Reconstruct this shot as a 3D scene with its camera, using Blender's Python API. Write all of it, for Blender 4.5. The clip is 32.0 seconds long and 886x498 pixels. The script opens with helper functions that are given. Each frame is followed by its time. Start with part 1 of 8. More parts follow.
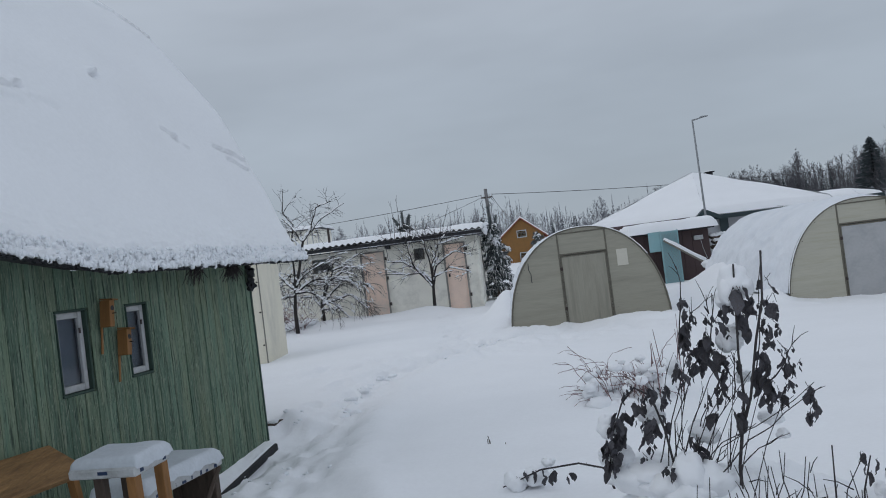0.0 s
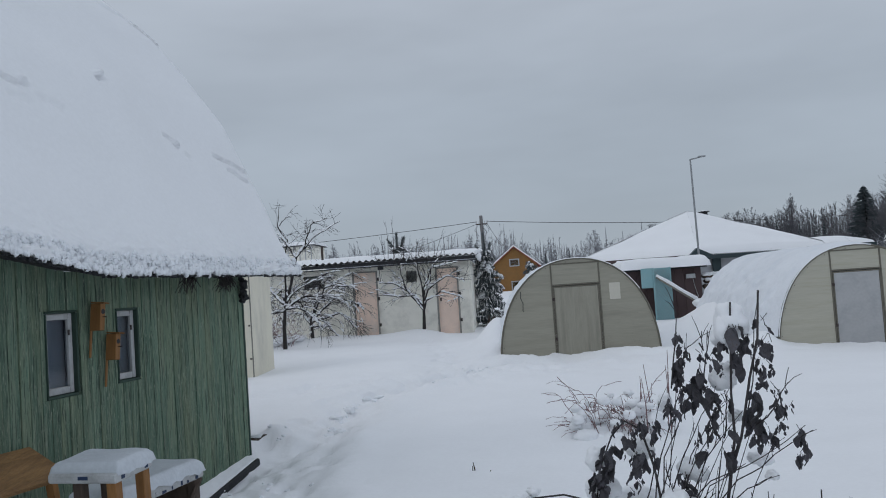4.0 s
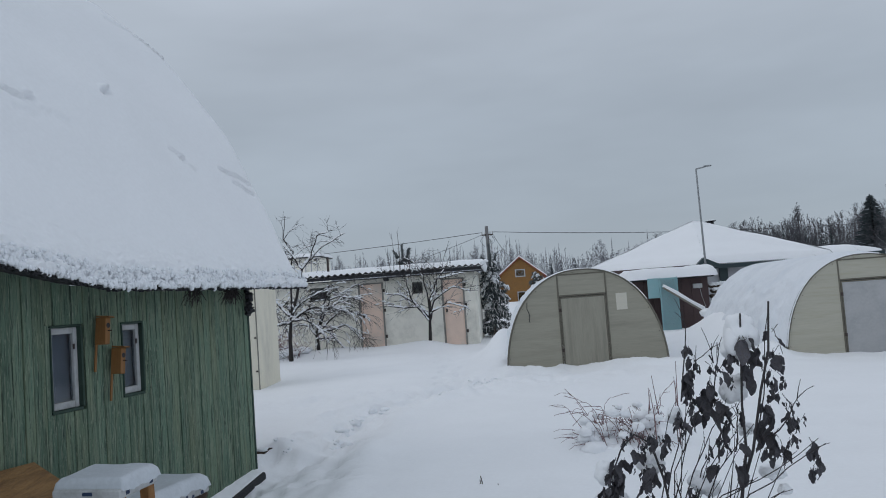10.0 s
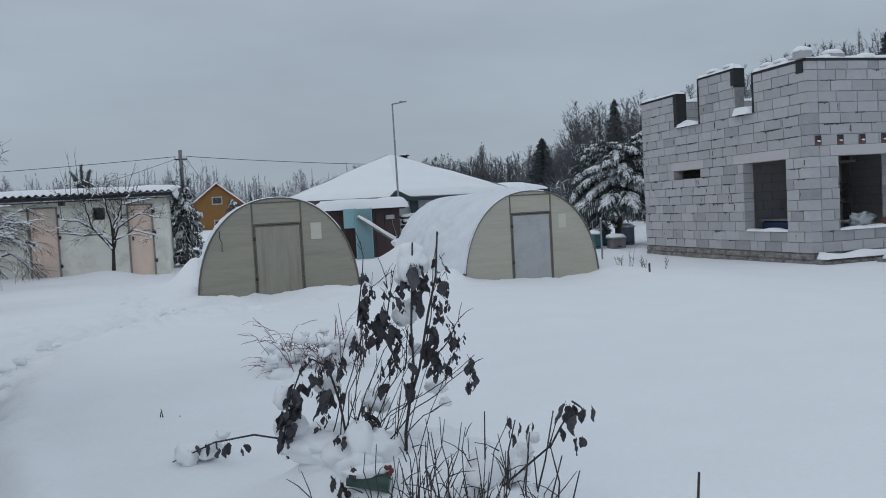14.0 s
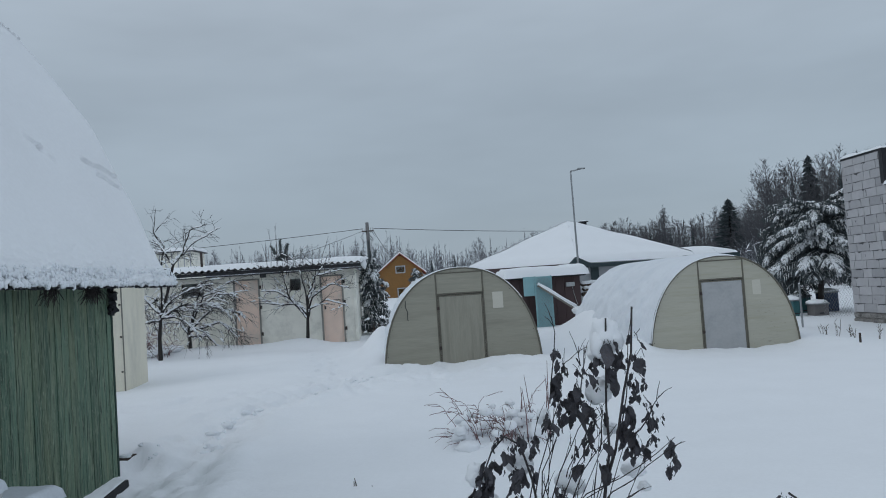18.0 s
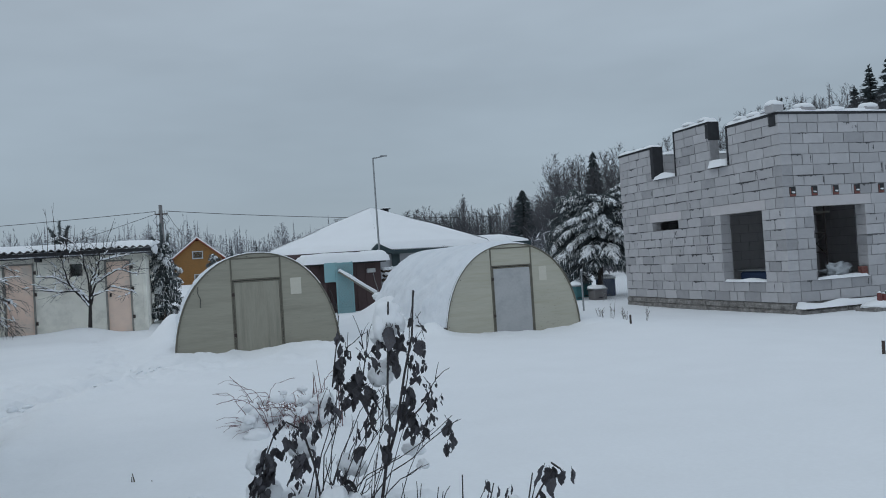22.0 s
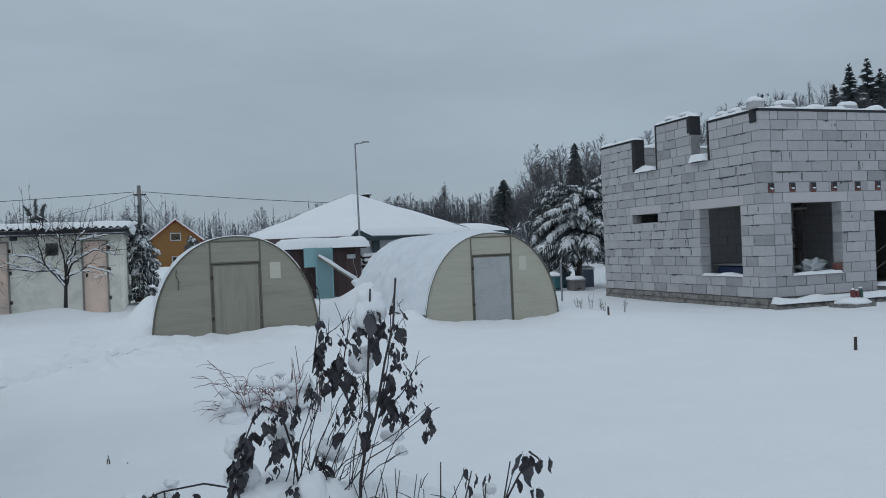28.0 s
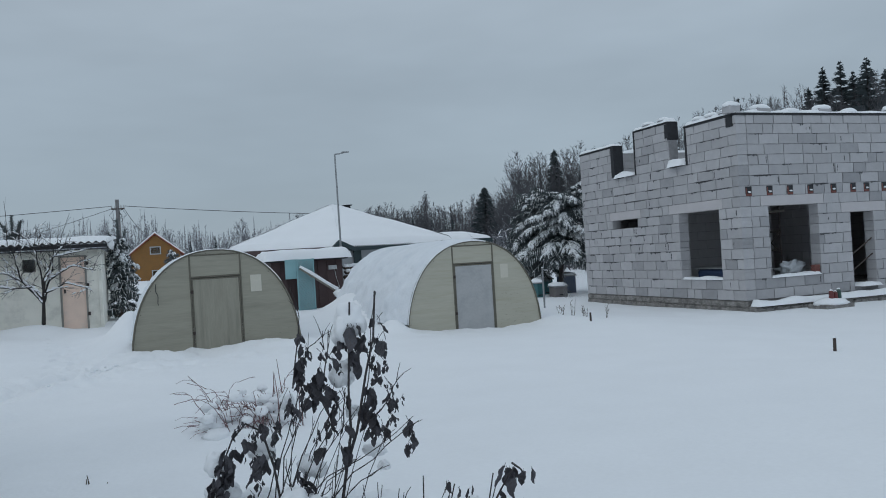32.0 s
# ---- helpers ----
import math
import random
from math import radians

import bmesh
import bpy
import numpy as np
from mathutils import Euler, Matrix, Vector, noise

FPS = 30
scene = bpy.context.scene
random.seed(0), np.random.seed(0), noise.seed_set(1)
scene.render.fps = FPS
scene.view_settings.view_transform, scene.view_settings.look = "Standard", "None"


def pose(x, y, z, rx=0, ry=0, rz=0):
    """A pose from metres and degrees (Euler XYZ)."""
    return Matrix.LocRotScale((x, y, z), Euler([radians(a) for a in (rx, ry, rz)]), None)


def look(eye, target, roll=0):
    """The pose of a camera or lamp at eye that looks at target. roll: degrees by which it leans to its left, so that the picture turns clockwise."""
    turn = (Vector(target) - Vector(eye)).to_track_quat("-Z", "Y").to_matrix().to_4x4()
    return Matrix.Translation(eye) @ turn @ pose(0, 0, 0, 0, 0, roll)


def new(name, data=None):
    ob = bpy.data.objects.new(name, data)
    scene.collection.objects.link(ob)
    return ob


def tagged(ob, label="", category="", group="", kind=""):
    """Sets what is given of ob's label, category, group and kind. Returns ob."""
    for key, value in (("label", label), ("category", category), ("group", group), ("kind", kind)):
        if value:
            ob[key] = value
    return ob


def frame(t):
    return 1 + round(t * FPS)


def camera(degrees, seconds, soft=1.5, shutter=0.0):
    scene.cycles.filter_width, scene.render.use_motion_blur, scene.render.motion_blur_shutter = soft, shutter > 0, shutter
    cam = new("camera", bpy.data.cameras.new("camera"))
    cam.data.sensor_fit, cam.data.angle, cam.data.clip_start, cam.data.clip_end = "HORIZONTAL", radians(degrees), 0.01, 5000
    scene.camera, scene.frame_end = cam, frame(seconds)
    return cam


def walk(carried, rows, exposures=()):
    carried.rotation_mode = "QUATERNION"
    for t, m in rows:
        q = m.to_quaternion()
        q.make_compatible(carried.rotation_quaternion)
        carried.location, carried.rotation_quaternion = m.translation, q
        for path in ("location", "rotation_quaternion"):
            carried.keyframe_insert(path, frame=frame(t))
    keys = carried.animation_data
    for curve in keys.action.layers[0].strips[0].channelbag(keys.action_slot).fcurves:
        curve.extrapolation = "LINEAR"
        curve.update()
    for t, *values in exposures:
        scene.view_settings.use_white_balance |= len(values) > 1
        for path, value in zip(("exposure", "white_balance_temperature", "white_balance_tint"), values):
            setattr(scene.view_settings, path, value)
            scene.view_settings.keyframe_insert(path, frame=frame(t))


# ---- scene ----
cam = camera(58.0, 32.0, soft=1.0)
EXPOSURE = [(0.0, 0.0, 6520, 11), (9.0, 0.0, 6500, 10.5), (13.0, -0.03, 6430, 9.5), (16.0, -0.06, 6320, 8), (19.0, -0.08, 6270, 6.5), (32.0, -0.08, 6250, 5.5)]
SKY, SUN = 0.94, 0.30
PATH = [
    (0, (-0.261, 0.457, 1.407), (-0.448, 2.448, 1.445), -7.2),
    (0.5, (-0.278, 0.457, 1.4), (-0.435, 2.448, 1.497), -5.2),
    (1, (-0.281, 0.471, 1.395), (-0.407, 2.464, 1.495), -4.6),
    (1.5, (-0.278, 0.479, 1.385), (-0.331, 2.477, 1.457), -4.1),
    (2, (-0.291, 0.469, 1.393), (-0.381, 2.465, 1.487), -4.3),
    (2.5, (-0.294, 0.464, 1.4), (-0.385, 2.458, 1.522), -4.2),
    (3, (-0.292, 0.461, 1.389), (-0.415, 2.456, 1.467), -4.5),
    (3.5, (-0.294, 0.456, 1.396), (-0.459, 2.447, 1.491), -4.0),
    (5.5, (-0.296, 0.471, 1.394), (-0.442, 2.463, 1.493), -3.5),
    (6, (-0.296, 0.471, 1.397), (-0.443, 2.463, 1.5), -3.8),
    (6.5, (-0.298, 0.481, 1.393), (-0.439, 2.473, 1.49), -3.9),
    (7, (-0.295, 0.482, 1.396), (-0.401, 2.476, 1.498), -4.0),
    (7.5, (-0.298, 0.478, 1.396), (-0.43, 2.47, 1.505), -3.8),
    (8, (-0.293, 0.472, 1.405), (-0.397, 2.465, 1.542), -3.9),
    (8.5, (-0.293, 0.467, 1.404), (-0.379, 2.459, 1.56), -4.1),
    (9, (-0.301, 0.474, 1.4), (-0.402, 2.467, 1.528), -3.2),
    (9.5, (-0.305, 0.47, 1.407), (-0.439, 2.459, 1.559), -3.8),
    (10, (-0.3, 0.49, 1.405), (-0.474, 2.478, 1.53), -4.2),
    (10.5, (-0.291, 0.476, 1.399), (-0.432, 2.469, 1.497), -4.4),
    (11, (-0.29, 0.478, 1.4), (-0.408, 2.472, 1.495), -4.4),
    (11.5, (-0.291, 0.487, 1.396), (-0.368, 2.484, 1.468), -4.2),
    (12, (-0.287, 0.489, 1.402), (-0.319, 2.488, 1.481), -3.9),
    (12.5, (-0.275, 0.492, 1.401), (-0.264, 2.491, 1.463), -3.4),
    (13, (-0.258, 0.502, 1.395), (-0.046, 2.49, 1.376), -3.0),
    (13.5, (-0.221, 0.524, 1.395), (0.201, 2.477, 1.301), -3.3),
    (14, (-0.211, 0.48, 1.394), (0.335, 2.401, 1.295), -3.2),
    (14.5, (-0.201, 0.504, 1.4), (0.336, 2.43, 1.354), -3.1),
    (16.5, (-0.202, 0.481, 1.413), (0.352, 2.402, 1.38), -3.3),
    (17, (-0.211, 0.506, 1.428), (0.201, 2.463, 1.455), -3.9),
    (17.5, (-0.203, 0.525, 1.442), (0.145, 2.491, 1.559), -3.0),
    (18, (-0.269, 0.514, 1.443), (-0.147, 2.508, 1.537), -3.9),
    (18.5, (-0.243, 0.547, 1.426), (-0.038, 2.536, 1.481), -2.6),
    (19, (-0.231, 0.497, 1.412), (0.243, 2.44, 1.417), -1.2),
    (19.5, (-0.209, 0.48, 1.424), (0.28, 2.419, 1.447), -2.8),
    (20, (-0.185, 0.46, 1.432), (0.296, 2.401, 1.461), -4.1),
    (20.5, (-0.192, 0.473, 1.433), (0.284, 2.414, 1.507), -3.7),
    (21, (-0.201, 0.465, 1.436), (0.293, 2.401, 1.52), -4.0),
    (21.5, (-0.186, 0.494, 1.422), (0.356, 2.419, 1.449), -3.5),
    (22, (-0.171, 0.499, 1.424), (0.426, 2.408, 1.452), -3.7),
    (22.5, (-0.173, 0.502, 1.417), (0.405, 2.417, 1.423), -3.4),
    (23, (-0.186, 0.484, 1.42), (0.352, 2.41, 1.436), -2.8),
    (23.5, (-0.181, 0.502, 1.42), (0.368, 2.425, 1.431), -2.8),
    (24, (-0.198, 0.479, 1.422), (0.349, 2.403, 1.439), -2.1),
    (24.5, (-0.19, 0.49, 1.43), (0.361, 2.412, 1.476), -2.9),
    (25, (-0.216, 0.466, 1.434), (0.295, 2.398, 1.498), -2.6),
    (25.5, (-0.212, 0.473, 1.436), (0.31, 2.402, 1.507), -2.7),
    (26, (-0.185, 0.495, 1.418), (0.427, 2.399, 1.447), -2.3),
    (26.5, (-0.181, 0.487, 1.418), (0.458, 2.382, 1.417), -2.9),
    (28.5, (-0.19, 0.507, 1.432), (0.457, 2.399, 1.422), -2.2),
    (29, (-0.176, 0.525, 1.429), (0.483, 2.413, 1.405), -2.3),
    (29.5, (-0.174, 0.51, 1.431), (0.489, 2.397, 1.408), -2.8),
    (30, (-0.184, 0.503, 1.437), (0.451, 2.4, 1.431), -2.7),
    (30.5, (-0.193, 0.498, 1.437), (0.443, 2.394, 1.443), -2.3),
    (31, (-0.187, 0.5, 1.442), (0.451, 2.395, 1.453), -3.1),
    (31.5, (-0.179, 0.506, 1.444), (0.474, 2.396, 1.457), -3.6),
    (32, (-0.168, 0.501, 1.445), (0.518, 2.379, 1.458), -3.5),
]
walk(cam, [(t, look(eye, target, roll)) for t, eye, target, roll in PATH], EXPOSURE)

# ---------------------------------------------------------------- sky and light
world = bpy.data.worlds.new("overcast_sky")
scene.world = world
world.use_nodes = True
wn, wl = world.node_tree.nodes, world.node_tree.links
wn.clear()
w_out = wn.new("ShaderNodeOutputWorld")
w_bg = wn.new("ShaderNodeBackground")
w_co = wn.new("ShaderNodeTexCoord")
w_sep = wn.new("ShaderNodeSeparateXYZ")
w_map = wn.new("ShaderNodeMapping")
w_map.inputs["Scale"].default_value = (1.2, 1.2, 4.5)
w_noise = wn.new("ShaderNodeTexNoise")
w_noise.inputs["Scale"].default_value = 1.5
w_noise.inputs["Detail"].default_value = 4.0
w_noise.inputs["Roughness"].default_value = 0.55
w_ramp = wn.new("ShaderNodeValToRGB")
for pos, col in ((0.0, (0.375, 0.435, 0.495, 1)), (0.10, (0.36, 0.42, 0.485, 1)), (0.22, (0.385, 0.445, 0.515, 1)), (0.42, (0.50, 0.56, 0.64, 1)), (1.0, (0.46, 0.515, 0.585, 1))):
    if pos in (0.0, 1.0):
        el = w_ramp.color_ramp.elements[0 if pos == 0.0 else -1]
    else:
        el = w_ramp.color_ramp.elements.new(pos)
    el.position, el.color = pos, col
w_cloud = wn.new("ShaderNodeMapRange")
w_cloud.inputs["From Min"].default_value, w_cloud.inputs["From Max"].default_value = 0.25, 0.75
w_cloud.inputs["To Min"].default_value, w_cloud.inputs["To Max"].default_value = 0.86, 1.12
w_mul = wn.new("ShaderNodeMix")
w_mul.data_type, w_mul.blend_type = "RGBA", "MULTIPLY"
w_mul.inputs["Factor"].default_value = 1.0
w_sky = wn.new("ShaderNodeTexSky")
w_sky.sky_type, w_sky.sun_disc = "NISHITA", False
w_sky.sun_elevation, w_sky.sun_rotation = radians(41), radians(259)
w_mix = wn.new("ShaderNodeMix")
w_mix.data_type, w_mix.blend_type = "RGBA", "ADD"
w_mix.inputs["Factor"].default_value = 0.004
wl.new(w_co.outputs["Generated"], w_sep.inputs[0])
wl.new(w_co.outputs["Generated"], w_map.inputs["Vector"])
wl.new(w_map.outputs[0], w_noise.inputs["Vector"])
wl.new(w_sep.outputs["Z"], w_ramp.inputs["Fac"])
wl.new(w_noise.outputs["Fac"], w_cloud.inputs["Value"])
wl.new(w_ramp.outputs["Color"], w_mul.inputs["A"])
w_side = wn.new("ShaderNodeMath")
w_side.operation = "MULTIPLY_ADD"
w_side.inputs[1].default_value, w_side.inputs[2].default_value = 0.01, 0.0
w_back = wn.new("ShaderNodeMath")
w_back.operation = "MULTIPLY_ADD"
w_back.inputs[1].default_value, w_back.inputs[2].default_value = -0.13, 1.113
w_lean = wn.new("ShaderNodeMath")
w_lean.operation = "ADD"
w_both = wn.new("ShaderNodeMath")
w_both.operation = "MULTIPLY"
wl.new(w_sep.outputs["X"], w_side.inputs[0])
wl.new(w_sep.outputs["Y"], w_back.inputs[0])
wl.new(w_side.outputs[0], w_lean.inputs[0])
wl.new(w_back.outputs[0], w_lean.inputs[1])
wl.new(w_lean.outputs[0], w_both.inputs[0])
wl.new(w_cloud.outputs["Result"], w_both.inputs[1])
wl.new(w_both.outputs[0], w_mul.inputs["B"])
wl.new(w_mul.outputs["Result"], w_mix.inputs["A"])
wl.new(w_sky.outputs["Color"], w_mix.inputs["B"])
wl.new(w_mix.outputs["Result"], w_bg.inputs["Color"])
wl.new(w_bg.outputs[0], w_out.inputs["Surface"])
w_bg.inputs["Strength"].default_value = SKY

sun_data = bpy.data.lights.new("sun", "SUN")
sun_data.energy, sun_data.angle, sun_data.color = SUN, radians(40), (1.0, 0.97, 0.93)
sun = new("sun", sun_data)
sun.matrix_world = look((-30, -6, 27), (0, 0, 0))


# ---------------------------------------------------------------- materials
def material(name, base, rough=0.7, metal=0.0, vary=0.12, scale=6.0, grain=60.0, bump=0.15, stretch=(1, 1, 1), per_object=0.0,
             stain=None, stain_amount=0.4, stain_scale=2.0, spec=0.35, bump_dist=0.01, island=False):
    """A painted or raw surface: a base colour varied at two scales, with stains of a second colour and fine relief."""
    m = bpy.data.materials.new(name)
    m.use_nodes = True
    nt, ln = m.node_tree.nodes, m.node_tree.links
    b = nt["Principled BSDF"]
    b.inputs["Roughness"].default_value = rough
    b.inputs["Metallic"].default_value = metal
    b.inputs["Specular IOR Level"].default_value = spec
    tc = nt.new("ShaderNodeTexCoord")
    mp = nt.new("ShaderNodeMapping")
    mp.inputs["Scale"].default_value = stretch
    ln.new(tc.outputs["Object"], mp.inputs["Vector"])
    src = mp.outputs[0]
    info = nt.new("ShaderNodeObjectInfo")
    if per_object > 0:
        off = nt.new("ShaderNodeVectorMath")
        off.operation = "MULTIPLY_ADD"
        off.inputs[1].default_value = (37.0, 17.0, 53.0)
        ln.new(info.outputs["Random"], off.inputs[0])
        ln.new(mp.outputs[0], off.inputs[2])
        src = off.outputs[0]
    n1 = nt.new("ShaderNodeTexNoise")
    n1.inputs["Scale"].default_value, n1.inputs["Detail"].default_value = scale, 5
    n2 = nt.new("ShaderNodeTexNoise")
    n2.inputs["Scale"].default_value, n2.inputs["Detail"].default_value = grain, 3
    ln.new(src, n1.inputs["Vector"]), ln.new(src, n2.inputs["Vector"])
    add = nt.new("ShaderNodeMath")
    add.operation = "ADD"
    ln.new(n1.outputs["Fac"], add.inputs[0]), ln.new(n2.outputs["Fac"], add.inputs[1])
    rng = nt.new("ShaderNodeMapRange")
    rng.inputs["From Min"].default_value, rng.inputs["From Max"].default_value = 0.6, 1.4
    rng.inputs["To Min"].default_value, rng.inputs["To Max"].default_value = 1 - vary, 1 + vary
    ln.new(add.outputs[0], rng.inputs["Value"])
    val = rng.outputs[0]
    if per_object > 0 or island:
        r2 = nt.new("ShaderNodeMapRange")
        r2.inputs["To Min"].default_value, r2.inputs["To Max"].default_value = 1 - (per_object or 0.15), 1 + (per_object or 0.15)
        if island:
            geo = nt.new("ShaderNodeNewGeometry")
            ln.new(geo.outputs["Random Per Island"], r2.inputs["Value"])
        else:
            ln.new(info.outputs["Random"], r2.inputs["Value"])
        mm = nt.new("ShaderNodeMath")
        mm.operation = "MULTIPLY"
        ln.new(val, mm.inputs[0]), ln.new(r2.outputs[0], mm.inputs[1])
        val = mm.outputs[0]
    mul = nt.new("ShaderNodeVectorMath")
    mul.operation = "SCALE"
    mul.inputs[0].default_value = base
    ln.new(val, mul.inputs["Scale"])
    colour = mul.outputs[0]
    if stain:
        n3 = nt.new("ShaderNodeTexNoise")
        n3.inputs["Scale"].default_value, n3.inputs["Detail"].default_value, n3.inputs["Roughness"].default_value = stain_scale, 6, 0.65
        ln.new(src, n3.inputs["Vector"])
        r3 = nt.new("ShaderNodeMapRange")
        r3.inputs["From Min"].default_value, r3.inputs["From Max"].default_value = 0.48, 0.72
        r3.inputs["To Max"].default_value = stain_amount
        ln.new(n3.outputs["Fac"], r3.inputs["Value"])
        mx = nt.new("ShaderNodeMix")
        mx.data_type = "RGBA"
        mx.inputs["B"].default_value = (*stain, 1)
        ln.new(r3.outputs[0], mx.inputs["Factor"]), ln.new(colour, mx.inputs["A"])
        colour = mx.outputs["Result"]
    ln.new(colour, b.inputs["Base Color"])
    if bump > 0:
        bp = nt.new("ShaderNodeBump")
        bp.inputs["Strength"].default_value, bp.inputs["Distance"].default_value = bump, bump_dist
        ln.new(add.outputs[0], bp.inputs["Height"])
        ln.new(bp.outputs[0], b.inputs["Normal"])
    return m


SNOW = material("snow", (0.87, 0.88, 0.90), 0.75, vary=0.03, scale=1.3, grain=26, bump=0.16, bump_dist=0.02, spec=0.25)
# greyer snow for the slabs on the table and the bench
GREY_SNOW = material("grey_snow", (0.55, 0.585, 0.625), 0.5, vary=0.08, scale=5, grain=40, bump=0.25, spec=0.35, stain=(0.47, 0.51, 0.55), stain_amount=0.5, stain_scale=4.0)
SNOW_ROUGH = material("crumbly_snow", (0.86, 0.88, 0.91), 0.8, vary=0.03, scale=9, grain=45, bump=0.3, bump_dist=0.02, spec=0.2)
# snow darkened for the greenhouse roofs: their duller light is put into the colour
DIMMED_SNOW = material("dimmed_snow", (0.76, 0.785, 0.82), 0.55, vary=0.06, scale=1.6, grain=22, bump=0.5, bump_dist=0.02, spec=0.3, stain=(0.60, 0.65, 0.71), stain_amount=0.5, stain_scale=1.4)
BLOCK = material("aerated_concrete", (0.425, 0.418, 0.428), 0.9, vary=0.08, scale=5, grain=90, bump=0.25, per_object=0.10, stain=(0.37, 0.365, 0.38), stain_amount=0.5, stain_scale=3.0, spec=0.2)
SMEAR = material("damp_mortar", (0.105, 0.105, 0.11), 0.95, vary=0.25, scale=8, grain=70, bump=0.4)
MORTAR = material("grey_mortar", (0.275, 0.271, 0.277), 0.95, vary=0.2, scale=8, grain=70, bump=0.5)
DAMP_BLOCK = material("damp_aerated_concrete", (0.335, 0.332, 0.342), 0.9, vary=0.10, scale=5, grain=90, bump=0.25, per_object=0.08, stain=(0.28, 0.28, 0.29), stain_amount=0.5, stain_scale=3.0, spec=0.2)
LINTEL = material("cast_lintel", (0.50, 0.478, 0.485), 0.9, vary=0.06, scale=3, grain=80, bump=0.2)
PLINTH = material("rough_plinth", (0.27, 0.258, 0.245), 0.95, vary=0.45, scale=7, grain=34, bump=0.9, bump_dist=0.04, stain=(0.085, 0.082, 0.08), stain_amount=0.85, stain_scale=5.0)
BITUMEN = material("black_felt", (0.030, 0.031, 0.035), 0.75, vary=0.25, scale=5, grain=40, bump=0.3)
REDBRICK = material("red_brick", (0.17, 0.072, 0.062), 0.9, vary=0.2, scale=10, grain=60, bump=0.4)
GREEN = material("green_paint", (0.118, 0.188, 0.134), 0.8, vary=0.34, scale=16, grain=60, bump=0.7, stretch=(5.0, 5.0, 0.15), per_object=0.20, stain=(0.27, 0.335, 0.245), stain_amount=0.7, stain_scale=6.0)


def weather(m):
    """Flaking paint: thin dark cracks along the grain and small bare spots."""
    nt, ln = m.node_tree.nodes, m.node_tree.links
    b = nt["Principled BSDF"]
    colour = b.inputs["Base Color"].links[0].from_socket
    tc, info = nt.new("ShaderNodeTexCoord"), nt.new("ShaderNodeObjectInfo")
    for stretch, scale, lo, hi, shade, most in (((4, 4, 0.7), 1.2, 0.46, 0.66, (0.215, 0.250, 0.155), 0.60), ((24, 24, 2.4), 1.8, 0.54, 0.68, (0.29, 0.325, 0.235), 0.60), ((34, 34, 1.8), 1.7, 0.565, 0.64, (0.026, 0.040, 0.032), 0.80), ((60, 60, 30), 1.5, 0.64, 0.70, (0.05, 0.07, 0.055), 0.8), ((70, 70, 9), 1.6, 0.60, 0.67, (0.37, 0.41, 0.32), 0.65), ((110, 110, 4), 1.4, 0.59, 0.64, (0.03, 0.045, 0.035), 0.7)):
        mp, ns, rg, mx = nt.new("ShaderNodeMapping"), nt.new("ShaderNodeTexNoise"), nt.new("ShaderNodeMapRange"), nt.new("ShaderNodeMix")
        mp.inputs["Scale"].default_value = stretch
        off = nt.new("ShaderNodeVectorMath")
        off.operation = "MULTIPLY_ADD"
        off.inputs[1].default_value = (31.0, 47.0, 19.0)
        ns.inputs["Scale"].default_value, ns.inputs["Detail"].default_value, ns.inputs["Roughness"].default_value = scale, 4, 0.6
        rg.inputs["From Min"].default_value, rg.inputs["From Max"].default_value, rg.inputs["To Max"].default_value = lo, hi, most
        mx.data_type = "RGBA"
        mx.inputs["B"].default_value = (*shade, 1)
        ln.new(tc.outputs["Object"], mp.inputs["Vector"]), ln.new(info.outputs["Random"], off.inputs[0]), ln.new(mp.outputs[0], off.inputs[2])
        ln.new(off.outputs[0], ns.inputs["Vector"]), ln.new(ns.outputs["Fac"], rg.inputs["Value"])
        ln.new(rg.outputs[0], mx.inputs["Factor"]), ln.new(colour, mx.inputs["A"])
        colour = mx.outputs["Result"]
    ln.new(colour, b.inputs["Base Color"])


weather(GREEN)
GREEN_DARK = material("dark_green_paint", (0.036, 0.064, 0.050), 0.75, vary=0.2, scale=7, grain=60, bump=0.3, stretch=(1, 1, 0.3))
WHITE = material("weathered_white_paint", (0.46, 0.47, 0.475), 0.6, vary=0.12, scale=8, grain=70, bump=0.25, stain=(0.22, 0.22, 0.205), stain_amount=0.6, stain_scale=9)
WOOD = material("orange_timber", (0.26, 0.125, 0.042), 0.65, vary=0.22, scale=5, grain=40, bump=0.3, stretch=(1, 1, 0.2), stain=(0.16, 0.075, 0.03), stain_amount=0.55, stain_scale=9)
WOOD_FLAT = material("worn_orange_plank", (0.29, 0.165, 0.07), 0.6, vary=0.45, scale=9, grain=70, bump=0.7, stretch=(3, 0.25, 3), stain=(0.13, 0.065, 0.03), stain_amount=0.8, stain_scale=7)
DOORPOST = material("pale_weathered_post", (0.31, 0.295, 0.27), 0.85, vary=0.3, scale=6, grain=50, bump=0.4, stretch=(3, 3, 0.4), stain=(0.15, 0.14, 0.13), stain_amount=0.7, stain_scale=5.0)
DARKWOOD = material("dark_wet_wood", (0.075, 0.055, 0.043), 0.8, vary=0.3, scale=5, grain=40, bump=0.5, stretch=(1, 1, 0.3))
GREYWOOD = material("grey_weathered_wood", (0.20, 0.19, 0.165), 0.85, vary=0.25, scale=6, grain=50, bump=0.4, stretch=(3, 3, 0.4))
PANEL = material("grey_green_plywood", (0.315, 0.300, 0.243), 0.6, vary=0.10, scale=1.8, grain=16, bump=0.1, stretch=(0.3, 1, 4.0), stain=(0.205, 0.20, 0.165), stain_amount=0.55, stain_scale=2.2, spec=0.4)
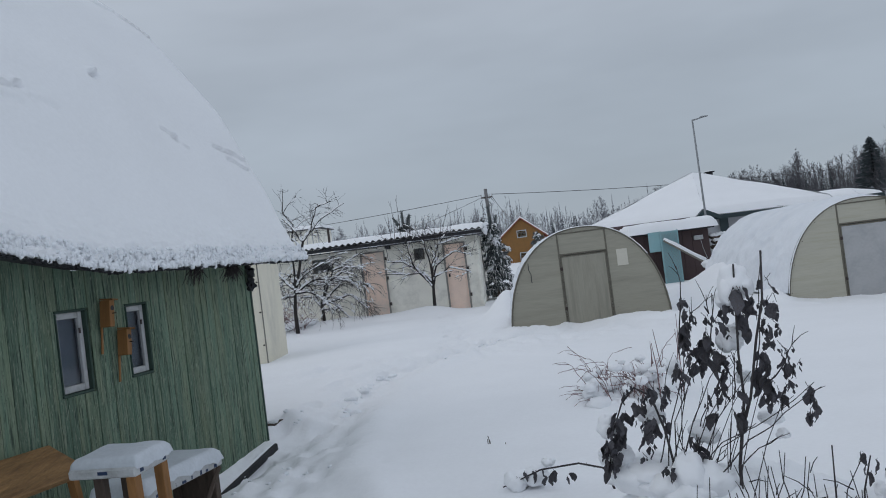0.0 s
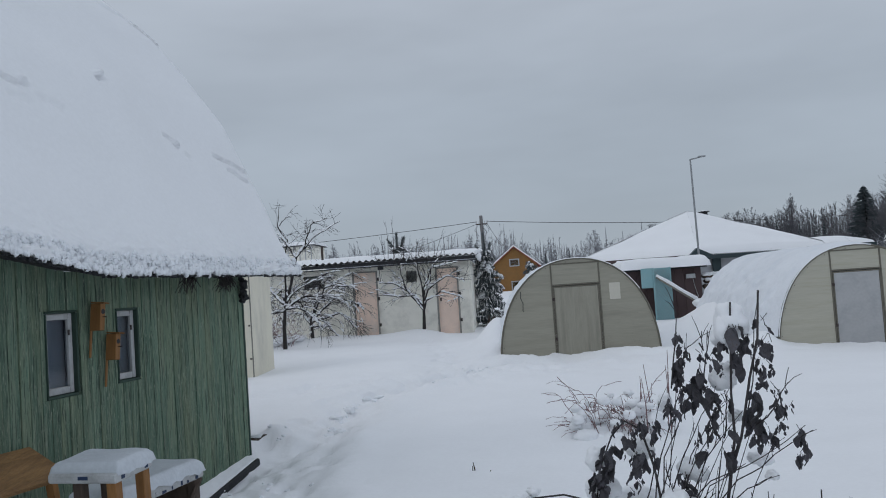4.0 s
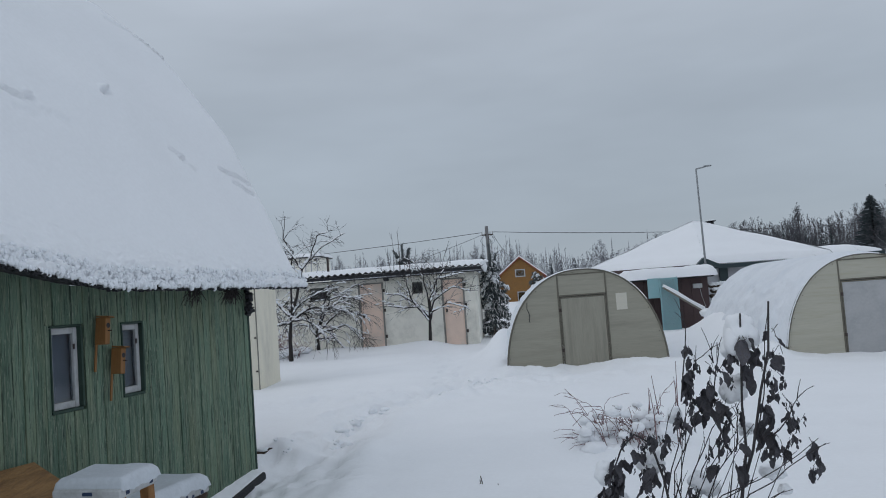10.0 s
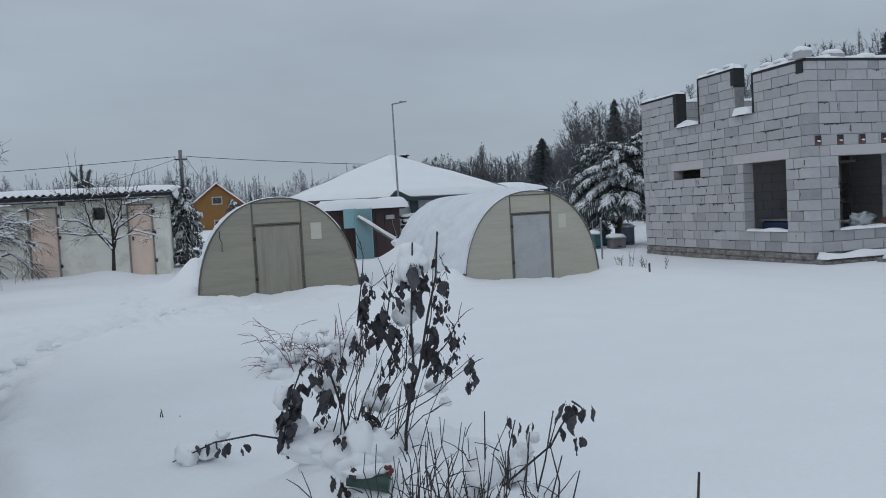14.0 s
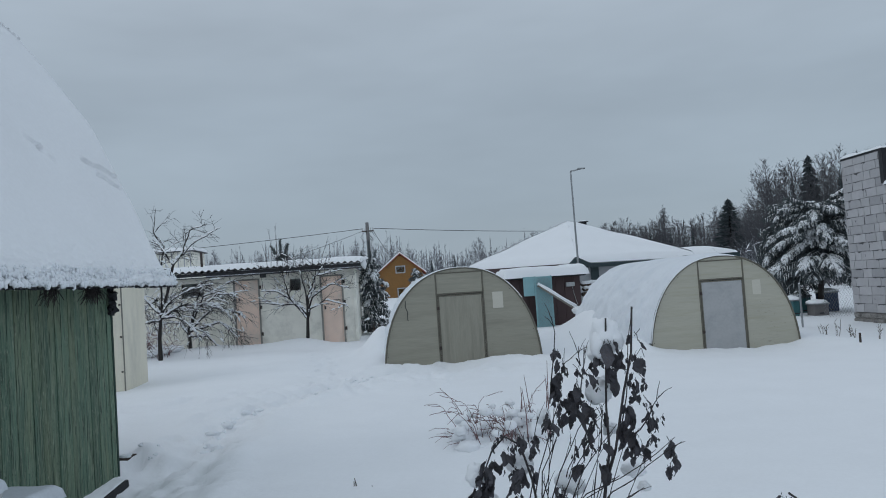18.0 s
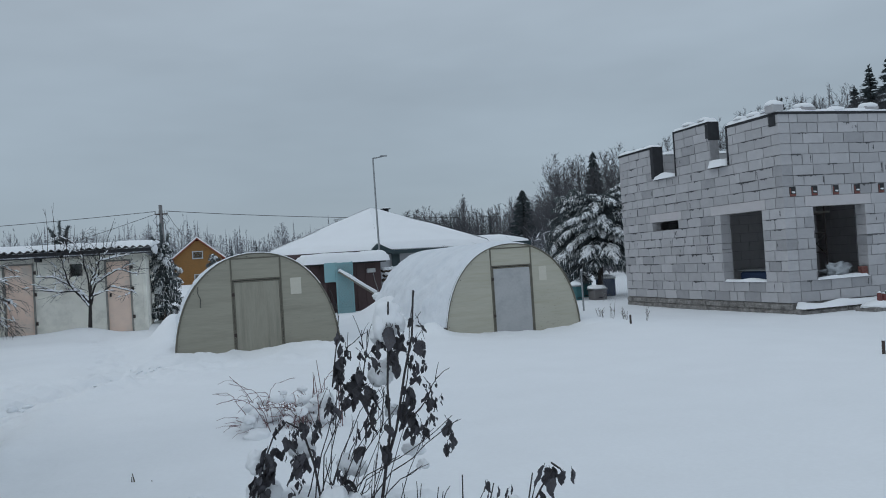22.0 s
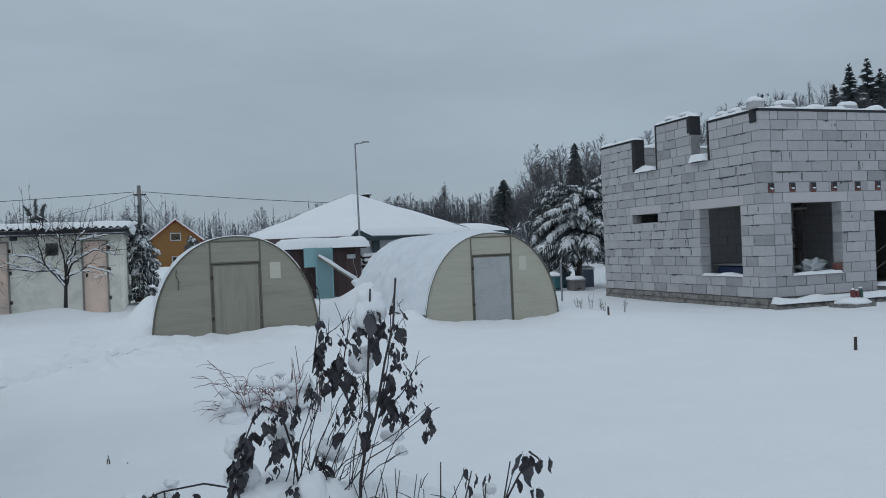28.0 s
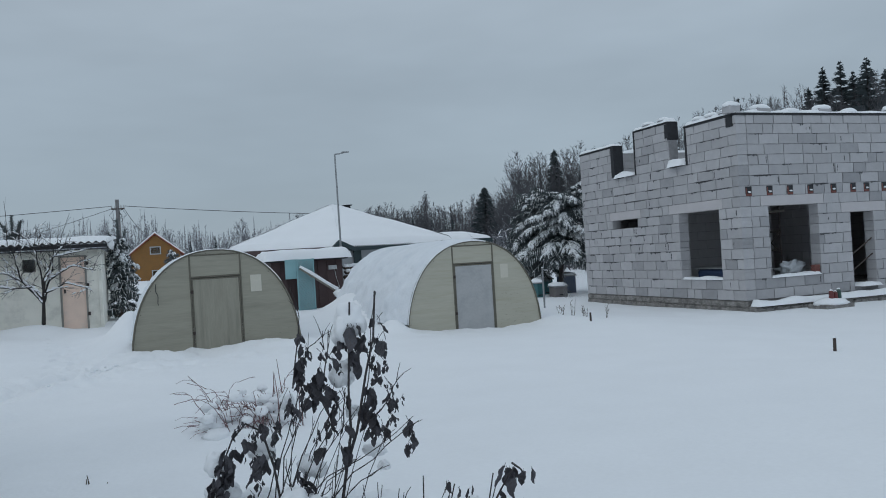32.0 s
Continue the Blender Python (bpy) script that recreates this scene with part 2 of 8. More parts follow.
PANEL_PALE = material("pale_plywood", (0.435, 0.417, 0.345), 0.55, vary=0.09, scale=1.8, grain=16, bump=0.1, stretch=(0.3, 1, 4.0), stain=(0.36, 0.335, 0.25), stain_amount=0.7, stain_scale=2.6, spec=0.4)
DOORPLY = material("streaked_door_ply", (0.30, 0.285, 0.232), 0.6, vary=0.12, scale=2.5, grain=18, bump=0.08, stretch=(6.0, 1, 0.5), stain=(0.19, 0.182, 0.15), stain_amount=0.7, stain_scale=1.6)
POLY = material("milky_polycarbonate", (0.395, 0.396, 0.398), 0.35, vary=0.08, scale=2, grain=20, bump=0.05, stain=(0.27, 0.28, 0.29), stain_amount=0.7, stain_scale=2.4, spec=0.5)
FRAME = material("greenhouse_frame", (0.14, 0.13, 0.104), 0.7, vary=0.25, scale=6, grain=50, bump=0.3)
PAPER = material("faded_sheet", (0.56, 0.535, 0.46), 0.7, vary=0.06, scale=9, grain=50, bump=0.05)
PLASTER = material("whitewashed_boards", (0.88, 0.855, 0.775), 0.9, vary=0.07, scale=3, grain=60, bump=0.25, stain=(0.56, 0.55, 0.49), stain_amount=0.75, stain_scale=1.9)
CREAM = material("cream_washed_boards", (0.74, 0.70, 0.585), 0.9, vary=0.08, scale=3, grain=60, bump=0.25, stretch=(1, 1, 0.4), stain=(0.50, 0.48, 0.42), stain_amount=0.6, stain_scale=1.8)
PINK = material("faded_pink_paint", (0.86, 0.67, 0.56), 0.85, vary=0.10, scale=3, grain=60, bump=0.2, stain=(0.56, 0.53, 0.48), stain_amount=0.85, stain_scale=1.4)
SLATE = material("grey_slate_roof", (0.11, 0.112, 0.118), 0.85, vary=0.2, scale=5, grain=50, bump=0.3)
BROWN = material("brown_sheet", (0.075, 0.048, 0.048), 0.6, vary=0.15, scale=3, grain=40, bump=0.1)
TEAL = material("faded_teal_paint", (0.25, 0.43, 0.46), 0.6, vary=0.1, scale=3, grain=50, bump=0.15, stain=(0.35, 0.47, 0.48), stain_amount=0.5)
DARKTEAL = material("dark_green_fascia", (0.035, 0.055, 0.06), 0.6, vary=0.15, scale=4, grain=40, bump=0.1)
PALEWALL = material("pale_render", (0.42, 0.43, 0.45), 0.9, vary=0.06, scale=2, grain=60, bump=0.1)
METAL = material("galvanised_steel", (0.30, 0.31, 0.32), 0.45, metal=0.6, vary=0.15, scale=6, grain=60, bump=0.05)
IRON = material("rusty_iron", (0.07, 0.055, 0.05), 0.75, metal=0.2, vary=0.3, scale=9, grain=60, bump=0.3)
WIRE = material("dark_cable", (0.03, 0.03, 0.033), 0.6, vary=0.1, bump=0)
POLEWOOD = material("grey_pole_wood", (0.19, 0.185, 0.185), 0.9, vary=0.2, scale=4, grain=40, bump=0.4, stretch=(3, 3, 0.3))
ORANGE = material("orange_log_boards", (0.265, 0.138, 0.046), 0.7, vary=0.15, scale=2, grain=20, bump=0.2, stain=(0.30, 0.13, 0.03), stain_amount=0.5)
REDROOF = material("red_roof_trim", (0.26, 0.07, 0.045), 0.6, vary=0.15, scale=4, grain=30, bump=0.1)
BARK = material("dark_bark", (0.036, 0.031, 0.030), 0.9, vary=0.3, scale=12, grain=60, bump=0.6)
TWIG = material("dark_stem", (0.050, 0.045, 0.047), 0.8, vary=0.25, scale=15, grain=60, bump=0.3)
REDTWIG = material("reddish_stem", (0.20, 0.128, 0.130), 0.8, vary=0.25, scale=15, grain=60, bump=0.2)
LEAF = material("frosted_dark_leaf", (0.074, 0.073, 0.084), 0.7, vary=0.3, scale=20, grain=90, bump=0.4, per_object=0.35, stain=(0.085, 0.058, 0.040), stain_amount=0.5, stain_scale=12)
FROST = material("frosted_stems", (0.36, 0.375, 0.41), 0.95, vary=0.35, scale=4, grain=20, bump=0, island=True)
# distance haze is mixed into this paler, bluer wood colour
HAZED_TWIG = material("hazed_far_wood", (0.190, 0.195, 0.215), 0.95, vary=0.25, scale=0.15, grain=2, bump=0, island=True)
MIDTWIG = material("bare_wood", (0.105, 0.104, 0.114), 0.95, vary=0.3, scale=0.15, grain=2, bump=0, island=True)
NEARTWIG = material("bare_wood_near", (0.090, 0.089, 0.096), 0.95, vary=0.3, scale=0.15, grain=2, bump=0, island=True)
NEEDLE = material("spruce_needles", (0.102, 0.118, 0.122), 0.9, vary=0.35, scale=3, grain=14, bump=0, island=True)
FARNEEDLE = material("far_spruce_needles", (0.050, 0.062, 0.066), 0.95, vary=0.3, scale=0.5, grain=4, bump=0, island=True)
BLUE = material("blue_paint", (0.022, 0.04, 0.09), 0.6, vary=0.15, scale=6, grain=50, bump=0.15)
TEALBOX = material("green_blue_paint", (0.04, 0.12, 0.13), 0.6, vary=0.15, scale=6, grain=50, bump=0.15)
GREYBOX = material("grey_hive_wood", (0.16, 0.15, 0.15), 0.8, vary=0.2, scale=6, grain=50, bump=0.3)
DRY = material("dry_grass_stem", (0.085, 0.064, 0.052), 0.85, vary=0.3, scale=15, grain=60, bump=0.2)
PLASTIC = material("clear_film", (0.42, 0.44, 0.46), 0.25, vary=0.2, scale=6, grain=30, bump=0.6, spec=0.6)
REDPLASTIC = material("red_plastic", (0.14, 0.042, 0.04), 0.4, vary=0.1, scale=6, grain=40, bump=0.1)
GREENPLASTIC = material("green_plastic", (0.045, 0.085, 0.075), 0.4, vary=0.15, scale=6, grain=40, bump=0.1)

GLASS = bpy.data.materials.new("window_glass")
GLASS.use_nodes = True
gb = GLASS.node_tree.nodes["Principled BSDF"]
gb.inputs["Base Color"].default_value = (0.60, 0.65, 0.70, 1)
gb.inputs["Roughness"].default_value = 0.05
gb.inputs["IOR"].default_value = 1.45
gb.inputs["Transmission Weight"].default_value = 1.0
CURTAIN = material("grey_blue_curtain", (0.27, 0.315, 0.37), 0.9, vary=0.12, scale=4, grain=30, bump=0.2, stretch=(6, 6, 0.4))


# ---------------------------------------------------------------- building tools
ORIGIN = {}


def thing(name, base, label="", category="", group="", kind=""):
    """An Empty at a thing's base, under which its parts stand."""
    ob = new(name)
    ob.empty_display_size = 0.2
    ob.location = base
    ORIGIN[ob] = Vector(base)
    return tagged(ob, label, category, group, kind)


class Geo:
    """Vertices and faces in world metres."""

    def __init__(self):
        self.v, self.f = [], []

    def add(self, verts, faces):
        n = len(self.v)
        self.v += [tuple(p) for p in verts]
        self.f += [tuple(i + n for i in q) for q in faces]
        return self

    def box(self, lo, hi, m=None, bevel=0.0):
        (x0, y0, z0), (x1, y1, z1) = lo, hi
        if bevel > 0:
            c, h, b = ((x0 + x1) / 2, (y0 + y1) / 2, (z0 + z1) / 2), ((x1 - x0) / 2, (y1 - y0) / 2, (z1 - z0) / 2), bevel
            pts, idx = [], {}
            for sx in (-1, 1):
                for sy in (-1, 1):
                    for sz in (-1, 1):
                        for a in range(3):
                            q = [sx * (h[0] - b), sy * (h[1] - b), sz * (h[2] - b)]
                            q[a] = (sx, sy, sz)[a] * h[a]
                            idx[sx, sy, sz, a] = len(pts)
                            pts.append((c[0] + q[0], c[1] + q[1], c[2] + q[2]))
            faces = []
            for a in range(3):
                u, w = (a + 1) % 3, (a + 2) % 3
                for s in (-1, 1):
                    ring = []
                    for su, sw in ((-1, -1), (1, -1), (1, 1), (-1, 1)):
                        k = [0, 0, 0]
                        k[a], k[u], k[w] = s, su, sw
                        ring.append(idx[k[0], k[1], k[2], a])
                    faces.append(ring if s > 0 else ring[::-1])
                for su in (-1, 1):
                    for sw in (-1, 1):
                        k0, k1 = [0, 0, 0], [0, 0, 0]
                        k0[a], k1[a] = -1, 1
                        k0[u] = k1[u] = su
                        k0[w] = k1[w] = sw
                        q = [idx[(*k0, u)], idx[(*k1, u)], idx[(*k1, w)], idx[(*k0, w)]]
                        faces.append(q if su * sw > 0 else q[::-1])
            for sx in (-1, 1):
                for sy in (-1, 1):
                    for sz in (-1, 1):
                        q = [idx[sx, sy, sz, a] for a in range(3)]
                        faces.append(q if sx * sy * sz > 0 else q[::-1])
        else:
            pts = [(x, y, z) for x in (x0, x1) for y in (y0, y1) for z in (z0, z1)]
            faces = [(0, 1, 3, 2), (4, 6, 7, 5), (0, 4, 5, 1), (2, 3, 7, 6), (0, 2, 6, 4), (1, 5, 7, 3)]
        if m is not None:
            pts = [m @ Vector(p) for p in pts]
        return self.add(pts, faces)

    def tube(self, points, radii, n=6, caps=True):
        """A tapered tube along a line of points."""
        pts = [Vector(p) for p in points]
        if not hasattr(radii, "__len__"):
            radii = [radii] * len(pts)
        rings, faces = [], []
        ref = Vector((0.31, 0.17, 0.93))
        for i, p in enumerate(pts):
            d = (pts[min(i + 1, len(pts) - 1)] - pts[max(i - 1, 0)]).normalized()
            if abs(d.dot(ref)) > 0.97:
                ref = Vector((0.9, 0.3, 0.1))
            u = d.cross(ref).normalized()
            w = d.cross(u)
            for k in range(n):
                a = 2 * math.pi * k / n
                rings.append(p + (u * math.cos(a) + w * math.sin(a)) * radii[i])
        for i in range(len(pts) - 1):
            for k in range(n):
                faces.append((i * n + k, i * n + (k + 1) % n, (i + 1) * n + (k + 1) % n, (i + 1) * n + k))
        if caps:
            faces += [tuple(range(n))[::-1], tuple((len(pts) - 1) * n + k for k in range(n))]
        return self.add(rings, faces)

    def blob(self, c, r, rough=0.15, n=10, rows=7, seed=0.0, freq=1.6, flat=None):
        """A lumpy rounded mass; flat cuts it level at that height below its centre, as a share of its radius."""
        c = Vector(c)
        verts, faces = [], []
        for i in range(rows + 1):
            th = math.pi * i / rows
            for k in range(n):
                ph = 2 * math.pi * k / n
                d = Vector((math.sin(th) * math.cos(ph), math.sin(th) * math.sin(ph), math.cos(th)))
                s = 1 + rough * 2 * noise.noise(d * freq + Vector((seed * 3.7, seed * 1.3, seed)))
                z = d.z * s
                if flat is not None:
                    z = max(z, -flat)
                verts.append((c.x + d.x * s * r[0], c.y + d.y * s * r[1], c.z + z * r[2]))
        for i in range(rows):
            for k in range(n):
                faces.append((i * n + k, (i + 1) * n + k, (i + 1) * n + (k + 1) % n, i * n + (k + 1) % n))
        return self.add(verts, faces)

    def prism(self, outline, y0, y1):
        """An outline of (x, z) pulled from y0 to y1."""
        n = len(outline)
        self.add([(x, y0, z) for x, z in outline] + [(x, y1, z) for x, z in outline],
                 [tuple(range(n)), tuple(range(2 * n - 1, n - 1, -1))] + [(i, i + n, (i + 1) % n + n, (i + 1) % n) for i in range(n)])
        return self

    def sheet(self, fn, nu, nv, close=False):
        """A grid of points fn(u, v), u and v from 0 to 1."""
        verts = [fn(i / nu, j / nv) for i in range(nu + 1) for j in range(nv + 1)]
        faces = [(i * (nv + 1) + j, (i + 1) * (nv + 1) + j, (i + 1) * (nv + 1) + j + 1, i * (nv + 1) + j + 1) for i in range(nu) for j in range(nv)]
        return self.add(verts, faces)


def obj(name, geo, mat, parent=None, label="", smooth=False, category="", group="", kind="", at=None):
    """One mesh object out of world-space geometry, with its origin at its parent's, or at the given place."""
    org = Vector(at) if at is not None else (ORIGIN[parent] if parent else Vector((0, 0, 0)))
    me = bpy.data.meshes.new(name)
    me.from_pydata([tuple(Vector(p) - org) for p in geo.v], [], geo.f)
    me.materials.append(mat)
    if smooth:
        me.polygons.foreach_set("use_smooth", [True] * len(me.polygons))
    me.update()
    return place(name, me, org, parent, label, category, group, kind)


def place(name, me, org, parent=None, label="", category="", group="", kind="", turn=None):
    """An object on a mesh that may be shared, with its origin at a place in the world."""
    ob = new(name, me)
    base = ORIGIN[parent] if parent else Vector((0, 0, 0))
    if parent:
        ob.parent = parent
    local = Matrix.Translation(Vector(org) - base)
    ob.matrix_basis = local @ turn if turn is not None else local
    ORIGIN[ob] = Vector(org)
    return tagged(ob, label, category, group, kind)


def mesh_of(name, geo, mat, smooth=False):
    me = bpy.data.meshes.new(name)
    me.from_pydata(geo.v, [], geo.f)
    me.materials.append(mat)
    if smooth:
        me.polygons.foreach_set("use_smooth", [True] * len(me.polygons))
    me.update()
    return me


def bump2(x, y, cx, cy, rx, ry, h):
    return h * math.exp(-((x - cx) / rx) ** 2 - ((y - cy) / ry) ** 2)


# ---------------------------------------------------------------- ground
SHED_P = Vector((-3.561, 5.670, 0.0))     # a point of the green shed's long wall
SHED_D = Vector((0.17365, 0.98481, 0.0))    # along that wall
SHED_N = Vector((0.98481, -0.17365, 0.0))   # out of it


def shed(s, out, z):
    p = SHED_P + SHED_D * s + SHED_N * out
    return Vector((p.x, p.y, z))


WAY = [(-1.7, 2.5), (-2.0, 4.6), (-2.35, 6.4), (-2.52, 8.0), (-2.46, 9.3), (-2.50, 11.0), (-2.1, 12.2), (-1.5, 13.3), (-0.9, 14.5), (0.6, 15.0)]
OFF_WAY = [(-1.5, 13.3), (-1.7, 17.0), (-2.6, 23.0)]


def track(x, y, way):
    """How far a place lies from a trodden way, and on which side."""
    best, sign = 99.0, 1.0
    for (ax, ay), (bx, by) in zip(way, way[1:]):
        dx, dy = bx - ax, by - ay
        k = min(1, max(0, ((x - ax) * dx + (y - ay) * dy) / (dx * dx + dy * dy)))
        d = math.hypot(x - ax - k * dx, y - ay - k * dy)
        if d < best:
            best, sign = d, (1.0 if dx * (y - ay) - dy * (x - ax) > 0 else -1.0)
    return best, sign


def foot_marks():
    """Old half-filled footprints along the way: place, direction, length, width, depth, kept in half-metre cells."""
    rnd, cells = random.Random(44), {}
    for way, gap, spread in ((WAY, 0.30, 0.16), (WAY, 0.45, 0.42), (OFF_WAY, 0.5, 0.2)):
        side = 1
        for (ax, ay), (bx, by) in zip(way, way[1:]):
            ln = math.hypot(bx - ax, by - ay)
            ux, uy = (bx - ax) / ln, (by - ay) / ln
            t = rnd.uniform(0, gap)
            while t < ln:
                o = side * spread * rnd.uniform(0.4, 1.3)
                mark = (ax + ux * t - uy * o, ay + uy * t + ux * o, ux, uy, rnd.uniform(0.14, 0.24), rnd.uniform(0.07, 0.12), rnd.uniform(0.03, 0.075))
                for i in (-1, 0, 1):
                    for j in (-1, 0, 1):
                        cells.setdefault((math.floor(mark[0] * 2) + i, math.floor(mark[1] * 2) + j), []).append(mark)
                side, t = -side, t + gap * rnd.uniform(0.8, 1.25)
    return cells


MARKS = foot_marks()


def ground_z(x, y):
    far = math.hypot(x, y - 14)
    z = -0.10 + 0.05 * noise.noise(Vector((x * 0.22, y * 0.22, 0.3))) + 0.02 * noise.noise(Vector((x * 0.9, y * 0.9, 2.0)))
    if x < 6:
        z += 0.018 * min(8, 6 - x) * min(1, max(0, (y - 8) / 8))
    near = min(1.0, max(0.0, (y - 3.0) / 6.0))
    z -= 0.12 * (1 - near) * min(1, max(0, (2 - x) / 4))
    # wind ripples and settled hollows
    if -4.5 < x < 4 and y < 16:
        z += 0.010 * noise.noise(Vector((x * 2.0, y * 2.0, 41.0))) + 0.006 * noise.noise(Vector((x * 4.5, y * 4.5, 42.0)))
    # trodden way and its lumpy edges
    if x < 4 and y < 24:
        d, side = track(x, y, WAY)
        d2, _ = track(x, y, OFF_WAY)
        wide = 0.50 + 0.35 * min(1, max(0, (7.4 - y) / 2.5))
        z -= (0.02 + 0.06 * min(1, max(0, (y - 6.0) / 2))) * math.exp(-(d / wide) ** 2) + 0.05 * math.exp(-(d2 / 0.5) ** 2)
        # low shoulder thrown up along both edges
        z += (0.055 if side < 0 else 0.03) * math.exp(-((d - wide * 1.15) / 0.22) ** 2) * (1 + 1.2 * noise.noise(Vector((x * 1.7, y * 1.7, 5.0))))
        rough = math.exp(-(d / (wide * 1.3)) ** 2) + 0.5 * math.exp(-(d2 / 0.6) ** 2)
        if rough > 0.02:
            z += (0.40 + 0.22 * min(1, max(0, (y - 6.0) / 2))) * rough * (0.05 * noise.noise(Vector((x * 2.6, y * 2.6, 5.0))) + 0.055 * noise.noise(Vector((x * 5.5, y * 5.5, 9.0))) + 0.045 * noise.noise(Vector((x * 10.0, y * 10.0, 14.0))) + 0.014 * noise.noise(Vector((x * 21.0, y * 21.0, 24.0))))
        for mx, my, ux, uy, ln, wd, deep in MARKS.get((math.floor(x * 2), math.floor(y * 2)), ()):
            e = math.hypot(((x - mx) * ux + (y - my) * uy) / ln, ((y - my) * ux - (x - mx) * uy) / wd)
            if e < 1.7:
                z -= deep * min(1, max(0, 1.25 - e) / 0.5)
                z += 0.25 * deep * math.exp(-((e - 1.35) / 0.2) ** 2)
        # trampled patch where the way turns off
        patch = math.exp(-((x + 1.55) / 0.75) ** 2 - ((y - 12.9) / 0.9) ** 2)
        if patch > 0.02:
            z += patch * (0.09 * noise.noise(Vector((x * 2.2, y * 2.2, 31.0))) + 0.09 * noise.noise(Vector((x * 5.0, y * 5.0, 32.0))) + 0.04 * noise.noise(Vector((x * 11.0, y * 11.0, 33.0))))
        # a strip of churned snow across to the first greenhouse
        c = y - (13.6 + 0.22 * x)
        z += math.exp(-(c / 0.9) ** 2) * min(1, max(0, (3.4 - x) / 1.5)) * (0.07 * noise.noise(Vector((x * 2.4, y * 2.4, 21.0))) + 0.06 * noise.noise(Vector((x * 5.5, y * 5.5, 22.0))) + 0.03 * noise.noise(Vector((x * 11.0, y * 11.0, 23.0))))
    # banks by the greenhouses and the long store
    z += bump2(x, y, -0.66, 19.4, 0.45, 2.1, 0.62) - bump2(x, y, -1.6, 23.6, 2.2, 2.2, 0.10) - bump2(x, y, -5.4, 15.8, 1.5, 2.6, 0.15)
    z += bump2(x, y, 4.75, 20.2, 0.9, 2.4, 0.75)
    if 15.0 < y < 16.0 and -1 < x < 8:
        z += 0.045 * noise.noise(Vector((x * 3.1, y * 3.1, 11.0))) + 0.03 * noise.noise(Vector((x * 8.0, y * 8.0, 13.0)))
    z += bump2(x, y, 1.9, 15.3, 0.9, 0.35, 0.12) + bump2(x, y, -0.2, 15.3, 0.6, 0.3, 0.06)
    z += bump2(x, y, 7.9, 18.0, 0.7, 3.0, 0.15)
    z += bump2(x, y, -4.5, 24.0, 6.0, 0.8, 0.12) + bump2(x, y, -3.1, 24.1, 0.7, 0.5, 0.14) + bump2(x, y, -5.6, 24.3, 0.5, 0.4, 0.06) - bump2(x, y, -2.0, 24.4, 0.5, 0.4, 0.06)
    z += bump2(x, y, 4.36, 16.05, 0.24, 0.5, 0.25) + bump2(x, y, 0.65, 4.55, 0.55, 0.45, 0.29) + bump2(x, y, 0.25, 4.75, 0.35, 0.35, 0.12) + bump2(x, y, 1.15, 3.95, 0.4, 0.35, 0.15) + bump2(x, y, 0.45, 8.4, 0.7, 0.5, 0.10)
    z -= bump2(x, y, 6.0, 15.0, 2.2, 1.6, 0.07)
    z += bump2(x, y, -2.95, 9.15, 0.14, 0.12, 0.13) + bump2(x, y, -2.75, 9.0, 0.10, 0.14, 0.08)
    # scoured strip along the foot of the shed wall
    if x < -1.5 and 4.0 < y < 9.5:
        w = Vector((x, y, 0)) - SHED_P
        s, out = w.dot(SHED_D), w.dot(SHED_N)
        z -= (0.14 + 0.16 * min(1, max(0, 2.75 - s))) * math.exp(-((out - 0.20) / 0.26) ** 2) * min(1, max(0, (s - 0.2) / 0.8)) * min(1, max(0, (3.5 - s) / 0.6))
    # the plot falls a little towards the block house
    k = min(1, max(0, (x - 7.8) / 4.0))
    z -= 0.28 * k * k * (3 - 2 * k) * min(1, max(0, (y - 5) / 6))
    if far > 60:
        z += (far - 60) * 0.012
    return z


def build_ground():
    g = Geo()
    xs = sorted({round(v, 3) for v in [*np.arange(-12, -5, 0.2), *np.arange(-5, -4, 0.1), *np.arange(-4, 0.6, 0.048), *np.arange(0.6, 3, 0.075), *np.arange(3, 20, 0.16), *np.arange(-40, -12, 1.5), *np.arange(20, 50, 1.5), *np.linspace(-1200, -40, 30), *np.linspace(50, 1200, 30)]})
    ys = sorted({round(v, 3) for v in [*np.arange(1.5, 5, 0.085), *np.arange(5, 12, 0.055), *np.arange(12, 16, 0.08), *np.arange(16, 28, 0.14), *np.arange(-8, 1.5, 0.8), *np.arange(28, 70, 1.5), *np.linspace(-1200, -8, 14), *np.linspace(70, 1400, 32)]})
    nx, ny = len(xs), len(ys)
    verts = [(x, y, ground_z(x, y)) for x in xs for y in ys]
    faces = [(i * ny + j, (i + 1) * ny + j, (i + 1) * ny + j + 1, i * ny + j + 1) for i in range(nx - 1) for j in range(ny - 1)]
    g.v, g.f = verts, faces
    obj("ground", g, SNOW, smooth=True, label="deep fresh snow over a garden with a trodden way", category="ground", kind="structure")


build_ground()


# ---------------------------------------------------------------- unfinished block house
BX, BY, BZ = 13.095, 15.954, -0.115       # near corner, underside of the first course
COURSE, LONG, THICK = 0.25, 0.60, 0.30
BLOCK_MESHES = {}


JIT = random.Random(90)


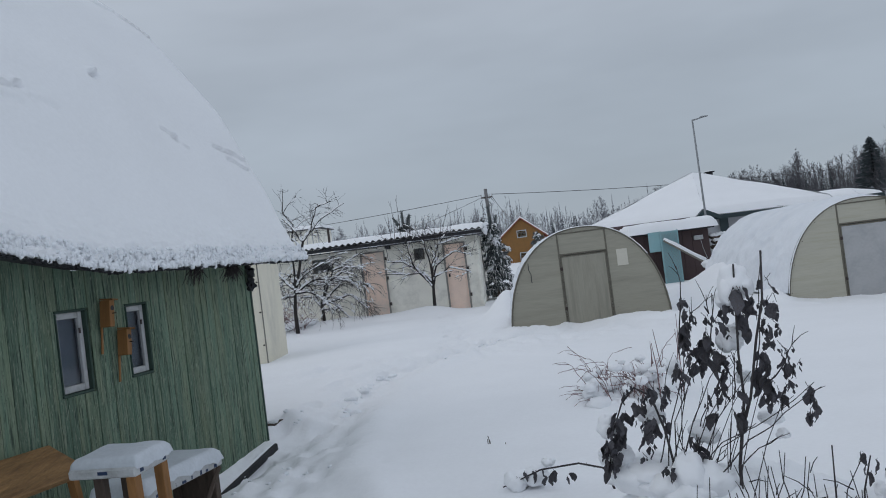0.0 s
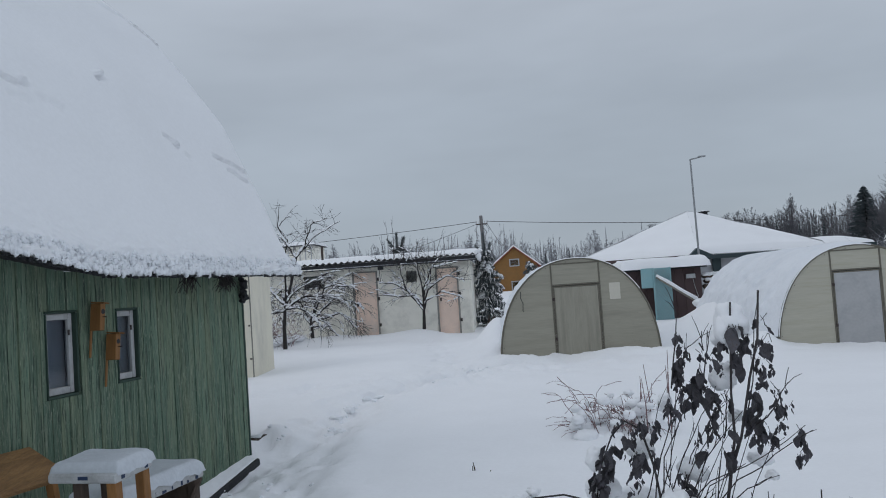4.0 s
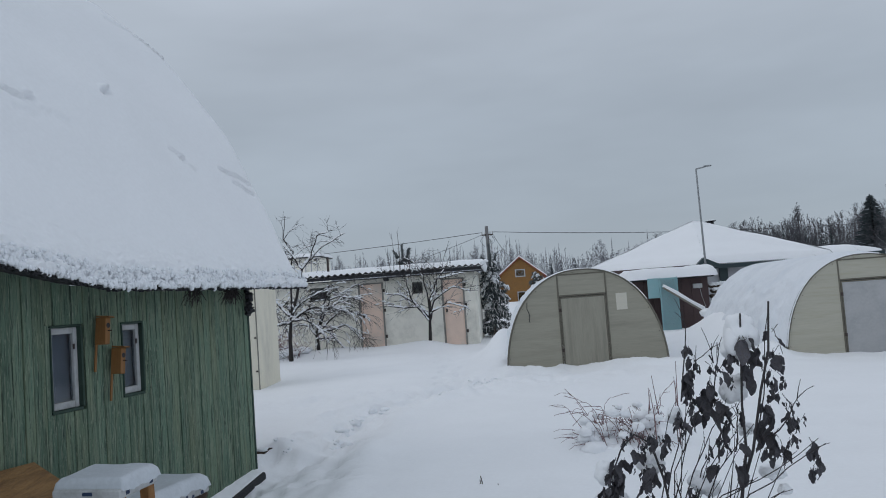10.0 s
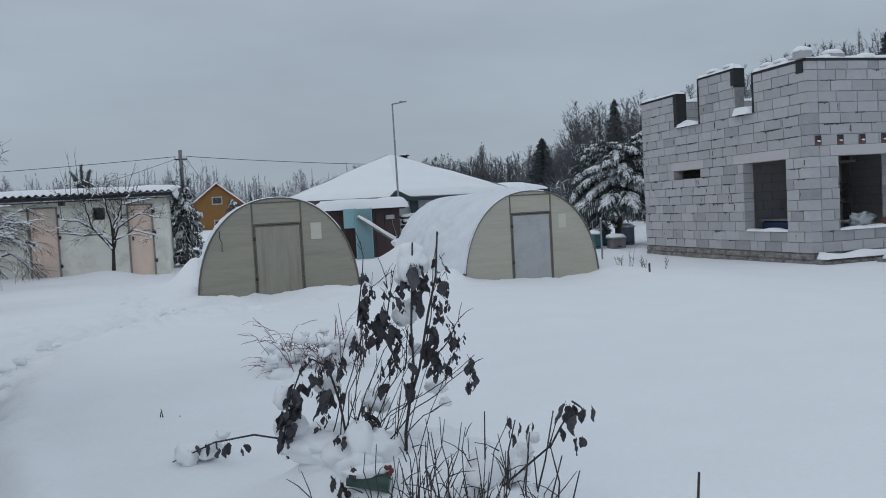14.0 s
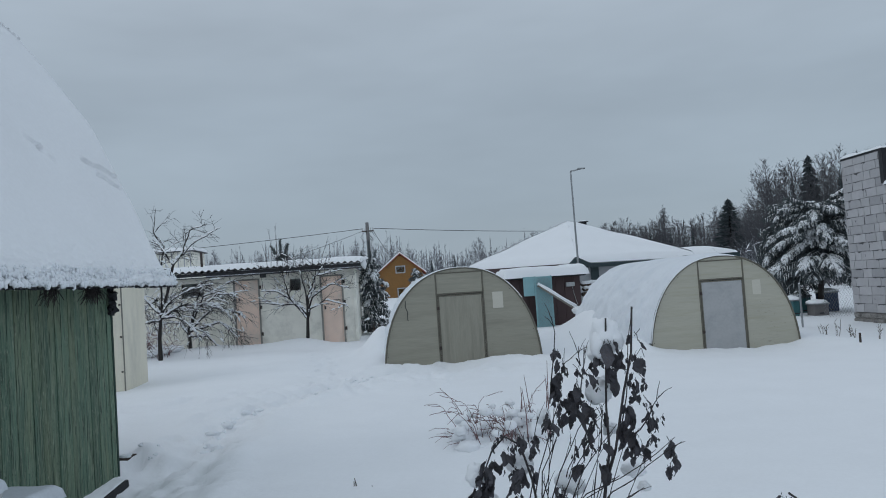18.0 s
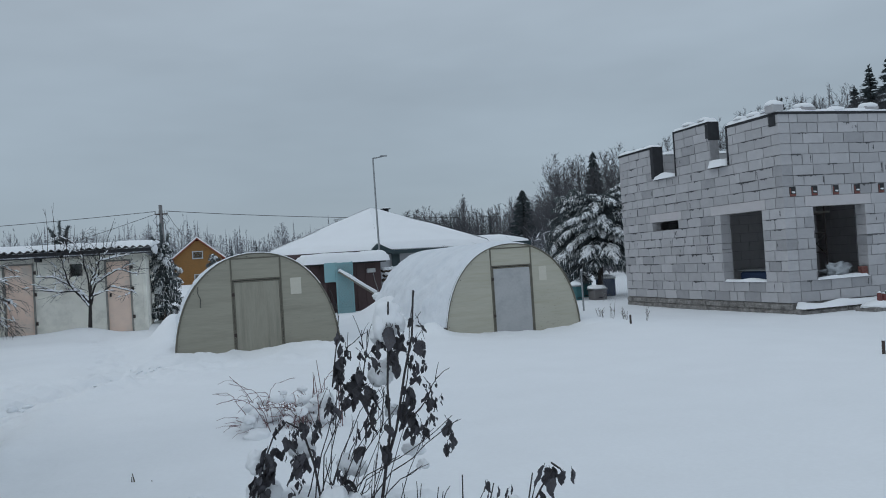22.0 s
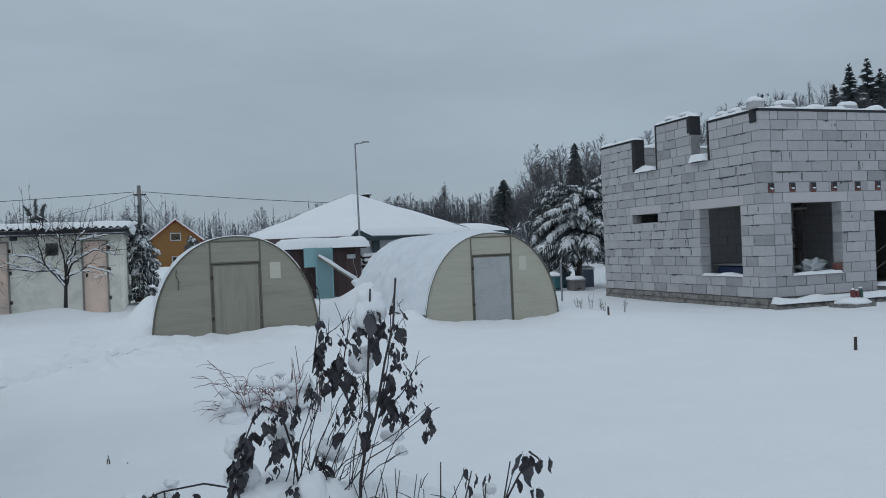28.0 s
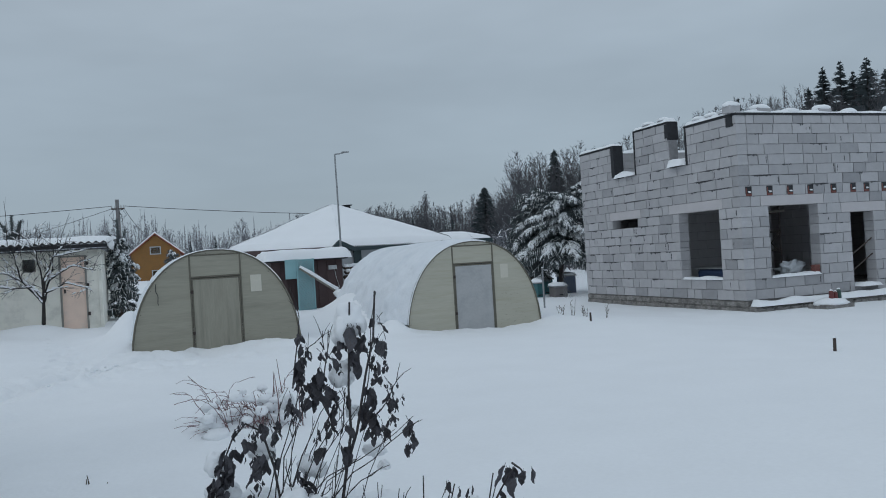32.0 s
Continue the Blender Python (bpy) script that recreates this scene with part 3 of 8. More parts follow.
def block_mesh(length, axis, kind=0):
    """A block on its side: origin at the middle, a little smaller than its place so that the joint shows."""
    key = (round(length, 2), axis, kind)
    if key not in BLOCK_MESHES:
        h, t, d = (length - 0.015) / 2, (COURSE - 0.009) / 2, THICK / 2
        ring = []
        nl = 6 if length > 0.35 else 3
        sides = [((-h, -t), (h, -t), nl, 0.006), ((h, -t), (h, t), 3, 0.007), ((h, t), (-h, t), nl, 0.006), ((-h, t), (-h, -t), 3, 0.007)]
        for (ax, az), (bx, bz), n, rag in sides:
            for i in range(n):
                k = i / n
                r = abs(JIT.gauss(0, rag)) if i else 0.003
                x, z = ax + (bx - ax) * k, az + (bz - az) * k
                nx, nz = -(bz - az), bx - ax
                ln = math.hypot(nx, nz)
                ring.append((x + nx / ln * r, z + nz / ln * r))
        n = len(ring)
        if axis == "y":
            verts = [(-d, a, z) for a, z in ring] + [(d, a, z) for a, z in ring]
        else:
            verts = [(a, -d, z) for a, z in ring] + [(a, d, z) for a, z in ring]
        faces = [tuple(range(n)), tuple(range(2 * n - 1, n - 1, -1))] + [(i, i + n, (i + 1) % n + n, (i + 1) % n) for i in range(n)]
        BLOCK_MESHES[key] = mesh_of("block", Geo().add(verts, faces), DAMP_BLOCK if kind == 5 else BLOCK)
    return BLOCK_MESHES[key]


def lay(wall, axis, start, end, fixed, openings, top_of, thick_sign):
    """Courses of blocks along an axis, cut at the openings (a0, a1, z0, z1); top_of(a) gives the number of courses there."""
    rnd = random.Random(11 if axis == "y" else 12)
    for c in range(20):
        z = BZ + (c + 0.5) * COURSE
        a = start - (rnd.choice((0.0, 0.06, 0.1)) if c % 2 == 0 else rnd.choice((0.30, 0.24, 0.36)))
        while a < end - 0.01:
            b = a + (LONG if rnd.random() < 0.8 else rnd.choice((0.42, 0.5, 0.3)))
            p, q = max(a, start), min(b, end)
            pieces = [(p, q)]
            for o0, o1, z0, z1 in openings:
                if z0 - 0.01 < z < z1 + 0.01:
                    cut = []
                    for s0, s1 in pieces:
                        if o1 <= s0 or o0 >= s1:
                            cut.append((s0, s1))
                        else:
                            if o0 > s0:
                                cut.append((s0, o0))
                            if o1 < s1:
                                cut.append((o1, s1))
                    pieces = cut
            for s0, s1 in pieces:
                if s1 - s0 < 0.025 or c >= top_of((s0 + s1) / 2):
                    continue
                mid, off = (s0 + s1) / 2, fixed + thick_sign * THICK / 2 + rnd.uniform(-0.004, 0.004)
                org = (off, mid, z) if axis == "y" else (mid, off, z)
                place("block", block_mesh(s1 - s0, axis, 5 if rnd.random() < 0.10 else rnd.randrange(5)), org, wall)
            a = b


def build_block_house():
    house = thing("unfinished_house", (BX, BY, -0.4), "unfinished grey block house with empty window holes and snowy wall tops", "house")
    # mortar cores: thin inner faces behind the joints
    side = obj("wall", wall_core("y"), MORTAR, house, "grey aerated block side wall with two notches at its top")
    front = obj("wall", wall_core("x"), MORTAR, house, "grey aerated block front wall with window and door holes")
    # lintels
    for name_axis, a0, a1, z0 in (("y", BY + 0.66, BY + 2.82, BZ + 2.25), ("y", BY + 4.15, BY + 5.80, BZ + 2.25), ("x", BX + 0.59, BX + 2.56, BZ + 2.25), ("x", BX + 3.10, BX + 4.60, BZ + 2.0)):
        g = Geo()
        if name_axis == "y":
            g.box((BX - 0.004, a0 + 0.004, z0 + 0.004), (BX + 0.28, a1 - 0.004, z0 + 0.246), bevel=0.006)
        else:
            g.box((a0 + 0.004, BY - 0.004, z0 + 0.004), (a1 - 0.004, BY + 0.28, z0 + 0.246), bevel=0.006)
        obj("lintel", g, LINTEL, house, "smooth pinkish cast lintel")
    # plinth of rough stones
    g = Geo()
    rnd = random.Random(3)
    g.box((BX + 0.03, BY - 0.26, -0.75), (BX + 9.2, BY + 7.4, BZ - 0.14))
    g.box((BX + 0.03, BY + 0.03, BZ - 0.139), (BX + 9.2, BY + 7.4, BZ - 0.01))
    obj("plinth", g, PLINTH, house, "rough grey concrete plinth")
    def rubble(a0, a1, z0, z1, axis, face, seed):
        """One rough-faced stone: a lumpy slab that bulges a little out of the plinth."""
        def fn(u, v):
            e = min(min(u, 1 - u) * (a1 - a0), min(v, 1 - v) * (z1 - z0))
            d = face - 0.035 * min(1, e / 0.03) ** 0.5 - 0.022 * noise.noise(Vector((u * 3 + seed, v * 3, seed))) - 0.012 * noise.noise(Vector((u * 9, v * 7 + seed, 2)))
            a, z = a0 + (a1 - a0) * u + 0.012 * noise.noise(Vector((v * 2, seed, 4))), z0 + (z1 - z0) * v + 0.015 * noise.noise(Vector((u * 3, seed, 8)))
            return (d, a, z) if axis == "y" else (a, d, z)
        return Geo().sheet(fn, 10, 6)
    for axis, start, end, face, tops in (("y", BY - 0.02, BY + 7.42, BX + 0.02, BZ - 0.012), ("x", BX - 0.02, BX + 9.2, BY - 0.28, BZ - 0.13)):
        for z0, z1 in ((-0.78, -0.42), (-0.42, -0.28), (-0.28, tops)):
            a = start - rnd.uniform(0, 0.2)
            while a < end:
                w = rnd.uniform(0.22, 0.75)
                lo, hi = max(start, a), min(a + w, end)
                if hi - lo > 0.05:
                    obj("stone", rubble(lo, hi - 0.008, z0 + 0.004, z1 - 0.004, axis, face, a * 1.7 + z0), PLINTH, house)
                a += w
    # black felt over the tops and round the notches
    def felt(lo, hi):
        obj("roofing_felt", Geo().box(lo, hi, bevel=0.004), BITUMEN, house, "black bitumen felt strip")
    top = BZ + 18 * COURSE
    felt((BX - 0.012, BY + 5.38, top - 0.05), (BX + 0.31, BY + 7.41, top + 0.012))
    felt((BX - 0.012, BY + 2.65, top + 0.21), (BX + 0.31, BY + 4.28, top + 0.262))
    felt((BX - 0.012, BY - 0.012, top - 0.05), (BX + 0.31, BY + 1.92, top + 0.012))
    felt((BX - 0.02, BY + 5.36, BZ + 3.5), (BX + 0.32, BY + 5.42, top + 0.014))
    felt((BX - 0.022, BY + 5.42, BZ + 3.55), (BX - 0.008, BY + 5.52, top + 0.01))
    felt((BX - 0.02, BY + 4.24, BZ + 3.5), (BX + 0.32, BY + 4.29, top + 0.264))
    felt((BX - 0.02, BY + 2.64, BZ + 4.27), (BX + 0.32, BY + 2.68, top + 0.264))
    felt((BX - 0.024, BY + 2.68, BZ + 4.32), (BX - 0.008, BY + 2.78, top + 0.2))
    felt((BX - 0.02, BY + 1.89, BZ + 3.5), (BX + 0.32, BY + 1.95, top + 0.014))
    felt((BX + 0.30, BY - 0.012, top - 0.05), (BX + 9.2, BY + 0.31, top + 0.012))
    felt((BX - 0.024, BY + 0.10, top - 0.30), (BX - 0.006, BY + 0.32, top - 0.04))
    # snow along the tops and on the ledges
    def cap(lo, hi, h, seed):
        def fn(u, v):
            x, y = lo[0] + (hi[0] - lo[0]) * u, lo[1] + (hi[1] - lo[1]) * v
            e = min(u, 1 - u) * (hi[0] - lo[0]), min(v, 1 - v) * (hi[1] - lo[1])
            k = min(1, (min(e) / 0.06)) ** 0.5 if min(e) > 0 else 0
            return (x, y, lo[2] + h * k * (0.75 + 0.7 * noise.noise(Vector((x * 1.7, y * 1.7, seed)))))
        nu, nv = max(6, int((hi[0] - lo[0]) / 0.08)), max(6, int((hi[1] - lo[1]) / 0.08))
        obj("snow_cap", Geo().sheet(fn, nu, nv), SNOW, house, "white snow lying on the wall", smooth=True)
    cap((BX - 0.03, BY + 5.35, top + 0.012), (BX + 0.33, BY + 7.42, 0), 0.09, 1)
    cap((BX - 0.03, BY + 2.62, top + 0.262), (BX + 0.33, BY + 4.31, 0), 0.09, 2)
    cap((BX - 0.03, BY - 0.02, top + 0.012), (BX + 0.33, BY + 1.96, 0), 0.09, 3)
    cap((BX + 0.3, BY - 0.02, top + 0.012), (BX + 9.2, BY + 0.33, 0), 0.10, 4)
    cap((BX - 0.10, BY + 4.3, BZ + 3.5), (BX + 0.33, BY + 5.40, 0), 0.19, 5)
    cap((BX - 0.16, BY + 1.96, BZ + 3.5), (BX + 0.33, BY + 2.68, 0), 0.24, 6)
    cap((BX - 0.04, BY + 0.79, BZ + 0.5), (BX + 0.30, BY + 2.42, 0), 0.08, 7)
    cap((BX + 0.80, BY - 0.04, BZ + 0.5), (BX + 2.37, BY + 0.30, 0), 0.08, 8)
    cap((BX + 0.05, BY - 0.36, BZ - 0.13), (BX + 9.2, BY - 0.005, 0), 0.16, 9)
    cap((BX + 0.3, BY + 7.08, BZ + 4.5), (BX + 8.9, BY + 7.42, 0), 0.13, 11)
    cap((BX + 3.4, BY - 0.25, 0.0), (BX + 4.15, BY + 0.3, 0), 0.10, 10)
    # loose blocks left on the wall tops, each under its own snow
    for x, y, h, ln in ((BX + 0.02, BY + 0.15, 0.19, 0.32), (BX + 0.90, BY + 0.15, 0.13, 0.42), (BX + 2.81, BY + 0.15, 0.13, 0.42), (BX + 3.7, BY + 0.15, 0.04, 0.36), (BX + 1.8, BY + 0.15, 0.04, 0.36), (BX + 5.2, BY + 0.15, 0.13, 0.42)):
        blk = thing("loose_block", (x, y, top + 0.012), "loose grey block under a cushion of snow on the wall top", "block", "loose blocks on the wall")
        obj("block", Geo().box((x - ln / 2, y - 0.14, top + 0.015), (x + ln / 2, y + 0.14, top + 0.012 + h), bevel=0.012), BLOCK, blk)
        obj("snow_cap", Geo().blob((x, y, top + 0.012 + h), (ln / 2 + 0.06, 0.19, 0.11), 0.08, 14, 8, x, flat=0.2), SNOW, blk, smooth=True)
    for dy in (0.5, 1.0, 1.5, 3.0, 3.7):
        y = BY + dy
        zt = top + (0.262 if dy > 2 else 0.012)
        blk = thing("loose_block", (BX + 0.15, y, zt), "half block capped with rounded snow on the wall top", "block", "loose blocks on the wall")
        obj("block", Geo().box((BX + 0.02, y - 0.14, zt + 0.003), (BX + 0.28, y + 0.14, zt + 0.10), bevel=0.012), BLOCK, blk)
        obj("snow_cap", Geo().blob((BX + 0.15, y, zt + 0.10), (0.2, 0.2, 0.08), 0.1, 12, 8, y, flat=0.2), SNOW, blk, smooth=True)
    # beam pockets with red brick
    for x in POCKETS:
        # a solid black box stands for the shade inside each pocket
        obj("beam_pocket", Geo().box((x - 0.082, BY + 0.003, BZ + 2.53), (x + 0.085, BY + 0.285, BZ + 2.73)), BITUMEN, house, "black fill for the shade inside a beam pocket")
        obj("brick", Geo().box((x - 0.081, BY - 0.006, BZ + 2.505), (x + 0.083, BY + 0.1, BZ + 2.56), bevel=0.006), REDBRICK, house, "dull red brick in a beam pocket")
        obj("brick", Geo().box((x - 0.081, BY - 0.003, BZ + 2.562), (x - 0.045, BY + 0.1, BZ + 2.70), bevel=0.006), REDBRICK, house)
        obj("snow_cap", Geo().blob((x + 0.02, BY - 0.002, BZ + 2.60), (0.05, 0.03, 0.022), 0.3, 8, 5, x), SNOW, house, smooth=True)
    # inner walls, back walls and floor slab, seen through the holes
    def inner(lo, hi, ax):
        g = Geo()
        core = Geo().box((lo[0] + 0.012, lo[1] + 0.012, lo[2]), (hi[0] - 0.012, hi[1] - 0.012, hi[2]))
        w = obj("inner_wall", core, MORTAR, house, "bare grey block wall inside")
        rnd2 = random.Random(7)
        a0, a1 = (lo[1], hi[1]) if ax == "y" else (lo[0], hi[0])
        for c in range(int((hi[2] - lo[2]) / COURSE)):
            a = a0 - (0.3 if c % 2 else 0)
            while a < a1:
                p, q = max(a, a0), min(a + LONG, a1)
                if q - p > 0.05:
                    z = lo[2] + c * COURSE
                    if ax == "y":
                        g.box((lo[0], p + 0.006, z + 0.006), (hi[0], q - 0.006, z + COURSE - 0.006))
                    else:
                        g.box((p + 0.006, lo[1], z + 0.006), (q - 0.006, hi[1], z + COURSE - 0.006))
                a += LONG
        obj("blockwork", g, BLOCK, w, kind="stuff")
    inner((BX + 8.9, BY + 0.3, BZ), (BX + 9.2, BY + 7.4, BZ + 4.5), "y")
    inner((BX + 0.3, BY + 7.1, BZ), (BX + 8.9, BY + 7.4, BZ + 4.5), "x")
    inner((BX + 0.3, BY + 3.6, BZ), (BX + 4.2, BY + 3.8, BZ + 2.6), "x")
    inner((BX + 4.6, BY + 2.6, BZ), (BX + 4.8, BY + 6.9, BZ + 2.6), "y")
    obj("floor_slab", Geo().box((BX + 0.3, BY + 0.3, BZ - 0.05), (BX + 8.9, BY + 6.9, BZ + 0.03)), PLINTH, house, "bare concrete floor slab")
    # unseen slab, added only to block daylight and darken the openings
    obj("shade_slab", Geo().box((BX + 0.31, BY + 1.6, 2.70), (BX + 8.89, BY + 6.89, 2.85)), GREYWOOD, house, "unseen slab added to keep daylight out of the rooms")
    return side, front


def top_side(a):
    if 4.28 < a - BY < 5.38 or 1.92 < a - BY < 2.65:
        return 14
    return 19 if 2.65 <= a - BY <= 4.28 else 18


SIDE_HOLES = [(BY + 0.81, BY + 2.40, BZ + 0.5, BZ + 2.25), (BY + 4.33, BY + 5.65, BZ + 2.0, BZ + 2.25), (BY + 0.66, BY + 2.82, BZ + 2.25, BZ + 2.5), (BY + 4.15, BY + 5.80, BZ + 2.25, BZ + 2.5),
              (BY + 4.28, BY + 5.38, BZ + 3.5, BZ + 5.0), (BY + 1.92, BY + 2.65, BZ + 3.5, BZ + 5.0)]
FRONT_HOLES = [(BX + 0.83, BX + 2.34, BZ + 0.5, BZ + 2.25), (BX + 3.40, BX + 4.15, 0.0, BZ + 2.0), (BX + 0.59, BX + 2.56, BZ + 2.25, BZ + 2.5), (BX + 3.10, BX + 4.60, BZ + 2.0, BZ + 2.25)]
POCKETS = [BX + d for d in (0.26, 0.89, 1.52, 2.16, 2.90, 3.55, 4.0, 4.6)]
for hole_x in POCKETS:
    FRONT_HOLES.append((hole_x - 0.085, hole_x + 0.085, BZ + 2.5, BZ + 2.75))


def wall_core(axis):
    """The mortar behind the block faces, set back 9 mm from both sides and cut out at every hole."""
    g = Geo()
    holes = SIDE_HOLES[:2] if axis == "y" else FRONT_HOLES[:2]
    start, end = (BY + 0.03, BY + 7.37) if axis == "y" else (BX + THICK, BX + 9.2)
    cuts = sorted({start, end, *[h[0] - 0.03 for h in holes], *[h[1] + 0.03 for h in holes], *([BY + 1.92, BY + 2.65, BY + 4.28, BY + 5.38] if axis == "y" else [])})
    for a, b in zip(cuts, cuts[1:]):
        mid = (a + b) / 2
        zs = [(BZ, BZ + (top_side(mid) if axis == "y" else 18) * COURSE - 0.01)]
        for o0, o1, z0, z1 in holes:
            if o0 - 0.04 < mid < o1 + 0.04:
                zs = [(BZ, z0 - 0.03), (z1 + 0.03, zs[0][1])]
        for z0, z1 in zs:
            if z1 - z0 < 0.02:
                continue
            if axis == "y":
                g.box((BX + 0.016, a, z0), (BX + THICK - 0.016, b, z1))
            else:
                g.box((a, BY + 0.016, z0), (b, BY + THICK - 0.016, z1))
    return g


SIDE_WALL, FRONT_WALL = build_block_house()


# ---------------------------------------------------------------- greenhouses
def arch(cx, base, half, top, n=36):
    """An arched outline from the ground up and over: nearly upright feet, a round crown."""
    pts = []
    for i in range(n + 1):
        a = math.pi * i / n
        c, s = math.cos(a), math.sin(a)
        pts.append((cx - half * math.copysign(abs(c) ** 0.92, c), base + (top - base) * abs(s) ** 0.86))
    return pts


def build_greenhouse(cx, y, top, length, low, pale, label):
    half, base = 1.5, low
    house = thing("greenhouse", (cx, y, base), label, "greenhouse", "arched greenhouses")
    out = arch(cx, base, half, top)
    panel = PANEL_PALE if pale else PANEL
    dl, dr = cx - 0.435, cx + 0.435
    # front end in three panels beside and above the door
    def end_panel(name, x0, x1, z0, z1, mat, lab=""):
        xs = [x for x, z in out]
        def height(x):
            for (xa, za), (xb, zb) in zip(out, out[1:]):
                if xa <= x <= xb:
                    return za + (zb - za) * (x - xa) / max(1e-6, xb - xa)
            return base
        n = 16
        cols = [x0 + (x1 - x0) * i / n for i in range(n + 1)]
        tops = [min(z1, height(min(max(x, cx - half + 0.004), cx + half - 0.004)) - 0.012) for x in cols]
        poly = [(x0, z0), (x1, z0)] + [(x, max(z0 + 0.01, t)) for x, t in zip(cols[::-1], tops[::-1])]
        return obj(name, Geo().prism(poly, y + 0.004, y + 0.022), mat, house, lab)
    end_panel("end_panel", cx - half + 0.01, dl, base, 9, panel, "dull plywood end panel")
    end_panel("end_panel", dr, cx + half - 0.01, base, 9, panel, "dull plywood end panel")
    vent_z = top - 0.47 - (0.0 if pale else 0.03)
    end_panel("vent_panel", dl + 0.002, dr - 0.002, vent_z + 0.03, 9, panel, "hinged vent flap over the door")
    door = obj("door", Geo().box((dl + 0.03, y - 0.004, base), (dr - 0.03, y + 0.018, vent_z - 0.02), bevel=0.004), POLY if pale else DOORPLY, house,
               "milky translucent door" if pale else "dull grey-green door")
    w = 0.024
    obj("door_stile", Geo().box((dl + 0.005, y - 0.012, base), (dl + 0.005 + w, y + 0.02, vent_z - 0.01), bevel=0.004), FRAME, door)
    obj("door_stile", Geo().box((dr - 0.005 - w, y - 0.012, base), (dr - 0.005, y + 0.02, vent_z - 0.01), bevel=0.004), FRAME, door)
    obj("door_rail", Geo().box((dl + 0.03, y - 0.0115, vent_z - 0.035), (dr - 0.03, y + 0.0195, vent_z - 0.011), bevel=0.004), FRAME, door)
    obj("jamb", Geo().box((dl - 0.028, y - 0.008, base), (dl, y + 0.03, top - 0.10), bevel=0.005), FRAME, house, "dark timber jamb")
    obj("jamb", Geo().box((dr, y - 0.008, base), (dr + 0.028, y + 0.03, top - 0.10), bevel=0.005), FRAME, house, "dark timber jamb")
    obj("head", Geo().box((dl + 0.001, y - 0.0085, vent_z), (dr - 0.001, y + 0.03, vent_z + 0.028), bevel=0.005), FRAME, house, "dark timber head")
    obj("head", Geo().box((dl - 0.03, y - 0.009, top - 0.10), (dr + 0.03, y + 0.03, top - 0.075), bevel=0.005), FRAME, house, "dark timber head")
    for k, hz in enumerate((vent_z - 0.25, vent_z - 1.0)):
        obj("hinge", Geo().box((dl - 0.02, y - 0.022, hz - 0.03), (dl + 0.03, y - 0.012, hz + 0.03), bevel=0.003), IRON, door)
    # rim hoop and cover
    obj("hoop", Geo().tube([(x, y - 0.004, z) for x, z in out], 0.018, 6), FRAME, house, "dark steel hoop along the end")
    obj("snow_rim", Geo().tube([(x - 0.010 * (cx - x), y - 0.016, z + 0.012) for x, z in (out[2:21] if pale else out[9:29])], 0.011 if pale else 0.008, 6), SNOW, house, "thin line of snow caught on the hoop", smooth=True)
    for k in range(1, int(length)):
        obj("hoop", Geo().tube([(x, y + k, z - 0.02) for x, z in arch(cx, base, half - 0.02, top, 18)], 0.015, 5), METAL, house)
    g = Geo()
    inner = arch(cx, base, half - 0.005, top - 0.005)
    g.sheet(lambda u, v: (inner[round(u * 36)][0], y + 0.01 + v * length, inner[round(u * 36)][1]), 36, 1)
    obj("cover", g, POLY, house, "milky translucent cover sheet", smooth=True)
    obj("end_panel", Geo().prism(out, y + length, y + length + 0.02), panel, house, "dull plywood end panel")
    # nailed sheet of paper, screws along the rim, scuffs
    px, pz = (cx + 0.62, top - 0.66) if not pale else (cx + 0.60, top - 0.66)
    pw, ph = (0.10, 0.155) if not pale else (0.085, 0.145)
    obj("notice_sheet", Geo().box((px - pw + 0.10, y - 0.003, pz - ph), (px + pw + 0.10, y + 0.0035, pz + ph)), PAPER, house, "faded blank sheet fixed to the end panel")
    rnd = random.Random(int(cx * 10))
    g = Geo()
    for i in range(80 if pale else 50):
        x, z = cx + 0.5 + 0.85 * rnd.random(), -0.1 + 0.85 * rnd.random() ** 1.5
        if x - cx < 1.30 * math.sqrt(max(0, 1 - (z / top) ** 2)):
            g.box((x, y - 0.0005, z), (x + rnd.uniform(0.01, 0.06), y + 0.005, z + rnd.uniform(0.0008, 0.0018)))
    obj("wood_checks", g, GREYWOOD, house, "fine dark checks in the plywood", kind="stuff")
    for i in range(2, 35, 3):
        x, z = out[i]
        dx, dz = cx - x, (base + top) / 2 - 0.3 - z
        d = math.hypot(dx, dz)
        obj("screw", Geo().tube([(x + dx / d * 0.05, y - 0.004, z + dz / d * 0.05), (x + dx / d * 0.05, y + 0.006, z + dz / d * 0.05)], 0.007, 6), IRON, house)
    return house


GH1 = build_greenhouse(0.925, 15.747, 1.785, 6.0, -0.30, False, "arched greenhouse with dull grey-green plywood end half sunk in snow")
GH2 = build_greenhouse(6.11, 15.93, 1.68, 5.6, -0.42, True, "arched greenhouse with pale end, milky door and snow-loaded roof")
obj("cord", Geo().tube([(-0.12, 15.715, 1.22), (-0.13, 15.72, 1.1), (-0.09, 15.72, 1.0), (-0.10, 15.715, 0.86), (-0.085, 15.715, 0.84)], 0.007, 5), WIRE, GH1, "loose dark cord hanging from the rim")


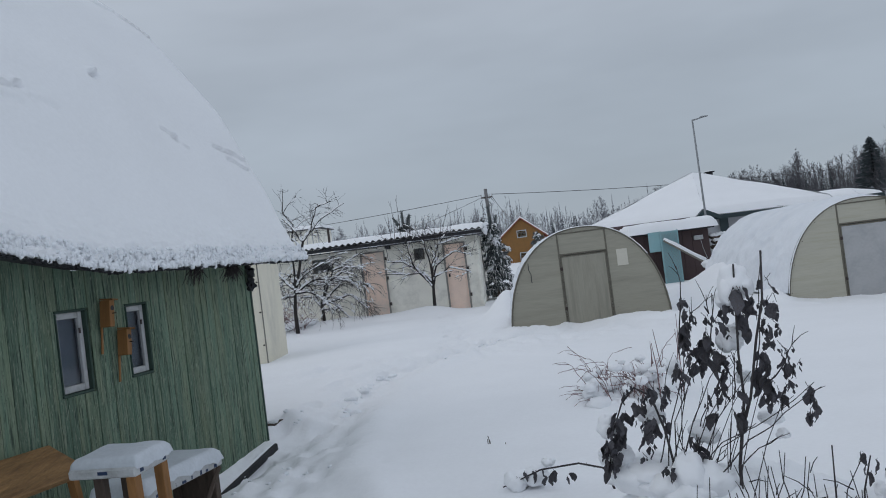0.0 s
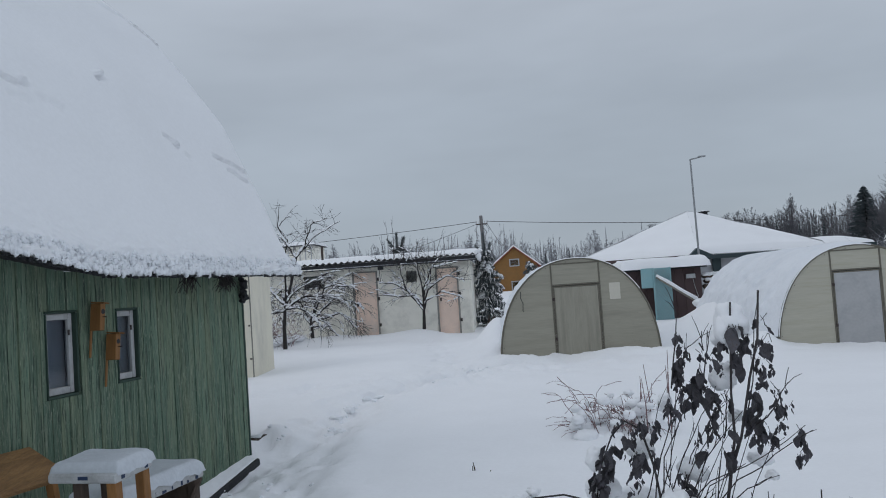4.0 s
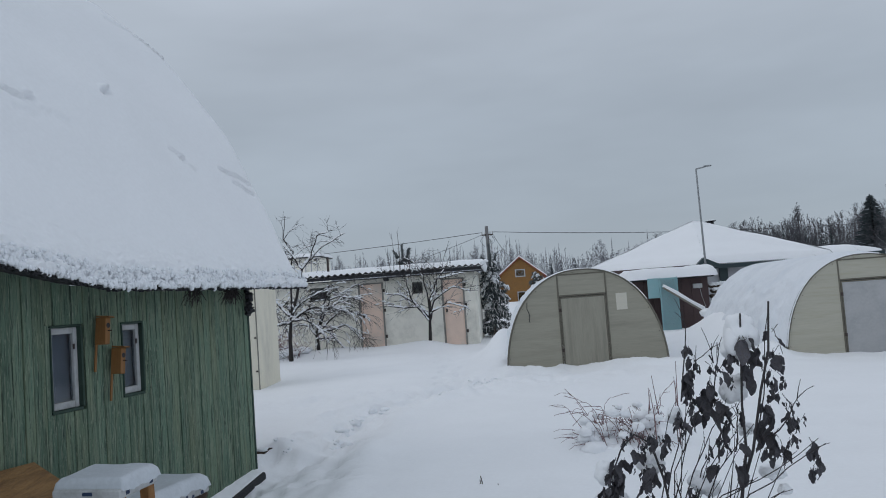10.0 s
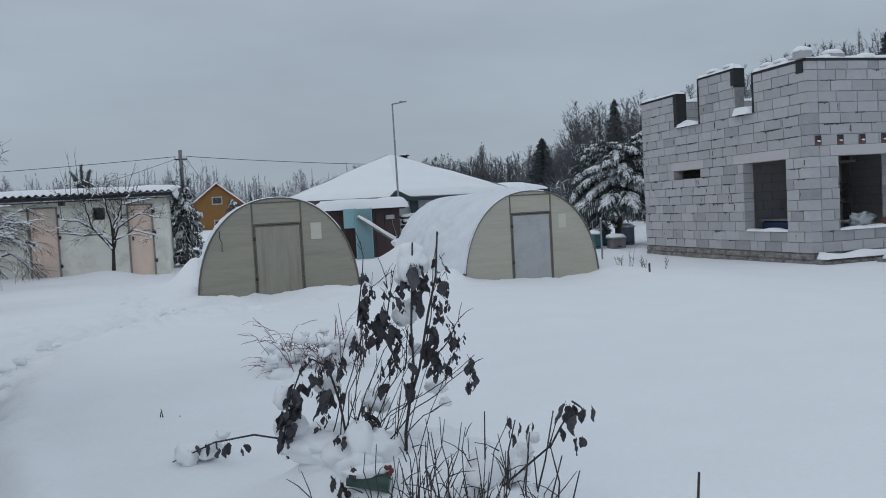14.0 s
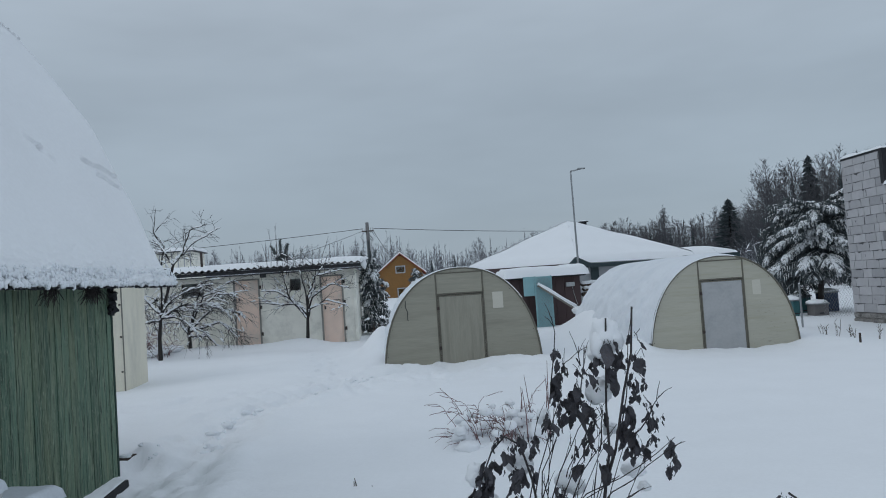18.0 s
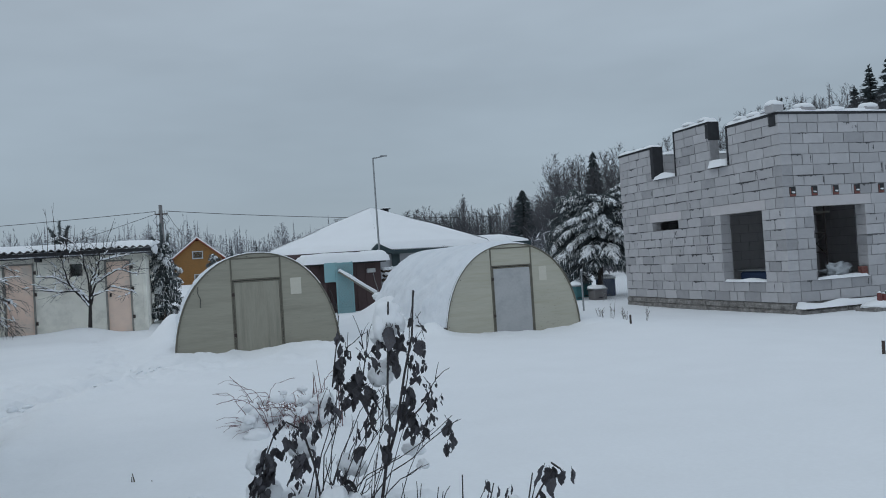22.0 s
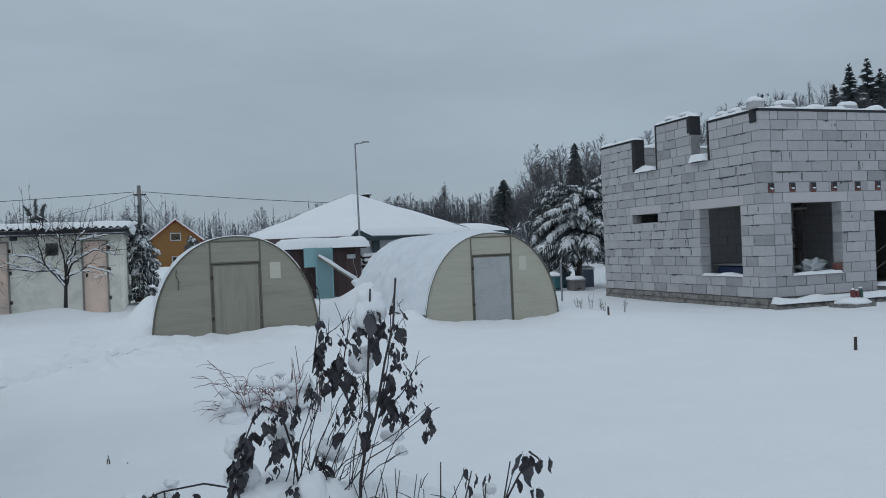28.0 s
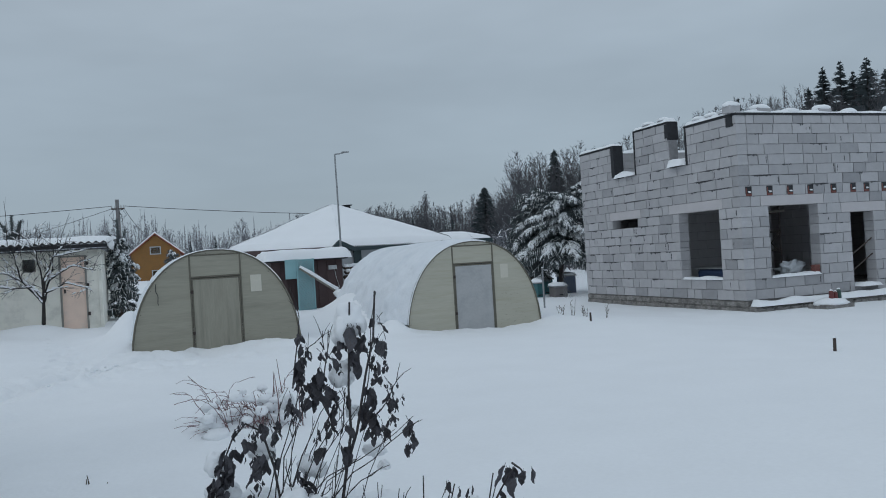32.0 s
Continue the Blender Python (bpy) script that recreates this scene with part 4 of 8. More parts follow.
def roof_snow(name, cx, y, top, base, length, thick, left_bank, label, parent):
    """Snow over an arched roof, thicker on the crown, sliding into a bank on one side."""
    half = 1.5
    def fn(u, v):
        yy = y + 0.03 + v * (length - 0.02)
        if u < left_bank[1]:
            k = 1 - u / max(1e-6, left_bank[1])
        else:
            k = 0
        a = math.pi * (0.06 + 0.74 * u)
        c, s = math.cos(a), math.sin(a)
        x = cx - half * math.copysign(abs(c) ** 0.92, c)
        z = base + (top - base) * abs(s) ** 0.86
        edge = min(1, v * length / 0.5) ** 0.6 if v > 0 else 0
        t = thick * (0.25 + 0.75 * edge) * (1 + 0.35 * noise.noise(Vector((yy * 0.8, u * 4, 3)))) * min(1, (1 - u) / 0.10 + 0.02)
        x -= c * t
        z += max(0.0, s) * t * 0.9
        slide = left_bank[0] * k ** 1.3 * min(1, v * length / 1.0)
        x -= slide * (1 + 0.25 * noise.noise(Vector((yy * 1.3, 1.0, 8))))
        z += 0.05 * k * noise.noise(Vector((yy * 2.3, u * 9, 4)))
        low = max(0.0, 1 - u / 0.55)
        rip = noise.noise(Vector((yy * 2.6 + u * 5, u * 14 - yy, 6))) + 0.5 * noise.noise(Vector((yy * 7, u * 30, 2)))
        x -= 0.085 * rip * low * min(1, v * length / 0.4)
        z += 0.05 * rip * low
        return (x, yy, z)
    obj(name, Geo().sheet(fn, 90, 130), DIMMED_SNOW, parent, label, smooth=True)


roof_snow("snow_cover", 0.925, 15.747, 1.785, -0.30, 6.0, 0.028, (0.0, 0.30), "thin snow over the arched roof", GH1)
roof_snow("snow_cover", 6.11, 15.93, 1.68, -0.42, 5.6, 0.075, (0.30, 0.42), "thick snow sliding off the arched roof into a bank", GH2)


# ---------------------------------------------------------------- green shed
SHED_TURN = Matrix(((SHED_N.x, SHED_D.x, 0, 0), (SHED_N.y, SHED_D.y, 0, 0), (0, 0, 1, 0), (0, 0, 0, 1)))


def shed_box(lo, hi, bevel=0.0, tilt=None):
    """A box in the shed's own directions: out of the wall, along it, up."""
    m = Matrix.Translation(SHED_P) @ SHED_TURN
    if tilt is not None:
        m = m @ tilt
    return Geo().box(lo, hi, m, bevel)


def roof_line(v):
    """The mansard's outline from the eave up to the ridge: (out, z)."""
    pts = [(0.40, 1.66), (0.10, 2.20), (-0.17, 2.74), (-0.55, 3.46), (-0.90, 3.98), (-1.27, 4.44), (-2.0, 5.16), (-3.0, 5.75)]
    k = v * (len(pts) - 1)
    i = min(int(k), len(pts) - 2)
    f = k - i
    return pts[i][0] + (pts[i + 1][0] - pts[i][0]) * f, pts[i][1] + (pts[i + 1][1] - pts[i][1]) * f


def eave_lift(s):
    return 0.15 * min(1.1, max(0, 0.30 - s))


# cracks and pits in the roof snow: from, to (along, share of the slope), depth, width
ROOF_CRACKS = ((2.15, 0.346, 2.30, 0.329, 0.028, 0.020), (2.29, 0.330, 2.33, 0.327, 0.055, 0.022), (2.40, 0.318, 2.46, 0.312, 0.02, 0.02), (2.97, 0.327, 3.25, 0.317, 0.042, 0.020), (3.25, 0.318, 3.55, 0.308, 0.038, 0.020), (3.12, 0.300, 3.45, 0.279, 0.035, 0.024),
               (1.52, 0.428, 1.55, 0.434, 0.10, 0.045), (0.20, 0.372, 0.36, 0.366, 0.04, 0.022), (0.44, 0.369, 0.48, 0.366, 0.06, 0.028), (0.55, 0.352, 0.80, 0.346, 0.02, 0.04), (0.25, 0.345, 0.42, 0.340, 0.02, 0.04),
               (3.12, 0.800, 3.40, 0.775, 0.03, 0.035), (3.38, 0.760, 3.50, 0.705, 0.045, 0.035))


def build_shed():
    hut = thing("garden_shed", shed(0, 0, -0.2), "weathered green board shed under a steep snow-covered roof", "shed")
    wall = obj("wall", shed_box((-3.6, -3.2, -0.45), (-0.12, 2.84, 1.70)), GREEN_DARK, hut, "wall of weathered green upright boards")
    holes = [(0.125, 0.415, 0.825, 1.40), (0.885, 1.13, 0.845, 1.39)]
    rnd = random.Random(5)
    s = -3.2
    while s < 2.84:
        w = min(rnd.choice((0.085, 0.095, 0.11, 0.125)), 2.86 - s)
        if w < 0.03:
            break
        a, b, high = s + 0.0025, s + w - 0.0025, 1.70 + eave_lift(s)
        pieces = [(a, b, -0.40, high)]
        for h0, h1, z0, z1 in holes:
            if b > h0 - 0.015 and a < h1 + 0.024:
                pieces = [(a, b, -0.40, z0 - 0.024), (a, b, z1 + 0.020, high)]
                if a < h0 - 0.03:
                    pieces.append((a, h0 - 0.015, z0 - 0.024, z1 + 0.020))
                if b > h1 + 0.04:
                    pieces.append((h1 + 0.024, b, z0 - 0.024, z1 + 0.020))
        for p0, p1, z0, z1 in pieces:
            d = rnd.uniform(0.0, 0.007)
            obj("board", shed_box((-0.028, p0, z0), (d, p1, z1), 0.0025), GREEN, wall, at=shed((p0 + p1) / 2, 0, z0))
        s += w
    obj("corner_board", shed_box((-0.06, 2.862, -0.40), (0.012, 2.89, 1.74), 0.004), GREEN_DARK, hut)
    # windows: dark trim in the hole, white sash, pane, curtain behind
    for h0, h1, z0, z1 in holes:
        win = obj("window", shed_box((-0.09, h0 - 0.008, z0 - 0.022), (0.008, h1 + 0.008, z0 - 0.002), 0.003), GREEN_DARK, hut, "small window with peeling white sash and green trim")
        obj("window_trim", shed_box((-0.08, h0 - 0.012, z1 + 0.002), (0.009, h1 + 0.014, z1 + 0.018), 0.003), GREEN_DARK, win)
        obj("window_trim", shed_box((-0.08, h1 + 0.002, z0), (0.009, h1 + 0.022, z1), 0.003), GREEN_DARK, win)
        obj("window_trim", shed_box((-0.02, h0 - 0.014, z0), (0.012, h0 - 0.002, z1), 0.003), GREEN_DARK, win)
        f = 0.042
        for lo, hi in (((-0.065, h0, z0), (-0.024, h0 + f, z1)), ((-0.065, h1 - f, z0), (-0.024, h1, z1)),
                       ((-0.064, h0 + f + 0.001, z0), (-0.025, h1 - f - 0.001, z0 + 0.05)), ((-0.064, h0 + f + 0.001, z1 - 0.045), (-0.025, h1 - f - 0.001, z1))):
            obj("sash", shed_box(lo, hi, 0.004), WHITE, win, "peeling white painted sash")
        obj("curtain", shed_box((-0.10, h0 - 0.01, z0 - 0.01), (-0.09, h1 + 0.01, z1 + 0.01)), CURTAIN, win, "grey-blue curtain behind the pane")
        obj("pane", shed_box((-0.050, h0 + f, z0 + 0.05), (-0.046, h1 - f, z1 - 0.045)), GLASS, win, "dark reflecting pane")
        obj("hinge", shed_box((-0.028, h1 - f - 0.004, z1 - 0.16), (-0.018, h1 - f + 0.012, z1 - 0.12), 0.002), IRON, win)
    # roof shell and snow
    g = Geo()
    g.sheet(lambda u, v: shed(-3.5 + u * 6.9, roof_line(v)[0] - 0.13, roof_line(v)[1] - 0.005 + eave_lift(-3.5 + u * 6.9) * max(0, 1 - 3 * v)), 20, 14)
    obj("roof", g, SLATE, hut, "steep dark sheet roof")
    g = Geo()
    for i in range(330):
        s0 = -3.4 + 6.93 * i / 330 + rnd.uniform(-0.012, 0.012)
        g.blob(shed(s0, 0.385 + rnd.uniform(-0.02, 0.012), 1.642 + eave_lift(s0) + rnd.uniform(-0.008, 0.006)), (0.022, 0.016, rnd.uniform(0.005, 0.013)), 0.4, 6, 4, i)
    g.sheet(lambda u, v: shed(-3.5 + u * 7.0, 0.37 - v * 0.40, 1.648 + eave_lift(-3.5 + u * 7.0) + 0.06 * v), 60, 1)
    obj("felt_edge", g, BITUMEN, hut, "dark ragged felt at the eave")

    def fn(u, v):
        v = v ** 1.6
        s1 = -3.5 + u * (7.04 + 0.25 * math.sin(math.pi * min(1, v / 0.85)))
        out, z = roof_line(v)
        lo = math.exp(-v * 22)
        lump = noise.noise(Vector((s1 * 7, v * 60, 1))) * 0.045 + noise.noise(Vector((s1 * 19, v * 130, 3))) * 0.035 + noise.noise(Vector((s1 * 40, v * 260, 5))) * 0.02
        swell = 0.03 * noise.noise(Vector((s1 * 0.9, v * 6, 7)))
        out += lump * lo + swell
        z += eave_lift(s1) * max(0, 1 - 3 * v) + 0.8 * lump * lo + swell
        # broken crust, a few pits and slid flakes
        for sa, va, sb, vb, deep, wide in ROOF_CRACKS:
            if not sa - 0.3 < s1 < sb + 0.3:
                continue
            k = min(1, max(0, (s1 - sa) / max(0.01, sb - sa)))
            up = (v - va - (vb - va) * k) * 7.5 + 0.045 * noise.noise(Vector((s1 * 7, va * 40, 2))) + 0.022 * noise.noise(Vector((s1 * 21, va * 40, 6)))
            side = max(0, sa - s1, s1 - sb)
            fade = math.exp(-(side / wide) ** 2)
            lip = deep * 0.6 * fade * math.exp(-((up - 1.6 * wide) / (1.3 * wide)) ** 2) - deep * fade * math.exp(-(up / wide) ** 2)
            out += lip
            z += 0.4 * lip
        edge = (3.54 + 0.25 * math.sin(math.pi * min(1, v / 0.85)) - s1)
        if edge < 0.25:
            out -= 0.10 * (1 - edge / 0.25) ** 2
        return shed(s1, out, z)
    g = Geo().sheet(fn, 480, 300)
    obj("snow_cover", g, SNOW, hut, "thick snow sheet with a crumbling lower edge", smooth=True)
    # crumbs of broken snow along the eave, hanging a little over it
    g = Geo()
    for i in range(1900):
        s0, up = rnd.uniform(-1.6, 3.50), 0.5 * rnd.random() ** 1.8
        r = rnd.uniform(0.007, 0.020) * (1.1 - 0.5 * up)
        g.blob(shed(s0, 0.398 - 0.15 * up + rnd.uniform(-0.012, 0.016), 1.664 + eave_lift(s0) + 0.30 * up + rnd.uniform(-0.012, 0.01)), (r, r, r * rnd.uniform(0.8, 1.5)), 0.5, 6, 4, i)
    obj("crumbly_edge", g, SNOW_ROUGH, hut, "crumbling lumps of snow along the eave", smooth=True, kind="stuff")
    # footing board with snow on it
    sag = Matrix.Translation((0.100, 2.81, -0.185)) @ Matrix.Rotation(radians(9.5), 4, "X")
    obj("footing_board", shed_box((0, -2.0, -0.075), (0.040, 0, 0), 0.010, sag), BITUMEN, hut, "dark footing board sagging along the wall foot")
    def footing(u, v):
        s0, o = 0.9 + 1.915 * v, 0.002 + 0.112 * u
        inner, outer = -0.160 - 0.095 * (2.82 - s0), -0.178 - 0.167 * (2.82 - s0)
        edge = min(1, min(1 - u, (1 - v) * 12) / 0.12) ** 0.5
        return shed(s0, o + 0.010 * noise.noise(Vector((s0 * 8, u, 3))) * u, inner + (outer - inner) * u - 0.022 + 0.024 * edge + 0.008 * noise.noise(Vector((s0 * 9, o * 20, 1))))
    obj("snow_cap", Geo().sheet(footing, 14, 90), SNOW, hut, "thin snow on the footing board", smooth=True, kind="stuff")
    g = Geo()
    for k in range(9):
        g.blob(shed(2.83 + rnd.uniform(-0.02, 0.02), 0.05 + rnd.uniform(-0.015, 0.02), 1.62 - 0.026 * k), (0.035, 0.035, 0.028), 0.5, 9, 6, k, 2.5)
    obj("dark_bundle", g, BITUMEN, hut, "dark withered bundle hanging at the corner")
    # dry plant bundles under the eave
    for s0, n in ((1.42, 40), (2.02, 120)):
        bundle = Geo()
        for i in range(n):
            a = shed(s0 + rnd.gauss(0, 0.05), 0.32 + rnd.uniform(-0.04, 0.04), 1.635)
            b = a + Vector((rnd.uniform(-0.08, 0.08), rnd.uniform(-0.09, 0.09), -rnd.uniform(0.04, 0.15)))
            bundle.tube([a, (a + b) / 2 + Vector((0.01, 0, 0)), b], [0.004, 0.003, 0.002], 3, False)
        obj("herb_bundle", bundle, BARK, None, "bundle of dry herbs hung under the shed eave", category="dried herbs", group="herb bundles", kind="stuff", at=shed(s0, 0.32, 1.63))


build_shed()


def bird_box(s0, z0, tilt, out):
    """A nest box on a stick: front, sides, lid, entrance hole, perch."""
    w, d, h = 0.027, 0.046, 0.20
    m = Matrix.Translation(shed(s0, out, z0)) @ SHED_TURN @ Matrix.Rotation(radians(tilt), 4, "X")
    bx = thing("bird_box", shed(s0, 0.0, z0), "orange-brown wooden nest box on a stick fixed to the shed", "bird box", "nest boxes on the shed")
    obj("body", Geo().box((-d, -w, 0), (d, w, h), m, 0.004), WOOD, bx, "orange-brown board body")
    obj("lid", Geo().box((-d - 0.008, -w - 0.007, h + 0.001), (d + 0.016, w + 0.007, h + 0.012), m @ Matrix.Rotation(radians(4), 4, "Y"), 0.003), WOOD, bx)
    # no hole is cut: a black disc gives its shade
    obj("entrance_hole", Geo().tube([m @ Vector((d - 0.002, 0, h * 0.70)), m @ Vector((d + 0.002, 0, h * 0.70))], 0.019, 12), BITUMEN, bx, "black disc standing for the shade in the entrance hole")
    obj("perch", Geo().tube([m @ Vector((d, 0, h * 0.5)), m @ Vector((d + 0.035, 0, h * 0.5))], 0.004, 6), DARKWOOD, bx)
    obj("stick", Geo().box((-d - 0.012, -0.010, -0.20), (-d, 0.010, h * 0.9), m, 0.003), WOOD, bx, "narrow orange lath")
    return bx


bird_box(0.555, 1.255, -7, 0.078)
bird_box(0.715, 1.02, -7, 0.078)


def build_table():
    """A low table with an oilcloth and a slab of snow, and the benches beside it."""
    t = thing("garden_table", shed(-0.573, 0.969, -0.3), "small timber table with a patterned oilcloth under snow", "table")
    turn = Matrix.Translation((0.969, -0.573, 0.01)) @ Matrix.Rotation(radians(3.0), 4, "X")
    obj("tabletop", shed_box((-0.215, -0.155, 0.455), (0.215, 0.155, 0.485), 0.005, turn), WOOD_FLAT, t)
    cloth = obj("oilcloth", shed_box((-0.225, -0.165, 0.448), (0.225, 0.165, 0.502), 0.01, turn), WHITE, t, "pale oilcloth with dark blue prints hanging over the edge")
    for y0 in (-0.12, 0.09):
        obj("print", shed_box((0.2255, y0, 0.463), (0.2275, y0 + 0.03, 0.485), 0, turn), BLUE, cloth)
    obj("print", shed_box((-0.02, -0.1675, 0.470), (0.045, -0.1655, 0.490), 0, turn), BLUE, cloth)

    def fn(u, v):
        x, y = -0.232 + u * 0.464, -0.172 + v * 0.344
        e = min(min(u, 1 - u) * 0.464, min(v, 1 - v) * 0.344)
        k = min(1, e / 0.035) ** 0.5
        q = turn @ Vector((x, y, 0))
        drop = (0.022 + 0.025 * noise.noise(Vector((x * 9, y * 9, 3))) + 0.012 * noise.noise(Vector((x * 30, y * 30, 5)))) * (e < 0.001)
        return shed(q.y, q.x, q.z + 0.496 - 0.6 * drop + 0.064 * k * (1 + 0.18 * noise.noise(Vector((x * 5, y * 5, 0)))))
    obj("snow_slab", Geo().sheet(fn, 36, 50), GREY_SNOW, t, "rounded slab of snow", smooth=True)
    for x, y, mat in ((-0.06, -0.10, DARKWOOD), (0.18, -0.125, WOOD), (-0.06, 0.125, DARKWOOD), (0.18, 0.125, WOOD)):
        obj("leg", shed_box((x - 0.03, y - 0.03, -0.30), (x + 0.03, y + 0.03, 0.454), 0.004, turn), mat, t, "square orange-brown leg" if mat is WOOD else "dark square leg")
    b = thing("garden_bench", shed(0.14, 0.69, -0.3), "dark timber bench with an oilcloth under snow", "bench")
    obj("seat", shed_box((0.50, -0.30, 0.20), (0.88, 0.58, 0.235), 0.005), DARKWOOD, b)
    obj("oilcloth", shed_box((0.49, -0.31, 0.165), (0.89, 0.59, 0.242), 0.01), WHITE, b, "pale patterned oilcloth")
    for i in range(8):
        obj("print", shed_box((0.8905, -0.20 + i * 0.095 + 0.012 * (i % 3), 0.172), (0.8925, -0.175 + i * 0.095 + 0.02 * (i % 2), 0.190 + 0.006 * (i % 3))), BLUE, b)
    def fn2(u, v):
        o, s1 = 0.48 + u * 0.42, -0.32 + v * 0.92
        e = min(min(u, 1 - u) * 0.42, min(v, 1 - v) * 0.92)
        return shed(s1, o, 0.232 + 0.066 * min(1, e / 0.05) ** 0.5 * (1 + 0.2 * noise.noise(Vector((o * 5, s1 * 5, 4)))) - 0.035 * (e < 0.001) * (0.6 + noise.noise(Vector((o * 14, s1 * 14, 6)))))
    obj("snow_slab", Geo().sheet(fn2, 26, 52), GREY_SNOW, b, "rounded slab of snow", smooth=True)
    for o in (0.54, 0.84):
        obj("leg", shed_box((o - 0.03, 0.50, -0.32), (o + 0.03, 0.56, 0.164), 0.004), DARKWOOD, b)
        obj("leg", shed_box((o - 0.03, -0.27, -0.32), (o + 0.03, -0.21, 0.164), 0.004), DARKWOOD, b)
    obj("side_board", shed_box((0.572, 0.515, -0.10), (0.808, 0.545, 0.164), 0.004), DARKWOOD, b)
    obj("brace", Geo().tube([shed(0.15, 0.86, -0.28), shed(0.56, 0.875, 0.16)], 0.018, 6), DARKWOOD, b, "slanting dark brace")
    p = thing("plank_bench", shed(-0.55, 0.45, -0.3), "worn orange-brown plank bench standing against the shed", "bench")
    tilt = Matrix.Translation((0.22, 0, 0.455)) @ Matrix.Rotation(radians(-5), 4, "Z") @ Matrix.Rotation(radians(27), 4, "Y")
    obj("seat", shed_box((-0.16, -1.75, -0.02), (0.22, -0.16, 0.02), 0.006, tilt), WOOD_FLAT, p, "worn orange plank with dark stains")
    obj("leg", Geo().tube([shed(-0.30, 0.36, 0.375), shed(-0.20, 0.38, -0.28)], 0.035, 4), WOOD, p)
    obj("leg", Geo().tube([shed(-1.45, 0.36, 0.375), shed(-1.58, 0.38, -0.28)], 0.035, 4), WOOD, p)
    obj("brace", shed_box((0.0, -1.40, -0.09), (0.08, -0.45, -0.021), 0.004, tilt), WOOD, p)


build_table()


# ---------------------------------------------------------------- pale outhouse beyond the shed
def build_outhouse():
    y, x1 = 15.84, -5.42
    o = thing("outhouse", (-5.6, y, -0.1), "whitewashed board outhouse beyond the green shed", "outhouse")
    obj("wall", Geo().box((-8.0, y + 0.03, -0.3), (x1 - 0.0, y + 1.36, 2.35)), CREAM, o, "whitewashed wall")
    xs = [-8.0, -7.4, -6.8, -6.2, -5.85, x1]
    for a, b in zip(xs, xs[1:]):
        obj("board", Geo().box((a + 0.008, y, -0.3), (b - 0.008, y + 0.03, 2.35), bevel=0.006), CREAM, o)
    obj("corner_strip", Geo().box((x1 - 0.012, y - 0.012, -0.3), (x1 + 0.012, y - 0.001, 2.35), bevel=0.002), GREYWOOD, o, "grey corner strip")
    for z in (0.25, 0.9, 1.5, 2.0):
        obj("nail_plate", Geo().box((x1 - 0.06, y - 0.008, z), (x1 - 0.02, y - 0.001, z + 0.03), bevel=0.002), IRON, o)
    obj("roof", Geo().box((-8.2, y - 0.2, 2.36), (x1 + 0.10, y + 1.5, 2.42), bevel=0.01), SLATE, o)


build_outhouse()


# ---------------------------------------------------------------- long whitewashed store with doors
GY = 24.81


